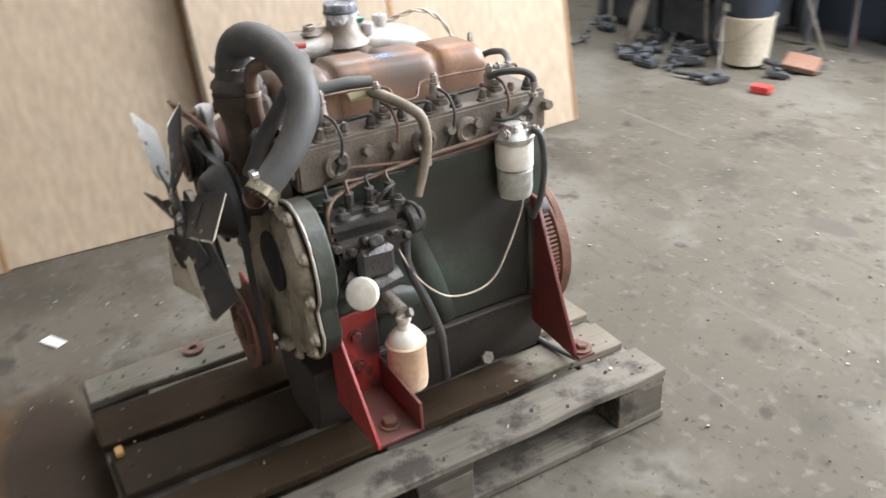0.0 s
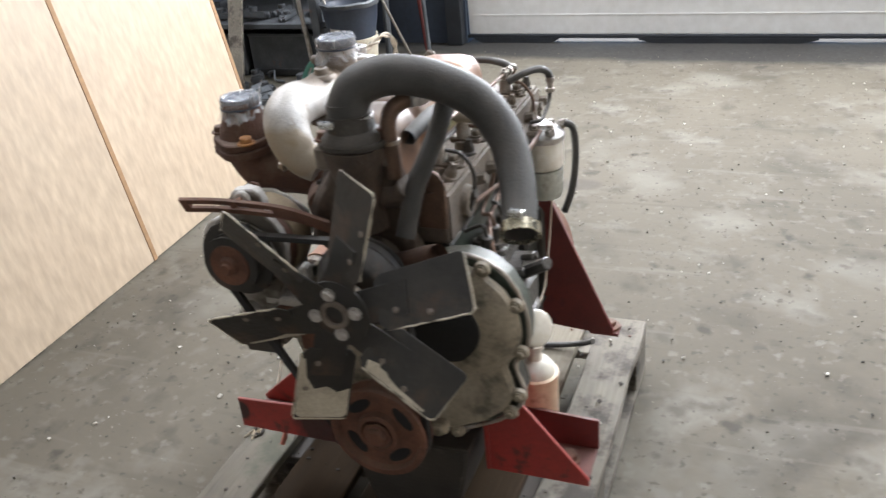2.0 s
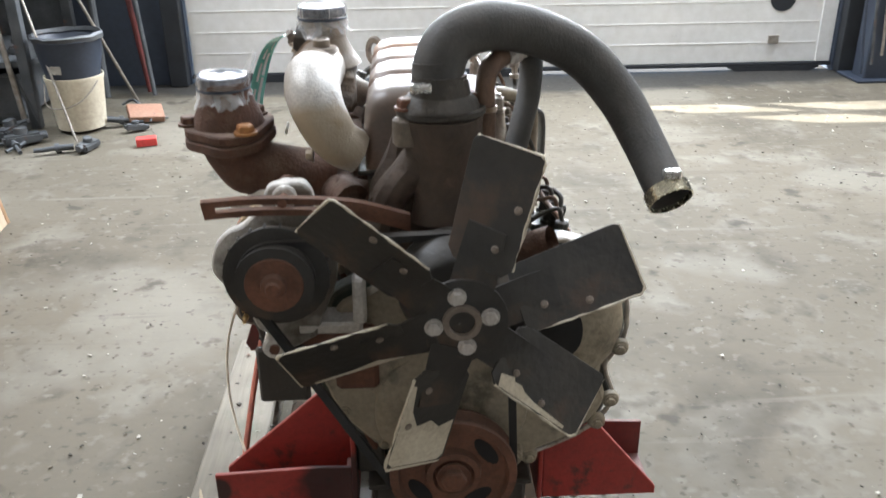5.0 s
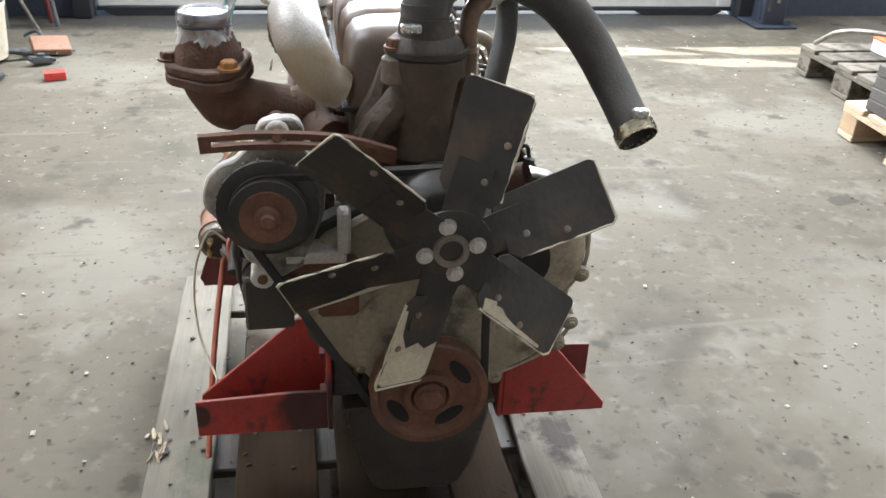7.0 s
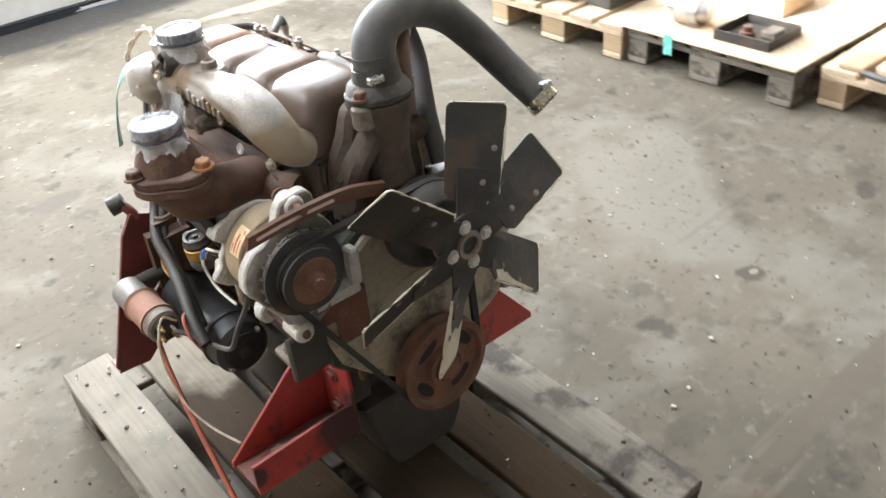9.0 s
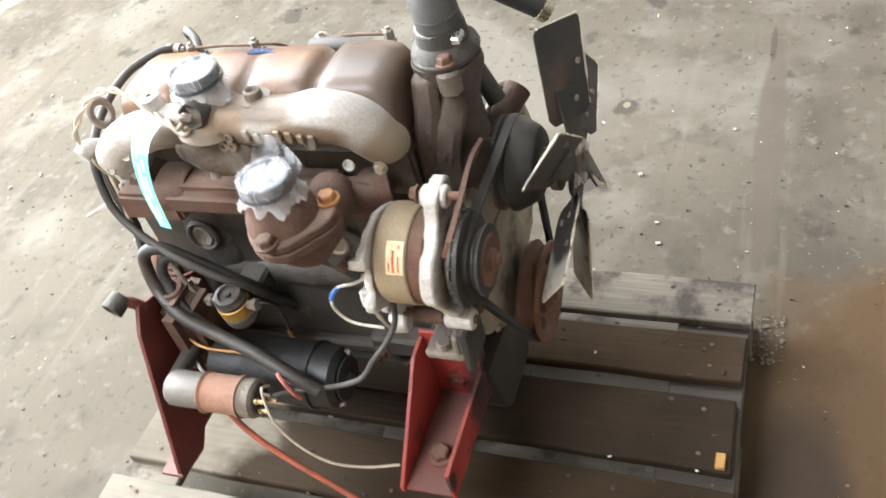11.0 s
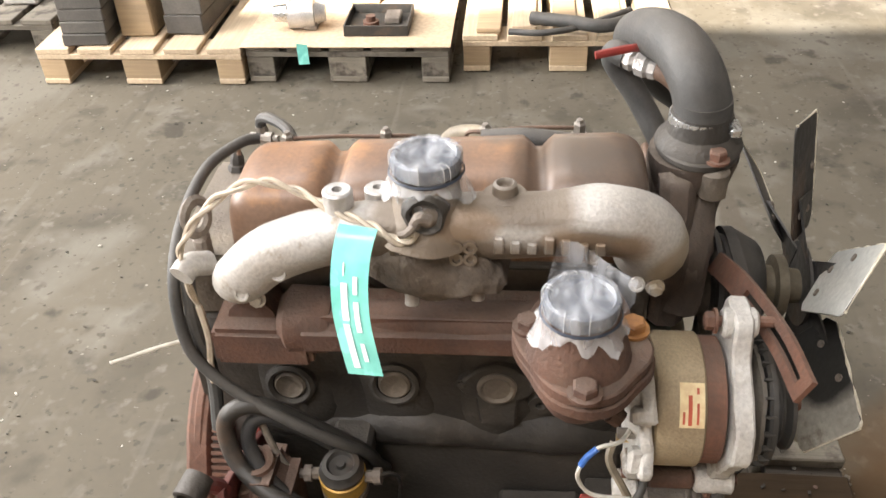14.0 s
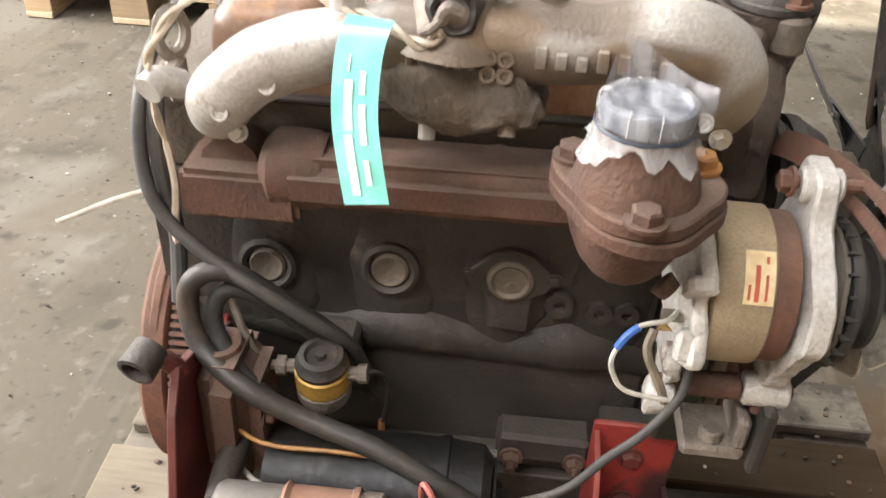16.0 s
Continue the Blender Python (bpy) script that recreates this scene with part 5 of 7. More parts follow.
add(bm, lathe([(0, 0.105), (0.012, 0.100), (0.022, 0.082), (0.024, 0.060)], (0.138, -0.748, 0.632), (0, -1, 0), 36))
add(bm, lathe([(0, 0.115), (0.014, 0.108), (0.020, 0.09)], (0.0, -0.746, 0.49), (0, -1, 0), 36))
bmesh.ops.triangulate(bm, faces=[f for f in bm.faces if len(f.verts) > 4])
bmesh.ops.subdivide_edges(bm, edges=[e for e in bm.edges if e.calc_length() > 0.03], cuts=3)
part("front_cover", roughen(roughen(bm, 0.0035, 16), 0.0016, 60), TIMING, case, "pale scratched timing cover")
# no real opening: a black disc carries its inner shade as colour
bm = roughen(lathe([(0, 0.060), (0.004, 0.060), (0.005, 0.054)], (0.122, -0.7740, 0.628), (0, -1, 0), 40), 0.004, 30)
part("inspection_disc", bm, FLAT_BLACK, case, "flat black disc standing for the round inspection opening")
part("case_rim", roughen(tube([(x, -0.737, z) for x, z in tc[7:20]], 0.0036, 8, 6), 0.0014, 60), ALU, case, "bright scraped flange edge")
for k in (7, 9, 10, 12, 14, 16, 18):
    x, z = tc[k]
    cx, cz = 0.03 + (x - 0.03) * 0.95, 0.58 + (z - 0.58) * 0.94
    part("bolt_boss", roughen(lathe([(0, 0.014), (0.007, 0.012), (0.009, 0.009)], (0.03 + (x - 0.03) * 0.97, -0.748, 0.58 + (z - 0.58) * 0.965), (0, -1, 0), 14), 0.001, 40), TIMING, case)
    part("case_bolt", hexbolt((0.03 + (x - 0.03) * 0.97, -0.7568, 0.58 + (z - 0.58) * 0.965), (0, -1, 0), 0.0068, 0.006), TIMING, case)
for x, z in ((-0.175, 0.63), (-0.182, 0.56), (-0.16, 0.49), (-0.105, 0.432), (-0.03, 0.400)):
    part("case_bolt", hexbolt((x + 0.008, -0.757, z + 0.006), (0, -1, 0), 0.0068, 0.007), TIMING, case)
bm = box((0.075, -0.775, 0.405), (0.105, -0.755, 0.43), 0.004)
add(bm, hexbolt((0.09, -0.775, 0.418), (0, -1, 0), 0.010, 0.010))
part("pointer_lug", bm, TIMING, case)

# crankshaft pulley
bm = lathe([(0.0, 0.060), (0.002, 0.088), (0.010, 0.090), (0.016, 0.082), (0.022, 0.080), (0.028, 0.082), (0.034, 0.090), (0.040, 0.089), (0.041, 0.078), (0.030, 0.074), (0.028, 0.040), (0.040, 0.038), (0.042, 0.030), (0.034, 0.026)], (0.0, -0.790, 0.432), (0, -1, 0), 40)
cp = epart("crank_pulley", roughen(bm, 0.0007, 30), RUST_BAR, "rusty crankshaft pulley")
for k in range(4):
    a = radians(35 + 90 * k)
    c = Vector((0.057 * math.cos(a), -0.8185, 0.432 + 0.057 * math.sin(a)))
    m = Matrix.Translation(c) @ Euler((radians(90), 0, 0)).to_matrix().to_4x4() @ Matrix.Rotation(a + math.pi / 2, 4, "Z")
    # the slots are not cut: black ovals paint their shade
    part("slot", plate([(0.026 * math.cos(b), 0.011 * math.sin(b)) for b in (2 * math.pi * i / 14 for i in range(14))], 0.003, m), FLAT_BLACK, cp)
part("centre_bolt", hexbolt((0, -0.831, 0.432), (0, -1, 0), 0.018, 0.014), RUST_BAR, cp)

# water pump, pulley and fan
epart("water_pump", roughen(lathe([(0, 0.070), (0.03, 0.066), (0.05, 0.045), (0.09, 0.036)], (0.002, -0.70, 0.72), (0, -1, 0), 26), 0.002, 25), HEADM)
bm = box((-0.06, -0.735, 0.70), (0.06, -0.70, 0.80), 0.012)
epart("pump_backing", roughen(bm, 0.003, 22), HEADM)
pul = lathe([(0, 0.045), (0.002, 0.074), (0.008, 0.075), (0.014, 0.066), (0.020, 0.066), (0.026, 0.075), (0.032, 0.074), (0.060, 0.058), (0.064, 0.052), (0.065, 0.03)], (0.004, -0.789, 0.722), (0, -1, 0), 36)
epart("pump_pulley", pul, BLACK, "black water pump pulley")
epart("fan_spacer", lathe([(0, 0.036), (0.004, 0.036), (0.006, 0.026), (0.028, 0.026), (0.030, 0.040), (0.042, 0.040), (0.044, 0.024), (0.062, 0.022)], (0.004, -0.843, 0.722), (0, -1, 0), 26), mat("bronze_grime", (0.15, 0.125, 0.085), 0.5, 0.5, dark=(0.07, 0.058, 0.042), scale=16, fine=160, bump=0.2), "worn metal fan spacer")
FC = Vector((0.007, -0.905, 0.724))
fan = epart("fan", lathe([(0, 0.055), (0.004, 0.055), (0.005, 0.050)], FC, (0, -1, 0), 28), BLACK, "six-bladed black cooling fan, paint worn off at the edges")
part("hub_ring", lathe([(0.004, 0.024), (0.010, 0.023), (0.010, 0.016), (0.0, 0.015)], FC, (0, -1, 0), 24, False), ALU_DARK, fan)
for a in (110, 20, -70, 200):
    c, s = math.cos(radians(a - 10)), math.sin(radians(a - 10))
    part("fan_bolt", hexbolt(FC + Vector((0.034 * c, -0.005, 0.034 * s)), (0, -1, 0), 0.0085, 0.007), ALU_CLEAN, fan)


BENT = {75: 0.09, 17: 0.14, -41: 0.08}


def blade_axes(deg):
    """The blade's own axes: outward, across (pitched) and square to it; some blades are bent back."""
    a, p = radians(deg), radians(31)
    tan = Vector((math.sin(a), 0, -math.cos(a)))
    rdl = Vector((math.cos(a), BENT.get(deg, 0.0), math.sin(a))).normalized()
    side = tan * math.cos(p) + Vector((0, -1, 0)) * math.sin(p)
    side = (side - rdl * side.dot(rdl)).normalized()
    return rdl, tan, side, p


def fan_blade(deg, grey):
    """A flat blade, pitched about its own length, on a riveted arm; bare metal shows on its worn rim."""
    rdl, tan, side, p = blade_axes(deg)
    nor = side.cross(rdl)
    m = Matrix.Translation(FC + Vector((0, -0.002, 0))) @ Matrix((rdl, side, nor)).transposed().to_4x4()
    w = 0.045
    corner = [(0.207 + 0.010 * math.cos(b), w - 0.010 + 0.010 * math.sin(b)) for b in (radians(90 - 18 * i) for i in range(6))]
    corner += [(0.207 + 0.010 * math.cos(b), -w + 0.010 + 0.010 * math.sin(b)) for b in (radians(-18 * i) for i in range(6))]
    out = [(0.082, -w * 0.92), (0.070, -w * 0.7), (0.068, w * 0.7), (0.080, w * 0.95)] + corner
    bl = part("blade", plate(out, 0.0026, m, 0.0006), [BLACK, GALV if deg == 140 else GALV_DULL], fan, "")
    if grey:
        for f in bl.data.polygons:
            f.material_index = 1 if f.normal.y > 0.3 else 0
    # worn bare rim along the leading edge and tip
    edge = [Vector((x, y)) for x, y in out[3:12]]
    edge = [edge[0].lerp(edge[1], k / 9) for k in range(9)] + edge[1:]
    wear = [noise.noise(Vector((i * 0.9, deg * 0.37, 0))) for i in range(len(edge))]
    wear = [max(0.0004, 0.0017 + 0.0012 * q if q > -0.28 else 0.0004) for q in wear]
    rim = tube([m @ Vector((*q, 0.0006)) for q in edge], 0.0017, 6, 2, wear)
    part("worn_rim", roughen(rim, 0.0012, 120), BARE, bl)
    # the arm twists from the hub's plane into the blade's pitch
    bm, rows = bmesh.new(), []
    for i in range(6):
        t = i / 5
        pp = p * t
        sd = (tan * math.cos(pp) + Vector((0, -1, 0)) * math.sin(pp)).normalized()
        c = FC + Vector((0, -0.0035, 0)) + rdl * (0.035 + 0.085 * t) + sd.cross(rdl) * 0.0018
        hw = 0.027 - 0.003 * t
        n = sd.cross(rdl) * 0.0015
        rows.append([bm.verts.new(c + sd * hw + n), bm.verts.new(c - sd * hw + n), bm.verts.new(c - sd * hw - n), bm.verts.new(c + sd * hw - n)])
    for r0, r1 in zip(rows, rows[1:]):
        for k in range(4):
            bm.faces.new((r0[k], r0[(k + 1) % 4], r1[(k + 1) % 4], r1[k]))
    bm.faces.new(rows[0]), bm.faces.new(rows[-1][::-1])
    part("blade_arm", bm, BLACK, bl)
    for x, y in ((0.098, 0.016), (0.098, -0.016), (0.150, 0.030)):
        part("rivet", lathe([(-0.003, 0.005), (0.003, 0.005), (0.0045, 0.003)], m @ Vector((x, y, 0)), nor, 8), ALU_DARK, bl)


def bare_patch(deg, outline):
    """Paint worn through to bare metal on the blade's front."""
    rdl, tan, side, p = blade_axes(deg)
    m = Matrix.Translation(FC + Vector((0, -0.002, 0))) @ Matrix((rdl, side, side.cross(rdl))).transposed().to_4x4()
    part("bare_patch", plate(outline, 0.0005, m @ Matrix.Translation((0, 0, 0.0017))), BARE, fan, "cream bare metal patch")


for deg in (75, 17, -41, -107, -163, 140):
    fan_blade(deg, deg in (140, -163, -107))
bare_patch(-107, [(0.150, -0.040), (0.158, -0.020), (0.146, -0.004), (0.152, 0.016), (0.128, 0.030), (0.090, 0.036), (0.088, 0.042), (0.206, 0.042), (0.213, 0.034), (0.213, -0.034), (0.206, -0.042)])
bare_patch(-41, [(0.080, 0.026), (0.105, 0.020), (0.122, 0.030), (0.140, 0.034), (0.195, 0.038), (0.195, 0.042), (0.085, 0.041)])
bare_patch(-163, [(0.084, -0.040), (0.090, -0.022), (0.112, -0.030), (0.150, -0.037), (0.200, -0.039), (0.200, -0.043)])

# fan belt round three pulleys
def belt():
    circles = [((0.004, 0.722), 0.073), ((0.0, 0.432), 0.088), ((-0.221, 0.742), 0.047)]
    pts = []
    for (cx, cz), r in circles:
        pts += [(cx + r * math.cos(a), cz + r * math.sin(a)) for a in (2 * math.pi * k / 48 for k in range(48))]
    pts.sort()
    def half(seq):
        out = []
        for p in seq:
            while len(out) > 1 and (out[-1][0] - out[-2][0]) * (p[1] - out[-2][1]) - (out[-1][1] - out[-2][1]) * (p[0] - out[-2][0]) <= 0:
                out.pop()
            out.append(p)
        return out[:-1]
    hull = half(pts) + half(pts[::-1])
    bm, rings = bmesh.new(), []
    for i, (x, z) in enumerate(hull):
        a, b = Vector(hull[i - 1]), Vector(hull[(i + 1) % len(hull)])
        t = (b - a).normalized()
        nx, nz = t.y, -t.x
        rings.append([bm.verts.new((x + nx * o, -0.812 + dy, z + nz * o)) for o, dy in ((0.003, -0.007), (0.003, 0.007), (-0.007, 0.004), (-0.007, -0.004))])
    for i in range(len(rings)):
        a, b = rings[i], rings[(i + 1) % len(rings)]
        for k in range(4):
            bm.faces.new((a[k], a[(k + 1) % 4], b[(k + 1) % 4], b[k]))
    return bm


epart("fan_belt", belt(), BELT, "black rubber fan belt", None, 50)

# alternator
AX, AZ = -0.217, 0.740
alt = epart("alternator", lathe([(0, 0.060), (0.003, 0.070), (0.008, 0.073), (0.050, 0.073), (0.052, 0.071)], (AX, -0.688, AZ), (0, -1, 0), 40), TAN, "tan drum alternator with rusty band and pale end brackets")
part("stator_band", lathe([(0, 0.069), (0.020, 0.069)], (AX, -0.7405, AZ), (0, -1, 0), 40), RUST_BAR, alt, "rust-brown stator band")
def bracket_outline(radii, step=None):
    n = len(radii)
    out = []
    for k in range(n * 4):
        a, b, t = radii[k // 4], radii[(k // 4 + 1) % n], (k % 4) / 4
        r = a + (b - a) * (3 * t * t - 2 * t ** 3)
        th = 2 * math.pi * k / (n * 4)
        out.append((AX + r * math.cos(th), AZ + r * math.sin(th)))
    return out


# the end brackets: cast plates with ears for the adjuster (up) and the pivot (down)
bm = plate(bracket_outline([0.072, 0.074, 0.080, 0.084, 0.122, 0.116, 0.082, 0.076, 0.084, 0.090, 0.088, 0.078, 0.076, 0.082, 0.100, 0.118, 0.110, 0.082, 0.074, 0.072]), 0.020, xz(-0.775), 0.005)
add(bm, lathe([(0, 0.05), (0.010, 0.062), (0.012, 0.066), (0.016, 0.066)], (AX, -0.784, AZ), (0, -1, 0), 30))
fb = part("front_bracket", roughen(bm, 0.0022, 40), ALU_FRONT, alt, "pale corroded aluminium end bracket")
part("ear", roughen(rod((-0.205, -0.792, 0.840), (-0.205, -0.756, 0.840), 0.016, 14, 0.003), 0.001, 40), ALU_PALE, fb)
part("ear", roughen(rod((-0.235, -0.796, 0.628), (-0.235, -0.752, 0.628), 0.017, 14, 0.003), 0.001, 40), ALU_PALE, fb)
bm = plate(bracket_outline([0.066, 0.070, 0.074, 0.068, 0.066, 0.070, 0.076, 0.080, 0.090, 0.070, 0.078, 0.096, 0.084, 0.078, 0.105, 0.128, 0.112, 0.076, 0.068, 0.066]), 0.012, xz(-0.681), 0.003)
add(bm, lathe([(0, 0.02), (0.006, 0.046), (0.014, 0.054)], (AX, -0.662, AZ), (0, -1, 0), 26))
add(bm, rod((-0.238, -0.690, 0.612), (-0.238, -0.662, 0.612), 0.018, 14, 0.003))
for a in (150, 195, 240):
    c, s_ = math.cos(radians(a)), math.sin(radians(a))
    add(bm, box((-0.008, -0.010, -0.014), (0.010, 0.012, 0.016), 0.004, Matrix.Translation((AX + 0.076 * c, -0.676, AZ + 0.076 * s_)) @ Matrix.Rotation(a, 4, "Y")))
part("rear_bracket", roughen(bm, 0.0045, 45), ALU_PALE, alt, "white corroded aluminium rear bracket")
part("cooling_fan", lathe([(0, 0.03), (0.003, 0.064), (0.006, 0.067), (0.011, 0.067), (0.012, 0.062), (0.0115, 0.04)], (AX - 0.004, -0.7995, AZ + 0.002), (0, -1, 0), 40), BLACK, alt, "black ventilator disc")
for k in range(22):
    a = 2 * math.pi * k / 22
    m = Matrix.Translation((AX - 0.004 + 0.066 * math.cos(a), -0.802, AZ + 0.002 + 0.066 * math.sin(a))) @ Matrix.Rotation(-a, 4, "Y")
    part("ventilator_fin", box((-0.004, -0.006, -0.0012), (0.0025, 0.004, 0.0012), 0, m), BLACK, alt)
bm = lathe([(0, 0.036), (0.002, 0.050), (0.005, 0.050), (0.010, 0.043), (0.013, 0.043), (0.018, 0.050), (0.022, 0.050), (0.023, 0.036)], (AX - 0.004, -0.8118, AZ + 0.002), (0, -1, 0), 34)
part("alternator_pulley", bm, BLACK, alt)
part("pulley_face", lathe([(0, 0.037), (0.003, 0.036), (0.001, 0.027), (0.002, 0.017), (0.010, 0.015), (0.012, 0.010), (0.016, 0.008)], (AX - 0.004, -0.8345, AZ + 0.002), (0, -1, 0), 28), RUST_BAR, alt, "rusty pulley centre and nut")
part("ear_bolt", hexbolt((-0.205, -0.751, 0.842), (0, 1, 0), 0.010, 0.012), RUST_BAR, alt)
part("ear_stud", rod((-0.205, -0.815, 0.842), (-0.205, -0.742, 0.842), 0.006, 10), RUST_BAR, alt)
part("pivot_bolt", rod((-0.235, -0.80, 0.628), (-0.235, -0.67, 0.628), 0.007, 10), RUST_BAR, alt)
part("pivot_bush", rod((-0.235, -0.750, 0.628), (-0.235, -0.70, 0.628), 0.013, 14, 0.002), RUST, alt)
# curved label on the drum
bm, rows = bmesh.new(), []
for i in range(9):
    a = radians(122 + 36 * i / 8)
    rows.append([bm.verts.new((AX + 0.0742 * math.cos(a), y, AZ + 0.0742 * math.sin(a))) for y in (-0.712, -0.737)])
for r0, r1 in zip(rows, rows[1:]):
    bm.faces.new((r0[0], r0[1], r1[1], r1[0]))
lab = part("label", bm, LABEL, alt, "small cream paper label with red print")
lab.data.materials.append(INK_R)


def on_drum(a0, a1, y0, y1, r=0.0746):
    b, rr = bmesh.new(), []
    for i in range(5):
        a = radians(a0 + (a1 - a0) * i / 4)
        rr.append([b.verts.new((AX + r * math.cos(a), y, AZ + r * math.sin(a))) for y in (y0, y1)])
    for r0, r1 in zip(rr, rr[1:]):
        b.faces.new((r0[0], r0[1], r1[1], r1[0]))
    return b


for a0, a1, y0, y1 in ((145, 155, -0.715, -0.7175), (132, 156, -0.7205, -0.7245), (138, 155, -0.7290, -0.7315), (126, 131, -0.7290, -0.7315)):
    part("print_bar", on_drum(a0, a1, y0, y1), INK_R, lab)
part("terminal", rod((AX - 0.045, -0.676, AZ - 0.010), (AX - 0.045, -0.655, AZ - 0.010), 0.006, 10), ZINC, alt)
part("terminal", rod((AX - 0.03, -0.676, AZ - 0.035), (AX - 0.03, -0.657, AZ - 0.035), 0.005, 10), BRASS, alt)

# slotted adjuster bar and lower alternator bracket
def slotted_bar():
    a, b = Vector((-0.05, -0.782, 0.800)), Vector((-0.300, -0.818, 0.838))
    pts = [a, a.lerp(b, 0.3) + Vector((0, 0.0, 0.014)), a.lerp(b, 0.7) + Vector((0, -0.003, 0.012)), b]
    path = smooth_path(pts, 5)
    bm = bmesh.new()
    wid = Vector((0, -0.42, 0.91)).normalized()
    for s0, s1, i0, i1 in ((-0.015, -0.0045, 0, 15), (0.0045, 0.015, 0, 15), (-0.0045, 0.0045, 0, 6), (-0.0045, 0.0045, 14, 15)):
        rows = []
        for p in path[i0:i1 + 1]:
            t = (b - a).normalized()
            n = t.cross(wid) * 0.003
            rows.append([bm.verts.new(p + wid * s0 + n), bm.verts.new(p + wid * s1 + n), bm.verts.new(p + wid * s1 - n), bm.verts.new(p + wid * s0 - n)])
        for r0, r1 in zip(rows, rows[1:]):
            for k in range(4):
                bm.faces.new((r0[k], r0[(k + 1) % 4], r1[(k + 1) % 4], r1[k]))
        bm.faces.new(rows[0]), bm.faces.new(rows[-1][::-1])
    return bm


epart("adjuster_bar", slotted_bar(), RUST_BAR, "rusty slotted alternator adjuster")
bm = box((-0.245, -0.775, 0.60), (-0.14, -0.765, 0.64), 0.003)
add(bm, box((-0.16, -0.77, 0.54), (-0.10, -0.73, 0.64), 0.006))
epart("alternator_bracket", bm, RUST_BAR)
epart("foot_strap", roughen(box((-0.264, -0.786, 0.536), (-0.195, -0.7725, 0.622), 0.004), 0.0015, 40), GREASE, "dark greasy bracket strap")
bm = box((-0.205, -0.785, 0.640), (-0.118, -0.735, 0.658), 0.004)
add(bm, box((-0.130, -0.785, 0.655), (-0.112, -0.760, 0.722), 0.004))
epart("support_strap", roughen(bm, 0.0015, 40), ALU_PALE, "pale aluminium angled strap behind the fan")
bm = box((-0.255, -0.768, 0.545), (-0.190, -0.706, 0.560), 0.004)
add(bm, box((-0.255, -0.768, 0.560), (-0.190, -0.755, 0.60), 0.004))
add(bm, rod((-0.24, -0.735, 0.561), (-0.24, -0.735, 0.575), 0.012, 10, 0.002))
epart("alternator_foot", roughen(bm, 0.001, 40), ALU_DARK, "grimy aluminium lower bracket")


# red mounting brackets, front pair: web, big gusset, small plate, foot
def front_bracket(s, y_big, y_small, reach, rise):
    """s: side; the tall gusset stands at y_big, the low plate at y_small; reach: how far out; rise: the foot's height."""
    y0, y1 = min(y_big, y_small), max(y_big, y_small)
    lo = y0 - 0.004
    web = epart("front_bracket", box((min(s * 0.142, s * 0.150), lo, 0.272 + rise), (max(s * 0.142, s * 0.150), y1 + 0.004, 0.472), 0.002), RED, "bright red welded steel engine bracket, chipped")
    part("gusset", plate([(s * 0.151, 0.275 + rise), (s * 0.151, 0.462), (s * 0.195, 0.460), (s * reach, 0.288 + rise), (s * reach, 0.274 + rise)], 0.007, xz(y_big), 0.001), RED, web)
    # foot plates and the right low plate: darker red paints the shade inside the bracket
    part("low_plate", plate([(s * 0.151, 0.276 + rise), (s * 0.151, 0.350 + rise), (s * 0.200, 0.352 + rise), (s * (reach - 0.002), 0.345 + rise), (s * (reach - 0.002), 0.278 + rise)], 0.007, xz(y_small), 0.001), RED_DULL if s > 0 else RED, web)
    part("foot_plate", box((min(s * 0.151, s * (reach - 0.004)), y0 + 0.0045, 0.274 + rise), (max(s * 0.151, s * (reach - 0.004)), y1 - 0.0045, 0.281 + rise), 0.001), RED_DULL, web)
    ym = (y0 + y1) / 2
    part("foot_bolt", hexbolt((s * 0.285, ym, 0.2815 + rise), (0, 0, 1), 0.017, 0.018), RUST_BAR, web, "rusty bolt with washer")
    for z in (0.345, 0.42):
        part("web_bolt", hexbolt((s * 0.151, ym, z), (s, 0, 0), 0.012, 0.010), RED_DULL, web)
    part("spacer", box((min(s * 0.100, s * 0.1415), lo + 0.01, 0.36), (max(s * 0.100, s * 0.1415), y1 - 0.006, 0.455), 0.004), GREASE, web)


front_bracket(1, -0.690, -0.592, 0.335, -0.004)
front_bracket(-1, -0.640, -0.731, 0.358, 0.028)

rb = epart("rear_bracket", plate([(0.117, 0.268), (0.117, 0.60), (0.140, 0.598), (0.283, 0.262), (0.276, 0.252), (0.17, 0.262)], 0.009, xz(-0.172), 0.001), RED_DULL, "dark red triangular rear bracket plate")
part("foot_tab", box((0.225, -0.170, 0.246), (0.292, -0.125, 0.254), 0.001), RED_DULL, rb)
part("foot_washer", lathe([(0, 0.024), (0.006, 0.024), (0.006, 0.010), (0, 0.010)], (0.268, -0.145, 0.255), (0, 0, 1), 20, False), RUST_BAR, rb)
part("foot_nut", hexbolt((0.268, -0.145, 0.258), (0, 0, 1), 0.014, 0.014, False), RUST_BAR, rb)
rl = epart("rear_bracket", plate([(-0.118, 0.30), (-0.118, 0.545), (-0.190, 0.585), (-0.272, 0.615), (-0.300, 0.575), (-0.400, 0.292), (-0.392, 0.277), (-0.330, 0.270), (-0.300, 0.300)], 0.009, xz(-0.202), 0.001), RED_DULL, "dark red rear bracket plate with a tube eye")
part("tube_eye", lathe([(0, 0.018), (0.030, 0.019), (0.031, 0.017), (0.031, 0.0135), (0.002, 0.0135)], (-0.268, -0.180, 0.634), (-0.9, 0.22, -0.22), 22), GREASE, rl, "dark rusty tube eye")
part("eye_neck", tube([(-0.258, -0.200, 0.598), (-0.270, -0.192, 0.622), (-0.280, -0.180, 0.632)], 0.010, 10), RED_DULL, rl)
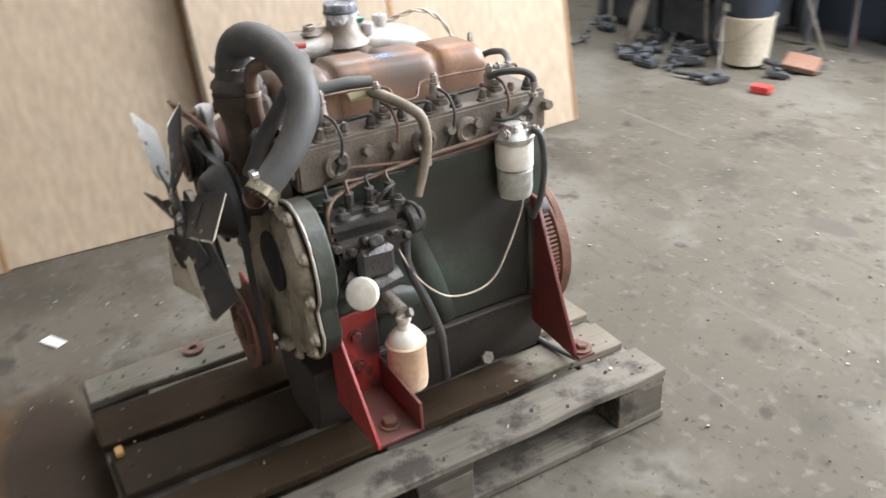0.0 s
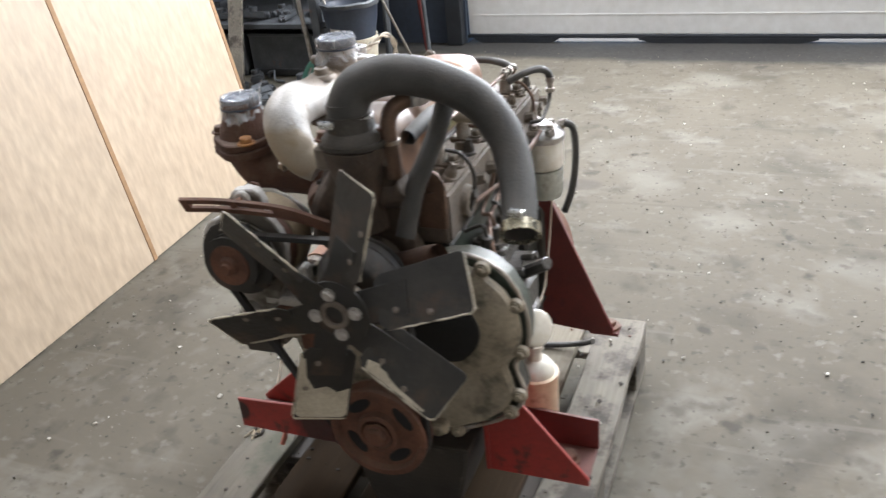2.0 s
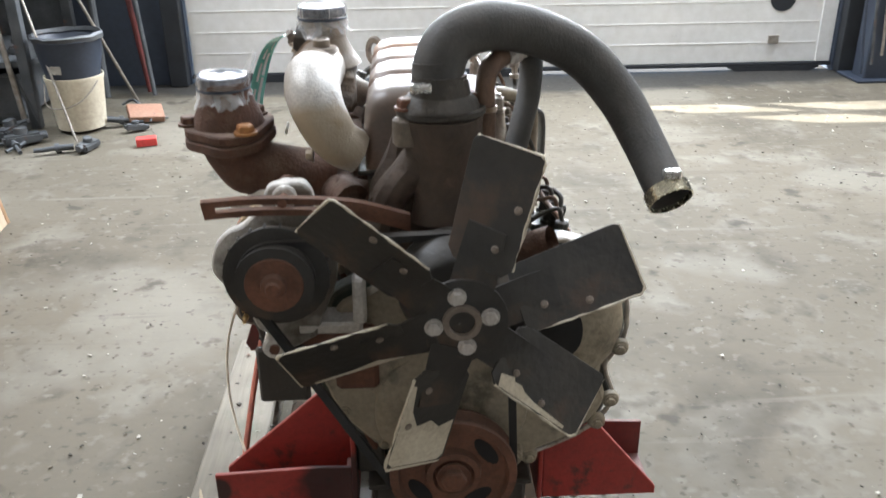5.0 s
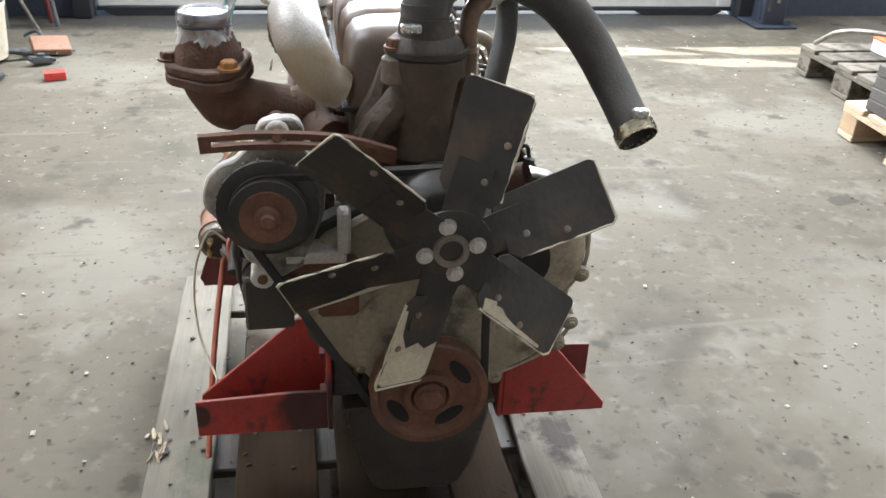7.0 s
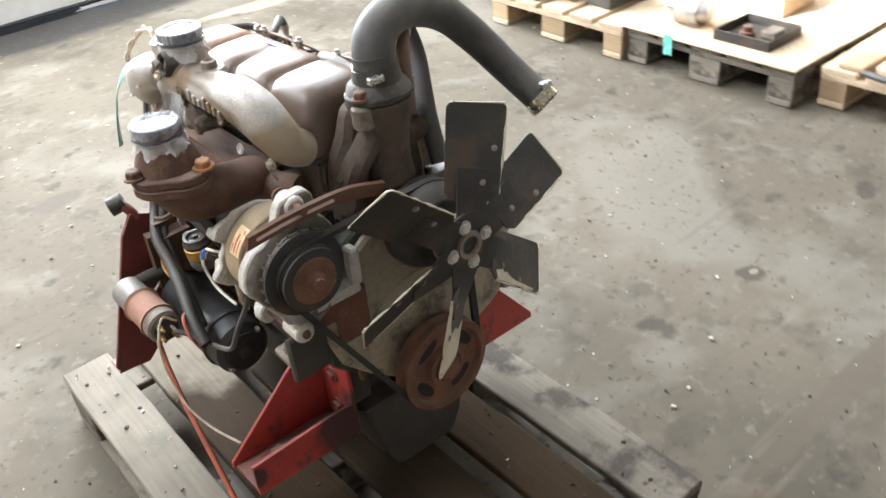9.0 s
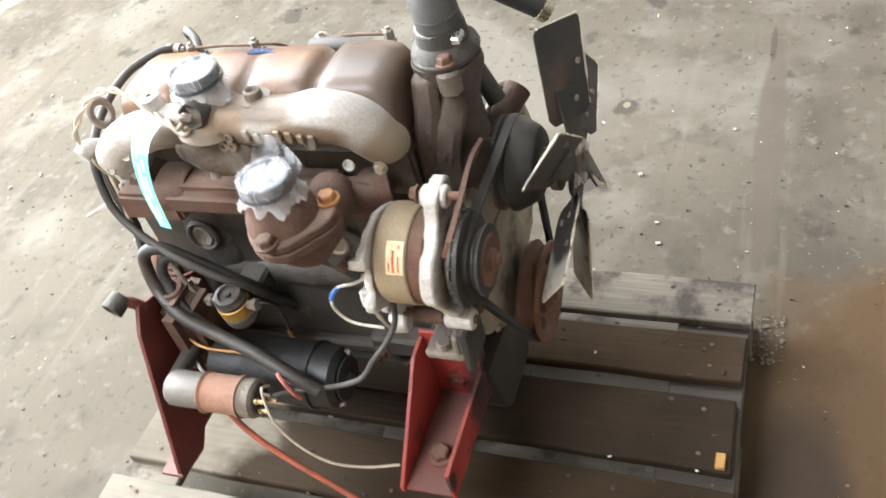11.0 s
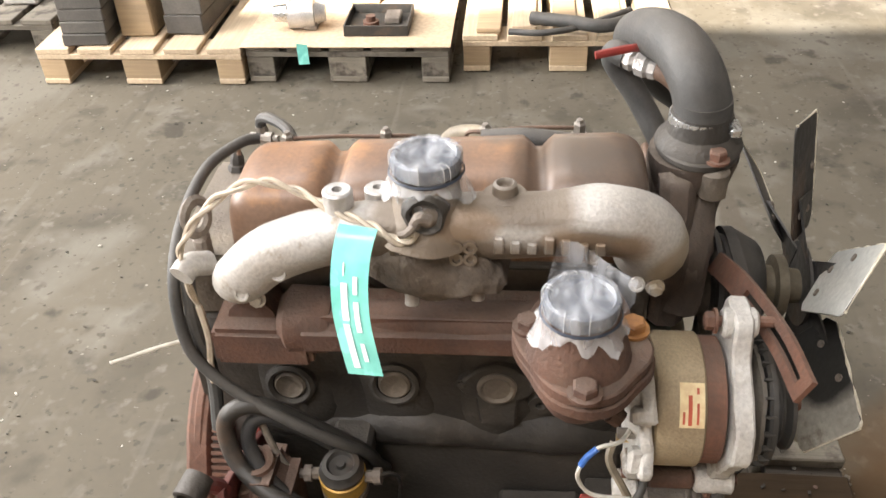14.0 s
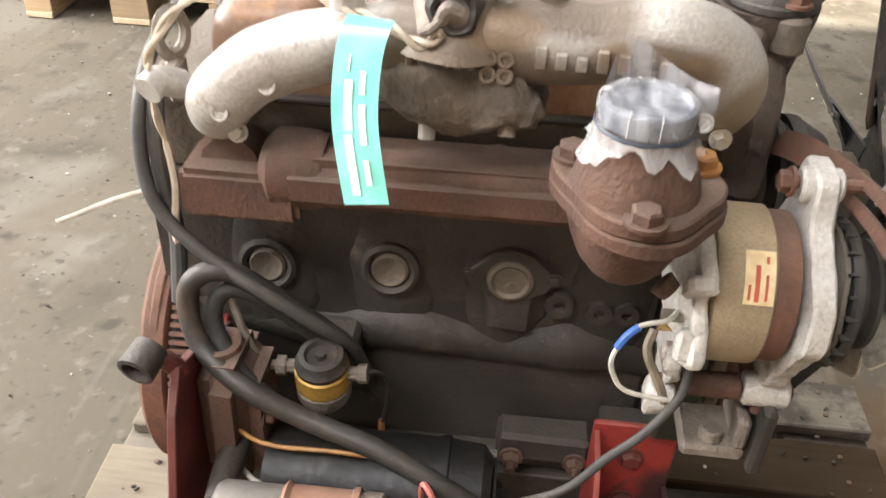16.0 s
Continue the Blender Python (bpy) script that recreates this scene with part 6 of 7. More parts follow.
# bore and foot hole: black discs in place of shaded depth
part("bore_disc", lathe([(0, 0.0132), (0.001, 0.013)], (-0.2755, -0.1782, 0.6322), (-0.9, 0.22, -0.22), 18), FLAT_BLACK, rl)
part("foot_tab", box((-0.395, -0.197, 0.268), (-0.325, -0.148, 0.2755), 0.001), RED_DULL, rl)
part("foot_hole_disc", lathe([(0, 0.013), (0.001, 0.013)], (-0.362, -0.172, 0.276), (0, 0, 1), 18), FLAT_BLACK, rl)

# rear plate, flywheel with toothed ring
bp = epart("rear_plate", plate([(0.17 * math.cos(a), 0.45 + 0.165 * math.sin(a)) for a in (2 * math.pi * k / 40 for k in range(40))], 0.012, xz(-0.118), 0.002), RUST_BAR, "reddish-brown rear adaptor plate")
fw = epart("flywheel", roughen(lathe([(0, 0.05), (0.002, 0.172), (0.006, 0.178), (0.030, 0.178), (0.036, 0.172), (0.038, 0.05)], (0, -0.136, 0.432), (0, 1, 0), 64), 0.0008, 30), RUST_BAR, "red-brown flywheel with starter ring teeth")
bm = bmesh.new()
for k in range(108):
    a = 2 * math.pi * k / 108
    m = Matrix.Translation((0.170 * math.cos(a), -0.150, 0.432 + 0.170 * math.sin(a))) @ Matrix.Rotation(-a, 4, "Y")
    add(bm, box((-0.010, -0.013, -0.0027), (0.006, 0.0135, 0.0027), 0, m))
part("ring_tooth", bm, RUST_BAR, fw)
part("ring_gear", lathe([(-0.012, 0.10), (-0.012, 0.167), (0.014, 0.167)], (0, -0.150, 0.432), (0, 1, 0), 64), GREASE, fw)
ad = epart("adaptor_housing", plate([(-0.115, 0.33), (-0.118, 0.45), (-0.115, 0.54), (-0.09, 0.580), (0.10, 0.590), (0.13, 0.56), (0.13, 0.36), (0.08, 0.30), (-0.10, 0.29)], 0.06, xz(-0.155), 0.006), GREASE)
part("adaptor_bolt", hexbolt((-0.100, -0.1855, 0.530), (0, -1, 0), 0.012, 0.010), RED, ad)
bm = box((-0.268, -0.274, 0.425), (-0.165, -0.207, 0.596), 0.022, None, 3)
nose = epart("starter_nose", roughen(bm, 0.004, 24), RUST, "rust-brown starter drive housing")
part("nose_cap", lathe([(0, 0.024), (0.006, 0.022), (0.007, 0.016), (0.003, 0.012)], (-0.215, -0.228, 0.597), (-0.1, 0, 1), 20), RUST, nose, "rust-stained round cap")
part("nose_bolt", hexbolt((-0.235, -0.273, 0.520), (0, -1, 0), 0.009, 0.012), RUST, nose)

# starter motor with solenoid
st = epart("starter_motor", lathe([(0, 0.040), (0.004, 0.055), (0.05, 0.057), (0.190, 0.057), (0.196, 0.060), (0.202, 0.060), (0.204, 0.056), (0.240, 0.053), (0.250, 0.042), (0.252, 0.02)], (-0.236, -0.272, 0.432), (0, -1, 0), 34), OILY, "oily black starter motor")
part("end_plate", lathe([(0, 0.040), (0.003, 0.038), (0.004, 0.016), (0.010, 0.013), (0.012, 0.006)], (-0.236, -0.5245, 0.432), (0, -1, 0), 24), FLAT_BLACK, st)
for a in (40, 220):
    part("through_bolt", hexbolt((-0.236 + 0.044 * math.cos(radians(a)), -0.518, 0.432 + 0.044 * math.sin(radians(a))), (0, -1, 0), 0.005, 0.008), ZINC, st)
SX, SY, SZ = -0.337, -0.246, 0.488
so = epart("starter_solenoid", lathe([(0, 0.018), (0.004, 0.027), (0.010, 0.031), (0.070, 0.031)], (SX, SY, SZ), (0.02, -1, -0.02), 30), NOSE, "starter solenoid, grey nose and red sleeve")
part("sleeve", lathe([(0, 0.033), (0.004, 0.037), (0.009, 0.033), (0.068, 0.033), (0.070, 0.036), (0.076, 0.036)], (SX + 0.0014, SY - 0.0705, SZ - 0.0014), (0.02, -1, -0.02), 30), CLAY, so, "rusty red solenoid body")
part("contact_cap", lathe([(0, 0.033), (0.022, 0.033), (0.026, 0.028)], (SX + 0.003, SY - 0.147, SZ - 0.003), (0.02, -1, -0.02), 24), ALU_DARK, so)
part("contact_face", lathe([(0, 0.026), (0.003, 0.024), (0.004, 0.004)], (SX + 0.0035, SY - 0.1732, SZ - 0.0035), (0.02, -1, -0.02), 20), BLACK, so)
for dx, dz in ((-0.012, 0.012), (0.010, -0.012), (-0.014, -0.010)):
    part("terminal", lathe([(0, 0.006), (0.006, 0.006), (0.006, 0.004), (0.020, 0.004)], (SX + 0.0035 + dx, SY - 0.1765, SZ - 0.004 + dz), (0, -1, 0), 8), BRASS, so)
part("solenoid_link", tube([(SX + 0.004, SY - 0.004, SZ), (-0.295, -0.246, 0.488), (-0.250, -0.245, 0.488)], 0.016, 12), GREASE, so)

# lift pump
lp = epart("lift_pump", lathe([(0, 0.026), (0.010, 0.030), (0.022, 0.030), (0.026, 0.026)], (-0.193, -0.330, 0.516), (-0.12, 0, 1), 24), ALU_DARK, "fuel lift pump, yellow body and black cap")
part("yellow_body", lathe([(0, 0.030), (0.022, 0.030), (0.024, 0.027)], (-0.196, -0.330, 0.5425), (-0.12, 0, 1), 24), YELLOW, lp)
part("cap", lathe([(0, 0.028), (0.006, 0.029), (0.010, 0.026), (0.018, 0.024), (0.019, 0.018), (0.014, 0.015), (0.013, 0.006), (0.019, 0.005)], (-0.199, -0.330, 0.567), (-0.12, 0, 1), 28), BLACK, lp)
part("inlet", lathe([(0, 0.008), (0.012, 0.008), (0.012, 0.011), (0.022, 0.011), (0.022, 0.006), (0.030, 0.006)], (-0.198, -0.303, 0.561), (-0.1, 1, 0.05), 8), ALU_DARK, lp)
part("outlet", lathe([(0, 0.008), (0.012, 0.008), (0.012, 0.011), (0.022, 0.011)], (-0.198, -0.358, 0.558), (0, -1, 0.1), 8), ALU_DARK, lp)
part("pump_foot", box((-0.173, -0.358, 0.513), (-0.099, -0.303, 0.558), 0.006), GREASE, lp)
epart("steel_pipe", tube([(-0.199, -0.280, 0.562), (-0.198, -0.266, 0.566), (-0.197, -0.252, 0.588), (-0.190, -0.236, 0.640), (-0.185, -0.228, 0.672)], 0.0045, 8), ZINC)

# black hoses and harness on the manifold side
epart("breather_hose", tube([(0.082, -0.205, 0.888), (0.062, -0.186, 0.892), (0.0, -0.160, 0.892), (-0.08, -0.150, 0.87), (-0.14, -0.150, 0.83), (-0.165, -0.155, 0.77), (-0.177, -0.172, 0.730), (-0.19, -0.215, 0.695), (-0.2, -0.275, 0.660), (-0.196, -0.325, 0.622), (-0.176, -0.356, 0.580), (-0.152, -0.366, 0.530), (-0.096, -0.366, 0.450)], 0.0072, 12), RUBBER, "long black rubber breather hose")
epart("cable_harness", tube([(-0.096, -0.356, 0.440), (-0.148, -0.356, 0.535), (-0.168, -0.340, 0.580), (-0.182, -0.290, 0.634), (-0.192, -0.240, 0.676), (-0.200, -0.206, 0.672), (-0.206, -0.195, 0.641), (-0.224, -0.211, 0.600), (-0.252, -0.262, 0.576), (-0.262, -0.325, 0.550), (-0.278, -0.40, 0.535), (-0.295, -0.47, 0.508), (-0.300, -0.515, 0.480)], 0.0112, 16), BLACK, "thick taped cable harness")
epart("cable", tube([(-0.096, -0.346, 0.440), (-0.146, -0.350, 0.520), (-0.178, -0.295, 0.612), (-0.188, -0.245, 0.652), (-0.198, -0.222, 0.640), (-0.212, -0.226, 0.605), (-0.236, -0.262, 0.568), (-0.250, -0.320, 0.536), (-0.268, -0.40, 0.518), (-0.282, -0.47, 0.488)], 0.0094, 14), BELT)
epart("cable", tube([(-0.13, -0.165, 0.85), (-0.155, -0.168, 0.78), (-0.165, -0.178, 0.70), (-0.19, -0.18, 0.63)], 0.0085, 10), RUBBER)
epart("battery_cable", tube([(-0.262, -0.690, 0.68), (-0.274, -0.686, 0.645), (-0.282, -0.660, 0.600), (-0.282, -0.630, 0.560), (-0.284, -0.595, 0.510), (-0.286, -0.54, 0.480), (-0.305, -0.47, 0.478), (-0.325, -0.440, 0.484)], 0.0046, 12), RUBBER, "grey-black charging cable")


def wire(points, r, material, name="wire", label=""):
    return epart(name, tube(points, r, 6, 5), material, label)


wire([(-0.198, -0.375, 0.560), (-0.190, -0.388, 0.556), (-0.180, -0.398, 0.535), (-0.172, -0.396, 0.490), (-0.170, -0.390, 0.452)], 0.0028, BLACK, "wire", "black lead looped down from the lift pump")
wire([(-0.170, -0.390, 0.460), (-0.170, -0.389, 0.436)], 0.0042, OCHRE_N, "lead_end")
# twisted beige pair over the manifold
tw = smooth_path([(-0.150, -0.178, 0.78), (-0.165, -0.176, 0.85), (-0.178, -0.188, 0.905), (-0.165, -0.225, 0.950), (-0.160, -0.275, 0.975), (-0.165, -0.320, 0.968), (-0.185, -0.360, 0.958), (-0.205, -0.400, 0.955), (-0.218, -0.430, 0.945), (-0.222, -0.448, 0.958)], 5)
for ph in (0, math.pi):
    pts = [p + 0.0032 * Vector((math.cos(i * 0.9 + ph), 0.3 * math.sin(i * 0.9 + ph), math.sin(i * 0.9 + ph))) for i, p in enumerate(tw)]
    epart("twisted_wire", tube(pts, 0.0028, 6, 2), WIRE, "beige twisted cable")
wire([(-0.155, -0.178, 0.80), (-0.165, -0.185, 0.76), (-0.172, -0.182, 0.72), (-0.17, -0.175, 0.66)], 0.004, WIRE)
wire([(-0.262, -0.668, 0.735), (-0.285, -0.655, 0.742), (-0.292, -0.630, 0.737), (-0.296, -0.614, 0.708), (-0.294, -0.618, 0.682), (-0.290, -0.634, 0.660), (-0.284, -0.674, 0.648)], 0.0024, WIRE_W, "wire", "cream wire looped from the alternator")
epart("wire_sleeve", tube([(-0.2915, -0.632, 0.738), (-0.2945, -0.622, 0.728), (-0.2958, -0.616, 0.716)], 0.0036, 8, 4), WIRE_B, "blue sleeve on the cream wire")
wire([(-0.248, -0.655, 0.70), (-0.262, -0.65, 0.685), (-0.27, -0.665, 0.655), (-0.268, -0.675, 0.63)], 0.0045, CREAM)
wire([(-0.245, -0.225, 0.535), (-0.26, -0.275, 0.505), (-0.262, -0.36, 0.505), (-0.265, -0.43, 0.500), (-0.285, -0.455, 0.485)], 0.0026, WIRE_O, "wire", "orange wire")
wire([(-0.24, -0.225, 0.50), (-0.285, -0.27, 0.475), (-0.325, -0.34, 0.512), (-0.33, -0.40, 0.50), (-0.32, -0.43, 0.478)], 0.003, WIRE_W)
wire([(-0.285, -0.45, 0.47), (-0.30, -0.452, 0.515), (-0.31, -0.462, 0.512), (-0.31, -0.47, 0.48), (-0.30, -0.47, 0.45)], 0.0034, WIRE_P, "wire", "pink wire loop")
wire([(-0.315, -0.435, 0.500), (-0.342, -0.445, 0.525), (-0.366, -0.46, 0.480), (-0.374, -0.49, 0.430), (-0.368, -0.53, 0.378), (-0.350, -0.58, 0.348), (-0.330, -0.632, 0.338)], 0.0024, WIRE, "wire", "cream wire hanging towards the red bracket")
epart("drain_pipe", tube([(-0.325, -0.315, 0.455), (-0.338, -0.355, 0.385), (-0.348, -0.42, 0.325), (-0.355, -0.50, 0.265), (-0.360, -0.57, 0.205), (-0.362, -0.62, 0.160)], 0.0055, 10), REDROD, "thin reddish pipe down to the pallet")
epart("cable_tie", tube([(-0.146, -0.150, 0.738), (-0.140, -0.105, 0.717), (-0.130, -0.06, 0.690), (-0.120, -0.022, 0.667)], 0.0030, 8, 5, None, 0.3), WIRE_W, "white plastic cable tie sticking out")
# steel rod between fan and crank
epart("dipstick_tube", tube([(-0.10, -0.70, 0.36), (-0.125, -0.74, 0.46), (-0.13, -0.745, 0.55)], 0.006, 8), RUST_BAR)


# green tag hanging over the manifold
def tag():
    pts = smooth_path([(-0.222, -0.392, 0.966), (-0.241, -0.391, 0.964), (-0.259, -0.389, 0.953), (-0.273, -0.388, 0.932), (-0.284, -0.389, 0.904), (-0.293, -0.394, 0.874), (-0.300, -0.400, 0.843)], 8)
    def strip(y0, y1, i0, i1, lift):
        bm, rows = bmesh.new(), []
        for k in range(i0, i1 + 1):
            p = pts[k]
            t = (pts[min(k + 1, len(pts) - 1)] - pts[max(k - 1, 0)]).normalized()
            n = t.cross(Vector((0, 1, 0))).normalized()
            tw = 0.004 * math.sin(k * 0.12)
            rows.append([bm.verts.new(p + n * (lift + 0.0006 * q + tw * s) + Vector(((0.20 + 0.005 * k) * s, 0.93 * s, -0.008 * k * s))) for q, s in ((1, y0), (1, y1), (0, y1), (0, y0))])
        for a, b in zip(rows, rows[1:]):
            for k in range(4):
                bm.faces.new((a[k], a[(k + 1) % 4], b[(k + 1) % 4], b[k]))
        bm.faces.new(rows[0]), bm.faces.new(rows[-1][::-1])
        return bm
    n = len(pts) - 1
    t = single("hanging_tag", strip(-0.021, 0.021, 0, n, 0), GREENTAG, "mint green paper tag hanging over the intake manifold, white print", "tag")
    for y0, y1, i, j in ((0.002, 0.0095, n - 25, n - 15), (0.003, 0.0105, n - 14, n - 2), (-0.009, -0.004, n - 27, n - 22), (-0.010, -0.004, n - 20, n - 12), (-0.009, -0.004, n - 9, n - 4), (0.006, 0.0075, n - 31, n - 27)):
        part("print_bar", strip(y0, y1, i, j, 0.0009), INK_W, t)
        part("print_bar", strip(y0, y1, i, j, -0.0009), INK_W, t)


tag()

# fuel filter on the pump side
ff = epart("fuel_filter", lathe([(0, 0.036), (0.004, 0.040), (0.054, 0.0405), (0.058, 0.038)], (0.150, -0.235, 0.692), (0, 0, 1), 30), WHITE_F, "white fuel filter with glass bowl")
part("bowl", lathe([(0, 0.024), (0.004, 0.034), (0.020, 0.038), (0.064, 0.0385), (0.067, 0.036)], (0.150, -0.235, 0.623), (0, 0, 1), 30), BOWL, ff, "cloudy glass bowl")
part("filter_head", roughen(lathe([(0, 0.042), (0.012, 0.044), (0.020, 0.038), (0.028, 0.022), (0.036, 0.018)], (0.150, -0.235, 0.751), (0, 0, 1), 26), 0.0015, 40), ALU_CLEAN, ff, "dull aluminium filter head")
bm = box((0.108, -0.275, 0.752), (0.150, -0.20, 0.778), 0.005)
add(bm, box((0.104, -0.29, 0.74), (0.114, -0.18, 0.80), 0.003))
part("head_bracket", bm, ALU_DARK, ff)
for dx, dy in ((0.02, -0.03), (0.03, 0.02), (-0.02, 0.03)):
    part("union", lathe([(0, 0.010), (0.012, 0.010), (0.012, 0.007), (0.020, 0.007)], (0.150 + dx, -0.235 + dy, 0.776), (dx, dy, 0.01), 6), ZINC, ff)
    part("head_bolt", hexbolt((0.150 + dx * 0.6, -0.235 - dy * 0.6, 0.778), (0, 0, 1), 0.008, 0.010), ZINC, ff)

# sediment filter by the front bracket, and the round breather cap
sf = epart("sediment_filter", lathe([(0, 0.030), (0.003, 0.038), (0.020, 0.041), (0.102, 0.041), (0.106, 0.043), (0.111, 0.043), (0.113, 0.039)], (0.205, -0.552, 0.292), (0, 0, 1), 30), OCHRE_F, "cream canister filter streaked with rust")
part("dome", lathe([(0, 0.037), (0.010, 0.036), (0.024, 0.026), (0.030, 0.015), (0.046, 0.012), (0.050, 0.016), (0.060, 0.016), (0.062, 0.010)], (0.205, -0.552, 0.4045), (0, 0, 1), 28), WHITE_F, sf, "white domed top")
bm = tube([(0.10, -0.57, 0.49), (0.15, -0.565, 0.487), (0.205, -0.553, 0.472)], 0.016, 12)
add(bm, lathe([(0, 0.012), (0.014, 0.012), (0.016, 0.008)], (0.19, -0.56, 0.475), (0.3, -0.6, 0.6), 8))
add(bm, lathe([(0, 0.010), (0.012, 0.010)], (0.215, -0.548, 0.472), (0.5, 0.5, 0.4), 6))
part("filter_arm", roughen(bm, 0.002, 40), ALU_DARK, sf)
bc = epart("breather_cap", lathe([(0, 0.024), (0.004, 0.032), (0.014, 0.033), (0.019, 0.030), (0.023, 0.020), (0.0245, 0.004)], (0.228, -0.640, 0.560), (0.75, -0.62, 0.45), 30), WHITE_F, "round white breather cap")
part("cap_neck", tube([(0.12, -0.60, 0.53), (0.18, -0.61, 0.54), (0.232, -0.642, 0.563)], 0.018, 12), GREEN, bc)

# injection pump with its outlets
bm = box((0.118, -0.690, 0.596), (0.198, -0.500, 0.680), 0.030, None, 4)
add(bm, box((0.124, -0.685, 0.662), (0.188, -0.52, 0.708), 0.016, None, 3))
for k in range(6):
    add(bm, lathe([(0, 0.015), (0.008, 0.014), (0.010, 0.008), (0.018, 0.007)], (0.135 + 0.045 * (k % 2), -0.672 + 0.029 * k, 0.702), (0.1 * (-1) ** k, 0.1, 1), 10))
    add(bm, rod((0.190, -0.676 + 0.030 * k, 0.652 - 0.014 * (k % 2)), (0.212, -0.674 + 0.030 * k, 0.654 - 0.014 * (k % 2)), 0.009, 8, 0.002))
add(bm, rod((0.158, -0.505, 0.644), (0.158, -0.468, 0.644), 0.028, 18, 0.006))
add(bm, rod((0.156, -0.72, 0.64), (0.156, -0.685, 0.64), 0.045, 20, 0.004))
add(bm, box((0.19, -0.64, 0.575), (0.222, -0.56, 0.64), 0.010))
add(bm, rod((0.205, -0.60, 0.645), (0.252, -0.612, 0.675), 0.012, 10, 0.002))
add(bm, tube([(0.19, -0.66, 0.58), (0.205, -0.62, 0.555), (0.20, -0.55, 0.56)], 0.02, 10))
ip = epart("injection_pump", roughen(bm, 0.0035, 40), mat("oily_pump", (0.052, 0.048, 0.044), 0.38, dark=(0.018, 0.017, 0.016), scale=16, amount=0.7, fine=150, bump=0.5, dust=0.25), "black oily diesel injection pump")
for k in range(4):
    y = -0.665 + 0.043 * k
    part("delivery_valve", lathe([(0, 0.012), (0.012, 0.012), (0.012, 0.009), (0.030, 0.009), (0.032, 0.011), (0.044, 0.010), (0.046, 0.006)], (0.160, y, 0.700), (0.15, 0, 1), 8), GREASE, ip)
part("throttle_arm", tube([(0.185, -0.520, 0.695), (0.196, -0.512, 0.704), (0.200, -0.498, 0.692), (0.196, -0.488, 0.665)], 0.0045, 8), GREASE, ip)
part("stop_arm", tube([(0.175, -0.57, 0.71), (0.185, -0.555, 0.735), (0.176, -0.53, 0.742)], 0.004, 8), GREASE, ip)
for k, yi in enumerate((-0.620, -0.502, -0.374, -0.244)):
    y = -0.665 + 0.043 * k
    epart("injector_pipe", tube([(0.167, y, 0.744), (0.160, y, 0.764), (0.138, 0.8 * y + 0.2 * yi, 0.753), (0.124, yi - 0.035, 0.748), (0.127, yi - 0.006, 0.770), (0.132, yi + 0.012, 0.825), (0.114, yi + 0.010, 0.864), (0.084, yi, 0.876)], 0.0033, 8), PIPE if k % 2 else GREASE)
epart("fuel_pipe", tube([(0.152, -0.265, 0.780), (0.150, -0.30, 0.772), (0.145, -0.44, 0.765), (0.150, -0.58, 0.752), (0.166, -0.648, 0.742), (0.178, -0.672, 0.722), (0.180, -0.676, 0.69), (0.176, -0.672, 0.66)], 0.0045, 8), PIPE, "rust-brown fuel pipe along the head")
epart("fuel_pipe", tube([(0.150, -0.262, 0.770), (0.142, -0.33, 0.757), (0.138, -0.43, 0.752), (0.134, -0.50, 0.762), (0.126, -0.60, 0.775)], 0.004, 8), PIPE)
bm = box((0.128, -0.448, 0.745), (0.156, -0.432, 0.775), 0.003)
epart("pipe_clip", bm, ZINC)
epart("cream_hose", tube([(0.062, -0.510, 0.892), (0.098, -0.495, 0.888), (0.132, -0.466, 0.870), (0.150, -0.445, 0.845), (0.152, -0.440, 0.79), (0.150, -0.455, 0.73), (0.152, -0.47, 0.69)], 0.0105, 12), CREAM, "cream-coloured fuel hose")
epart("short_hose", tube([(0.034, -0.640, 0.902), (0.040, -0.600, 0.909), (0.044, -0.550, 0.912), (0.050, -0.500, 0.906)], 0.0135, 14, 6, None, 1.0, None, True), RUBBER, "short black open hose")
m = Matrix.Translation((0.056, -0.522, 0.892)) @ Euler((0, radians(35), radians(-6))).to_matrix().to_4x4()
epart("yellow_clip", box((-0.018, -0.034, -0.004), (0.018, 0.034, 0.004), 0.003, m), mat("olive_yellow", (0.30, 0.26, 0.13), 0.6, dark=(0.17, 0.145, 0.075)), "dull olive-yellow clip")
epart("return_hose", tube([(0.085, -0.250, 0.874), (0.11, -0.235, 0.886), (0.135, -0.205, 0.888), (0.150, -0.188, 0.878), (0.155, -0.185, 0.862)], 0.0075, 10), RUBBER)
epart("return_union", lathe([(0, 0.009), (0.010, 0.009), (0.010, 0.006), (0.022, 0.006), (0.022, 0.010), (0.030, 0.010)], (0.155, -0.185, 0.866), (0.0, -0.1, -1), 8), ZINC)
epart("return_pipe", tube([(0.155, -0.186, 0.84), (0.155, -0.20, 0.818), (0.154, -0.235, 0.803), (0.150, -0.262, 0.80), (0.135, -0.272, 0.80)], 0.0038, 8), GREASE)
epart("filter_hose", tube([(0.188, -0.215, 0.782), (0.205, -0.205, 0.765), (0.208, -0.200, 0.70), (0.200, -0.205, 0.63), (0.185, -0.215, 0.58)], 0.0075, 10), RUBBER)
epart("thin_cable", tube([(0.150, -0.530, 0.625), (0.158, -0.522, 0.578), (0.160, -0.485, 0.504), (0.160, -0.428, 0.446), (0.160, -0.365, 0.430), (0.160, -0.308, 0.445), (0.160, -0.268, 0.502), (0.160, -0.225, 0.600), (0.165, -0.212, 0.70)], 0.0023, 6), WIRE, "thin pale cable hanging in a bow")
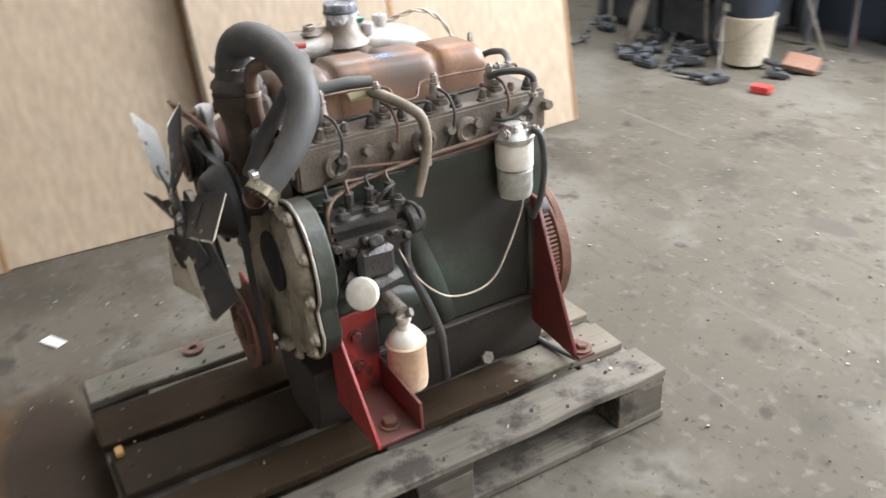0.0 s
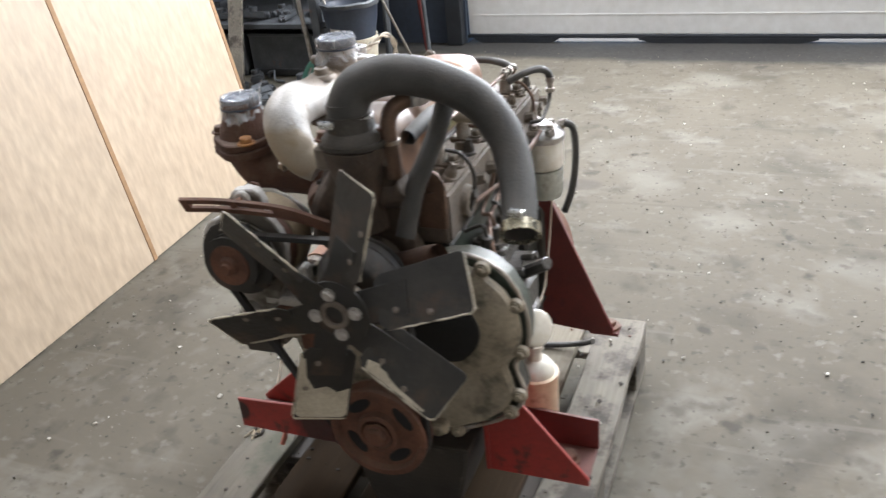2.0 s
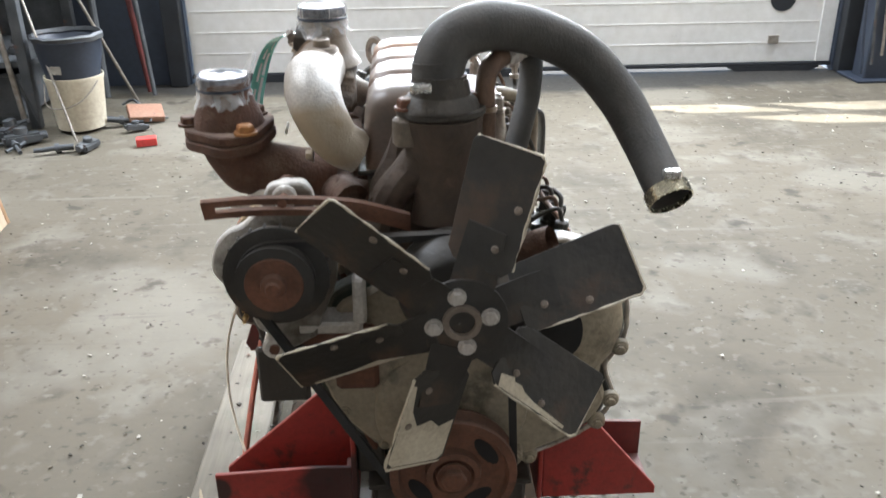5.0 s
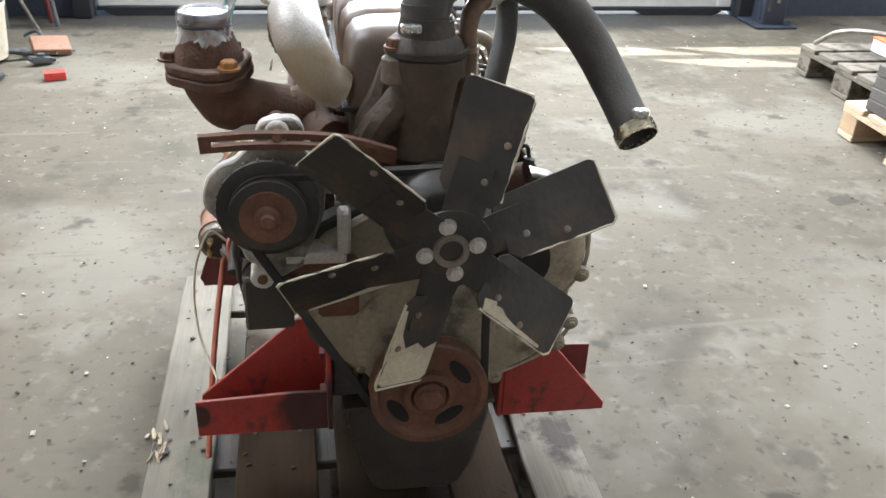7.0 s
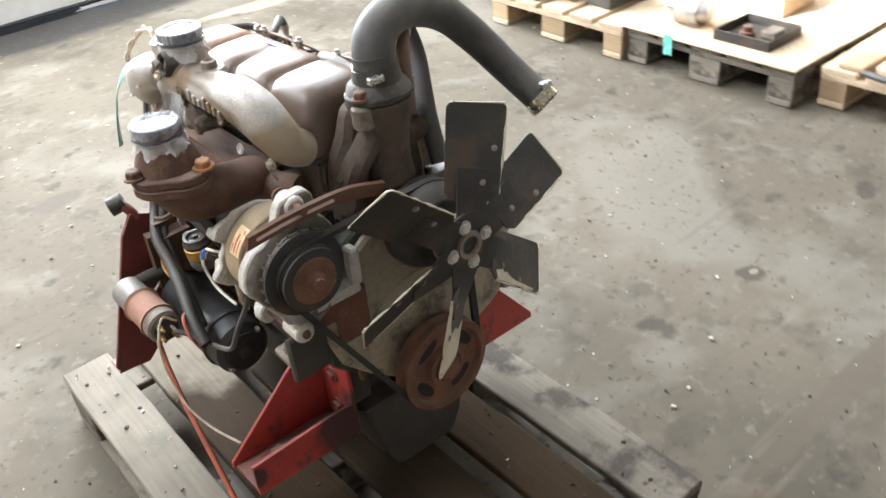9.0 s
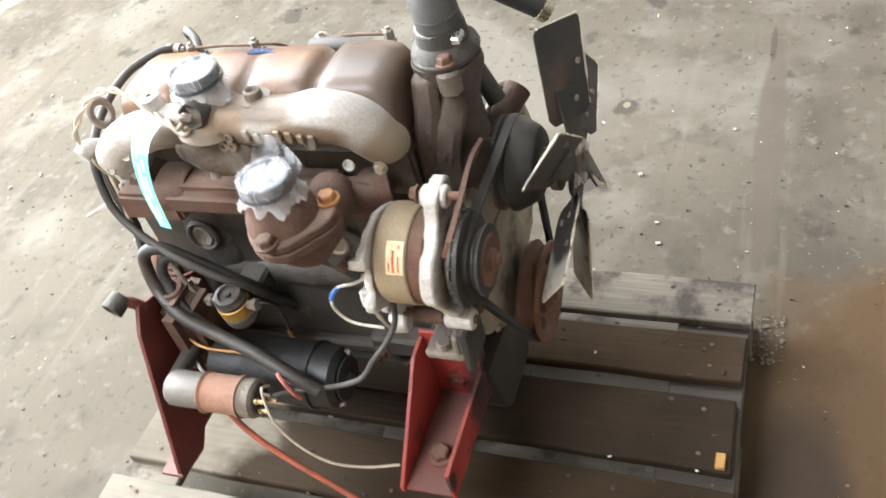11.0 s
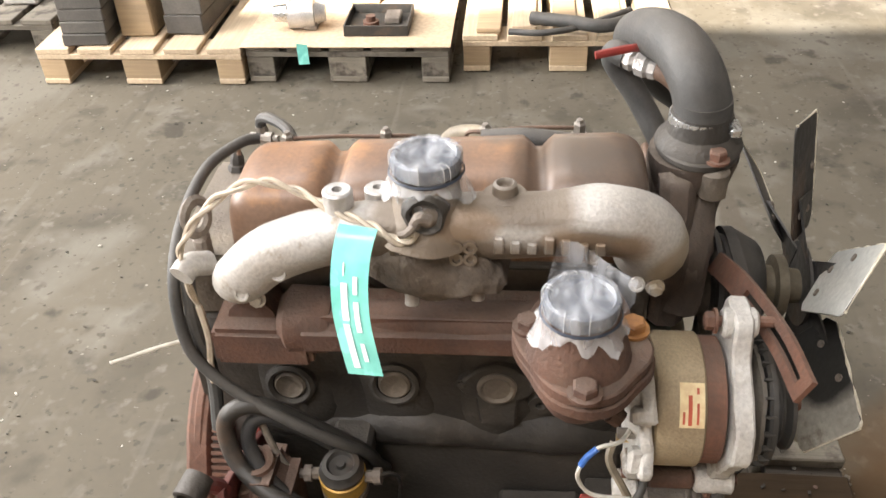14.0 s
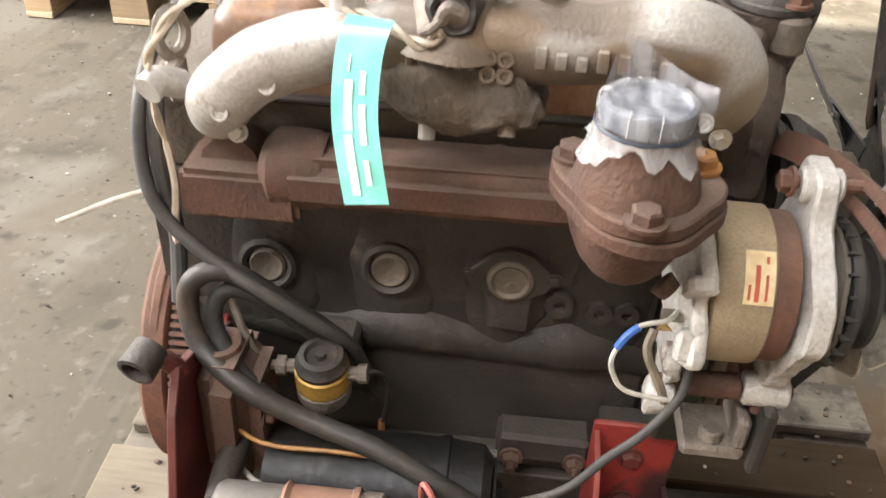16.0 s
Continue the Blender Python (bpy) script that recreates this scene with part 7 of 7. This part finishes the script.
epart("drain_hose", tube([(0.150, -0.505, 0.60), (0.152, -0.505, 0.54), (0.156, -0.47, 0.44), (0.160, -0.447, 0.36), (0.155, -0.44, 0.29), (0.14, -0.43, 0.22)], 0.010, 10), RUBBER)
epart("loose_hose", tube([(-0.12, -0.118, 0.158), (-0.05, -0.116, 0.154), (0.05, -0.112, 0.153), (0.13, -0.100, 0.154), (0.19, -0.098, 0.166), (0.222, -0.118, 0.190)], 0.007, 10), RUBBER)

# ---- round about ----
BX, BY = -1.632, 2.425


def bucket():
    e = thing("bucket", (BX, BY, 0), "dirty white plastic bucket on the floor among scrap", "bucket")
    c = (BX, BY, 0.012)
    part("wall", lathe([(0, 0.104), (0.004, 0.112), (0.230, 0.132), (0.240, 0.137), (0.256, 0.137), (0.256, 0.131), (0.23, 0.128), (0.012, 0.108)], c, (0, 0, 1), 36, False), BUCKET, e)
    part("base", lathe([(0.002, 0.110), (0.010, 0.110)], c, (0, 0, 1), 36), BUCKET, e)
    part("handle", tube([(BX - 0.12, BY - 0.07, 0.235), (BX - 0.10, BY - 0.135, 0.155), (BX - 0.03, BY - 0.146, 0.135), (BX + 0.05, BY - 0.138, 0.160), (BX + 0.10, BY - 0.10, 0.205), (BX + 0.125, BY - 0.05, 0.245)], 0.003, 6), ZINC, e)


bucket()


def dark_bin():
    e = thing("bin", (BX, BY, 0.03), "dark blue plastic bin with pale sticker, standing in the bucket", "bin")
    c = (BX, BY, 0.026)
    part("wall", lathe([(0, 0.085), (0.004, 0.092), (0.215, 0.118), (0.34, 0.145), (0.40, 0.152), (0.412, 0.160), (0.420, 0.158), (0.41, 0.148), (0.21, 0.112), (0.012, 0.088)], c, (0, 0, 1), 36, False), BIN, e)
    part("base", lathe([(0.001, 0.088), (0.010, 0.088)], c, (0, 0, 1), 30), BIN, e)
    part("sticker", box((-0.026, -0.1475, 0.297), (0.026, -0.1455, 0.335), 0.0005, Matrix.Translation((BX, BY, 0)) @ Matrix.Rotation(radians(-10), 4, "Z")), PAPER, e)
    part("rim_bag", roughen(lathe([(0, 0.158), (0.02, 0.164), (0.028, 0.152), (0.01, 0.146)], (BX, BY, 0.438), (0, 0, 1), 30, False), 0.008, 20), SCRAP, e)


dark_bin()


def scrap_piece(seed, at, size, kind):
    """One piece from the scrap heap: a shaft, a bracketed casting or a bent bar."""
    rng = random.Random(seed)
    e = bmesh.new()
    m = Matrix.Translation(at) @ Euler((rng.uniform(-0.25, 0.25), rng.uniform(-0.2, 0.2), rng.uniform(0, 6.3))).to_matrix().to_4x4()
    if kind == "casting":
        add(e, box((-size, -size * 0.5, 0), (size, size * 0.5, size * 0.55), size * 0.12, None, 2))
        add(e, rod((0, 0, size * 0.3), (0, 0, size * 0.9), size * 0.35, 16, size * 0.05))
        add(e, rod((size * 0.4, 0, size * 0.3), (size * 1.3, 0, size * 0.3), size * 0.25, 12, size * 0.05))
    elif kind == "shaft":
        add(e, lathe([(0, size * 0.2), (size * 0.8, size * 0.2), (size * 0.8, size * 0.32), (size * 1.1, size * 0.32), (size * 1.1, size * 0.16), (size * 2.4, size * 0.16)], (-size, 0, size * 0.33), (1, 0, 0), 14))
    else:
        add(e, tube([(-size, 0, 0.02), (-size * 0.3, size * 0.3, 0.05), (size * 0.4, 0, 0.03), (size, size * 0.4, 0.02)], size * 0.1, 8))
    bmesh.ops.transform(e, matrix=m, verts=e.verts)
    low = min(v.co.z for v in e.verts)
    bmesh.ops.translate(e, verts=e.verts, vec=(0, 0, at[2] - low))
    return single("scrap_" + kind, roughen(e, 0.004, 20), SCRAP, {"casting": "dark greasy scrap casting on the floor", "shaft": "dark stepped scrap shaft on the floor", "bar": "bent dark scrap bar on the floor"}[kind], "scrap", "scrap heap by the wall")


rng = random.Random(12)
for k in range(46):
    kind = ("casting", "shaft", "bar")[k % 3]
    x = rng.uniform(-2.75, -1.42)
    y = rng.uniform(2.05, 3.0) if x < -1.8 else rng.uniform(2.22, 2.75)
    if (x - BX) ** 2 + (y - BY) ** 2 < 0.05:
        continue
    scrap_piece(k, (x, y, 0.001), rng.uniform(0.04, 0.09), kind)
for k, (x, y, s, kd) in enumerate(((-1.50, 2.08, 0.06, "casting"), (-1.62, 2.03, 0.07, "shaft"), (-1.95, 2.02, 0.07, "casting"), (-1.36, 2.35, 0.05, "casting"), (-1.45, 2.45, 0.07, "shaft"), (-1.28, 2.5, 0.05, "bar"))):
    scrap_piece(80 + k, (x, y, 0.001), s, kd)


def parts_rack():
    """A steel rack against the wall, stacked with dark machine parts."""
    e = thing("parts_rack", (-2.35, 2.75, 0), "dark steel rack crammed with greasy machine parts", "rack")
    for x in (-2.85, -1.86):
        for y in (2.45, 3.12):
            part("upright", box((x - 0.025, y - 0.025, 0), (x + 0.025, y + 0.025, 2.2), 0.003), SCRAP, e)
    for z in (0.30, 0.78, 1.3, 1.85):
        part("shelf", box((-2.88, 2.43, z), (-1.83, 3.14, z + 0.03), 0.003), SCRAP, e)
    # added sheet that keeps the space behind the shelves dark
    part("dark_backing", box((-2.87, 3.125, 0.02), (-1.84, 3.130, 2.2)), SCRAP, e)
    part("brace", tube([(-1.84, 2.425, 0.02), (-1.95, 2.42, 0.4), (-2.05, 2.42, 0.75)], 0.008, 8), SCRAP, e)


parts_rack()


def filler_crate(x0, x1):
    """A low dark steel crate with a rim and skids, added to keep the space under the rack dark."""
    e = thing("filler_crate", ((x0 + x1) / 2, 2.78, 0), "added dark steel crate that fills the dark space under the rack", "crate")
    for y in (2.52, 3.02):
        part("skid", box((x0 + 0.02, y, 0.001), (x1 - 0.02, y + 0.05, 0.04), 0.003), SCRAP, e)
    part("bottom", box((x0, 2.50, 0.041), (x1, 3.09, 0.05)), SCRAP, e)
    for a, b in (((x0, 2.50, 0.05), (x1, 2.508, 0.25)), ((x0, 3.082, 0.05), (x1, 3.09, 0.25)), ((x0, 2.509, 0.05), (x0 + 0.008, 3.081, 0.25)), ((x1 - 0.008, 2.509, 0.05), (x1, 3.081, 0.25))):
        part("side", roughen(box(a, b, 0.001), 0.002, 9), SCRAP, e)
    part("rim", tube([(x0, 2.497, 0.25), ((x0 + x1) / 2, 2.496, 0.25), (x1, 2.497, 0.25)], 0.009, 8), SCRAP, e)


filler_crate(-2.82, -2.40)
filler_crate(-2.36, -1.93)
single("grey_board", box((-0.042, -0.012, 0), (0.042, 0.012, 0.62), 0.003, Matrix.Translation((-2.30, 2.20, 0.002)) @ Euler((radians(-22), 0, radians(8))).to_matrix().to_4x4()), PALLET, "weathered grey board leaning before the rack", "board")
for k in range(16):
    z = (0.331, 0.811)[k % 2]
    x = -2.78 + 0.058 * k
    scrap_piece(200 + k, (x, 2.52 + 0.07 * (k % 4), z), 0.055 + 0.01 * (k % 3), ("casting", "shaft")[k % 2])


def leaning(name, a, b, r, material, label, cat):
    single(name, rod(a, b, r, 10), material, label, cat)


leaning("leaning_pipe", (-1.585, 2.18, 0.006), (-1.95, 2.59, 1.03), 0.006, ZINC, "thin pale pipe leaning on the rack", "pipe")
leaning("leaning_pipe", (-1.892, 2.40, 0.013), (-2.02, 2.43, 1.35), 0.013, ZINC, "grey pipe leaning on the rack", "pipe")
leaning("leaning_pipe", (-1.47, 2.84, 0.008), (-1.70, 2.66, 0.75), 0.008, ZINC, "thin grey pipe leaning behind the bin", "pipe")
leaning("leaning_bar", (-1.42, 2.98, 0.013), (-1.56, 3.22, 1.10), 0.013, SCRAP, "dark iron bar leaning at the wall", "bar")
leaning("leaning_bar", (-1.46, 3.05, 0.016), (-1.66, 3.24, 1.5), 0.016, RED_DULL, "dull red iron bar leaning at the wall", "bar")
leaning("leaning_bar", (-1.66, 2.92, 0.022), (-1.76, 3.24, 1.7), 0.022, SCRAP, "dark iron bar leaning at the wall", "bar")
m = Matrix.Translation((-1.36, 2.535, 0.006)) @ Euler((radians(24), radians(6), radians(24))).to_matrix().to_4x4()
single("clay_brick", box((-0.085, -0.055, 0.022), (0.085, 0.055, 0.057), 0.004, m), CLAY, "reddish clay brick leaning on scrap", "brick")
single("small_red_box", box((-0.045, -0.028, 0.0), (0.045, 0.028, 0.035), 0.002, Matrix.Translation((-1.247, 2.125, 0.0)) @ Matrix.Rotation(radians(15), 4, "Z")), REDBOX, "small bright red box on the floor", "box")
single("paper_slip", box((-0.04, -0.018, 0), (0.04, 0.018, 0.003), 0.0005, Matrix.Translation((-0.965, -1.185, 0.0)) @ Matrix.Rotation(radians(30), 4, "Z")), INK_W, "white paper slip on the floor", "paper")

# hanging leads and a dark post at the door's other side
def dark_post():
    e = thing("steel_post", (2.62, 3.05, 0), "dark steel post with hanging leads beside the door", "post")
    part("post", box((2.56, 3.0, 0), (2.70, 3.14, 3.2), 0.006), BIN, e)
    part("base_plate", box((2.50, 2.94, 0), (2.76, 3.20, 0.012), 0.002), BIN, e)
    for k in range(5):
        x = 2.50 + 0.05 * k
        part("lead", tube([(x + 0.03, 2.985, 2.4), (x, 2.97, 1.3), (x - 0.03 + 0.012 * k, 2.965, 0.6), (x + 0.02, 2.96, 0.05 + 0.05 * k)], 0.008, 8), (BIN, SCRAP, ZINC)[k % 3], e)


dark_post()

# ---- the row of pallets beyond ----
def far_pallet(y0, y1, x0, depth, pale, label):
    """A block pallet seen end-on: three blocks, cross board, deck boards running away."""
    e = thing("pallet", (x0 + depth / 2, (y0 + y1) / 2, 0), label, "pallet", "row of pallets along the hall")
    w = y1 - y0
    wd = PALLET_NEW if pale else PALLET
    n = 5
    for k in range(n):
        a = y0 + k * (w - 0.13) / (n - 1)
        part("deck_board", board((x0, a, 0.122), (x0 + depth, a + 0.13, 0.144), k + y0 * 7, 0.002), wd, e)
    for i, x in enumerate((x0 + 0.001, x0 + depth / 2 - 0.07, x0 + depth - 0.142)):
        part("cross_board", board((x, y0 + 0.001, 0.1003), (x + 0.14, y1 - 0.001, 0.1217), i + 40 + y0, 0.001), wd, e)
        for b in (y0 + 0.002, (y0 + y1) / 2 - 0.07, y1 - 0.102):
            part("block", board((x + 0.002, b, 0.0225), (x + 0.138, b + (0.14 if b not in (y0 + 0.002, y1 - 0.102) else 0.10), 0.1), b * 9 + i, 0.0015), BLOCKW if pale else PALLET, e)
    for b in (y0 + 0.002, (y0 + y1) / 2 - 0.07, y1 - 0.102):
        part("bottom_board", board((x0, b, 0.0008), (x0 + depth, b + (0.14 if b not in (y0 + 0.002, y1 - 0.102) else 0.10), 0.0222), b * 5, 0.0006), wd, e)
    return e


far_pallet(0.480, 1.268, 2.025, 1.2, True, "pale wooden pallet loaded with dark blocks and an engine")
far_pallet(-0.285, 0.472, 2.050, 1.2, False, "greenish-grey wooden pallet covered with a cardboard sheet")
far_pallet(-1.115, -0.328, 2.145, 1.2, True, "reddish-brown wooden pallet with loose boards and hoses")
far_pallet(1.33, 2.12, 2.30, 1.2, False, "grey wooden pallet holding metal odds and ends")
bm = box((2.030, -0.292, 0.146), (3.22, 0.484, 0.151), 0.001)
for v in bm.verts:
    v.co.z += 0.004 * noise.noise(v.co * 3)
single("cardboard_sheet", bm, CARD, "flat brown cardboard sheet laid over a pallet", "cardboard")



def brick_stack(x, y, n, w, l, h, turn, label):
    for k in range(n):
        m = Matrix.Translation((x + 0.004 * math.sin(7 * k), y + 0.005 * math.cos(5 * k), 0.1465 + k * (h + 0.001))) @ Matrix.Rotation(radians(turn + 3 * math.sin(3 * k)), 4, "Z")
        single("wooden_block", roughen(box((-l / 2, -w / 2, 0), (l / 2, w / 2, h), 0.004, m), 0.0015, 30), BLOCKS, label, "block", "stacked dark blocks")


brick_stack(2.195, 1.075, 4, 0.17, 0.30, 0.046, 3, "dark grey timber block in a stack on the pallet")
brick_stack(2.41, 0.706, 2, 0.15, 0.52, 0.074, -3, "long dark grey timber block under an engine")
single("wooden_offcut", roughen(box((2.13, 0.835, 0.1465), (2.30, 0.965, 0.325), 0.006), 0.004, 14), BLOCKW, "brown wooden offcut standing between stacked blocks", "wood")
m = Matrix.Translation((2.35, 1.12, 0.3365)) @ Euler((0, 0, radians(-12))).to_matrix().to_4x4()
bm = box((-0.15, -0.15, 0), (0.15, 0.15, 0.004), 0.001, m)
single("steel_plate", roughen(bm, 0.003, 9), ALU_DARK, "bent grey steel plate lying on the stacked blocks", "plate")


def spare_pulley():
    e = thing("spare_pulley", (2.265, 1.215, 0.343), "small black belt pulley standing on a steel plate", "pulley")
    part("rim", lathe([(0, 0.020), (0.002, 0.040), (0.010, 0.042), (0.016, 0.034), (0.022, 0.042), (0.030, 0.040), (0.032, 0.020)], (2.28, 1.22, 0.386), (-1, -0.5, 0), 26), BLACK, e)
    part("hub", lathe([(0, 0.016), (0.010, 0.014), (0.012, 0.006)], (2.2512, 1.2056, 0.386), (-1, -0.5, 0), 16), ALU_DARK, e)


spare_pulley()


def spare_engine():
    e = thing("spare_engine", (2.75, 0.82, 0.296), "second engine block with bright pulley, resting on timber blocks", "engine")
    part("block", roughen(box((2.50, 0.62, 0.335), (3.15, 1.02, 0.66), 0.02), 0.008, 10), GREASE, e)
    part("sump", roughen(box((2.56, 0.66, 0.300), (3.10, 0.98, 0.334), 0.01), 0.004, 14), GREASE, e)
    part("timing_plate", roughen(box((2.40, 0.66, 0.35), (2.498, 1.00, 0.60), 0.015), 0.005, 14), GREASE, e)
    part("pulley", lathe([(0, 0.03), (0.002, 0.074), (0.010, 0.074), (0.014, 0.062), (0.026, 0.058), (0.028, 0.03)], (2.392, 0.91, 0.515), (-1, -0.35, 0), 30), ALU_CLEAN, e, "bright pulley")
    part("pulley_hub", lathe([(0, 0.034), (0.006, 0.032), (0.007, 0.016), (0.014, 0.012)], (2.364, 0.900, 0.515), (-1, -0.35, 0), 24), RUST_BAR, e)
    part("guard_ring", tube([(2.39, 0.80, 0.47), (2.375, 0.84, 0.425), (2.37, 0.90, 0.41), (2.372, 0.96, 0.425)], 0.011, 10), ALU_DARK, e)
    part("inlet_pipe", tube([(2.45, 1.00, 0.52), (2.42, 1.06, 0.50), (2.43, 1.12, 0.47), (2.48, 1.16, 0.46)], 0.026, 14), ALU_DARK, e)
    part("cover", roughen(box((2.55, 0.70, 0.661), (3.1, 0.94, 0.72), 0.02), 0.004, 12), BLACK, e)


spare_engine()


def alternator_body(x, y):
    e = thing("loose_starter", (x, y, 0.152), "silver starter or pump body lying on the cardboard", "machine part")
    part("body", roughen(lathe([(0, 0.04), (0.004, 0.055), (0.10, 0.055), (0.104, 0.045), (0.14, 0.03)], (x, y, 0.207), (0.1, -1, 0), 26), 0.002, 20), ALU_CLEAN, e)
    part("bracket", box((x - 0.03, y - 0.11, 0.1525), (x + 0.05, y - 0.06, 0.19), 0.005), ALU_DARK, e)
    part("nose", lathe([(0, 0.035), (0.05, 0.03)], (x, y + 0.003, 0.21), (-0.1, 1, 0), 20), STEEL, e)


alternator_body(2.20, 0.33)
bm = plate([(0.228, 0.16), (0.228, 0.085), (0.268, 0.083), (0.268, 0.165)], 0.0012, yz(2.024))
single("hanging_tag", bm, GREENTAG, "mint green tag hanging over the cardboard's edge", "tag")


def tray():
    e = thing("metal_tray", (2.23, 0.02, 0.152), "open black metal tray with small parts on the cardboard", "tray")
    x0, x1, y0, y1 = 2.12, 2.34, -0.13, 0.11
    part("bottom", box((x0, y0, 0.1522), (x1, y1, 0.156)), BLACK, e)
    for a, b in (((x0, y0, 0.156), (x0 + 0.006, y1, 0.192)), ((x1 - 0.006, y0, 0.156), (x1, y1, 0.192)), ((x0 + 0.006, y0, 0.156), (x1 - 0.006, y0 + 0.006, 0.192)), ((x0 + 0.006, y1 - 0.006, 0.156), (x1 - 0.006, y1, 0.192))):
        part("wall", box(a, b, 0.001), BLACK, e)
    part("fitting", lathe([(0, 0.03), (0.02, 0.03), (0.02, 0.018), (0.04, 0.018)], (2.21, 0.02, 0.1562), (0, 0, 1), 18), RUST_BAR, e)
    part("fitting", box((2.22, -0.09, 0.1562), (2.30, -0.03, 0.185), 0.005), ALU_DARK, e)


tray()
single("cardboard_box", roughen(box((2.44, 0.02, 0.1525), (2.68, 0.26, 0.30), 0.004), 0.002, 10), CARD, "brown cardboard box on the sheet", "box")
for k, y in enumerate((-0.47, -0.60, -0.75, -0.92)):
    single("loose_board", board((2.16 + 0.02 * k, y, 0.1465), (2.79, y + 0.09, 0.165), 60 + k, 0.002), PALLET_NEW if k % 2 else BLOCKW, "loose pale board lying on the pallet", "board", "loose boards on the pallet")
single("loose_hose", tube([(2.10, -0.50, 0.178), (2.08, -0.62, 0.182), (2.13, -0.74, 0.18), (2.22, -0.86, 0.18), (2.3, -0.95, 0.18)], 0.012, 10), RUBBER, "black loose hose lying on boards", "hose")
single("loose_hose", tube([(2.20, -0.58, 0.19), (2.15, -0.72, 0.195), (2.12, -0.84, 0.19), (2.2, -0.97, 0.19)], 0.024, 12), RUBBER, "thick black loose hose lying on boards", "hose")
single("loose_bracket", box((2.45, 1.45, 0.1465), (2.9, 1.6, 0.20), 0.01), ALU_CLEAN, "pale aluminium bracket on the far pallet", "bracket")
carton = thing("carton", (2.67, 1.90, 0.1465), "white carton with an orange top on the pallet", "box")
part("body", box((2.585, 1.825, 0.1465), (2.755, 1.975, 0.205), 0.003), INK_W, carton)
part("lid", box((2.583, 1.823, 0.2052), (2.757, 1.977, 0.216), 0.002), mat("orange_card", (0.62, 0.16, 0.05), 0.5, scale=9, fine=60, bump=0.05), carton, "orange printed lid")
single("bent_tubing", tube([(2.33, 2.05, 0.165), (2.36, 1.9, 0.26), (2.5, 1.75, 0.28), (2.7, 1.72, 0.22), (2.8, 1.9, 0.165)], 0.012, 8), ZINC, "bent grey steel tubing on the far pallet", "tubing")
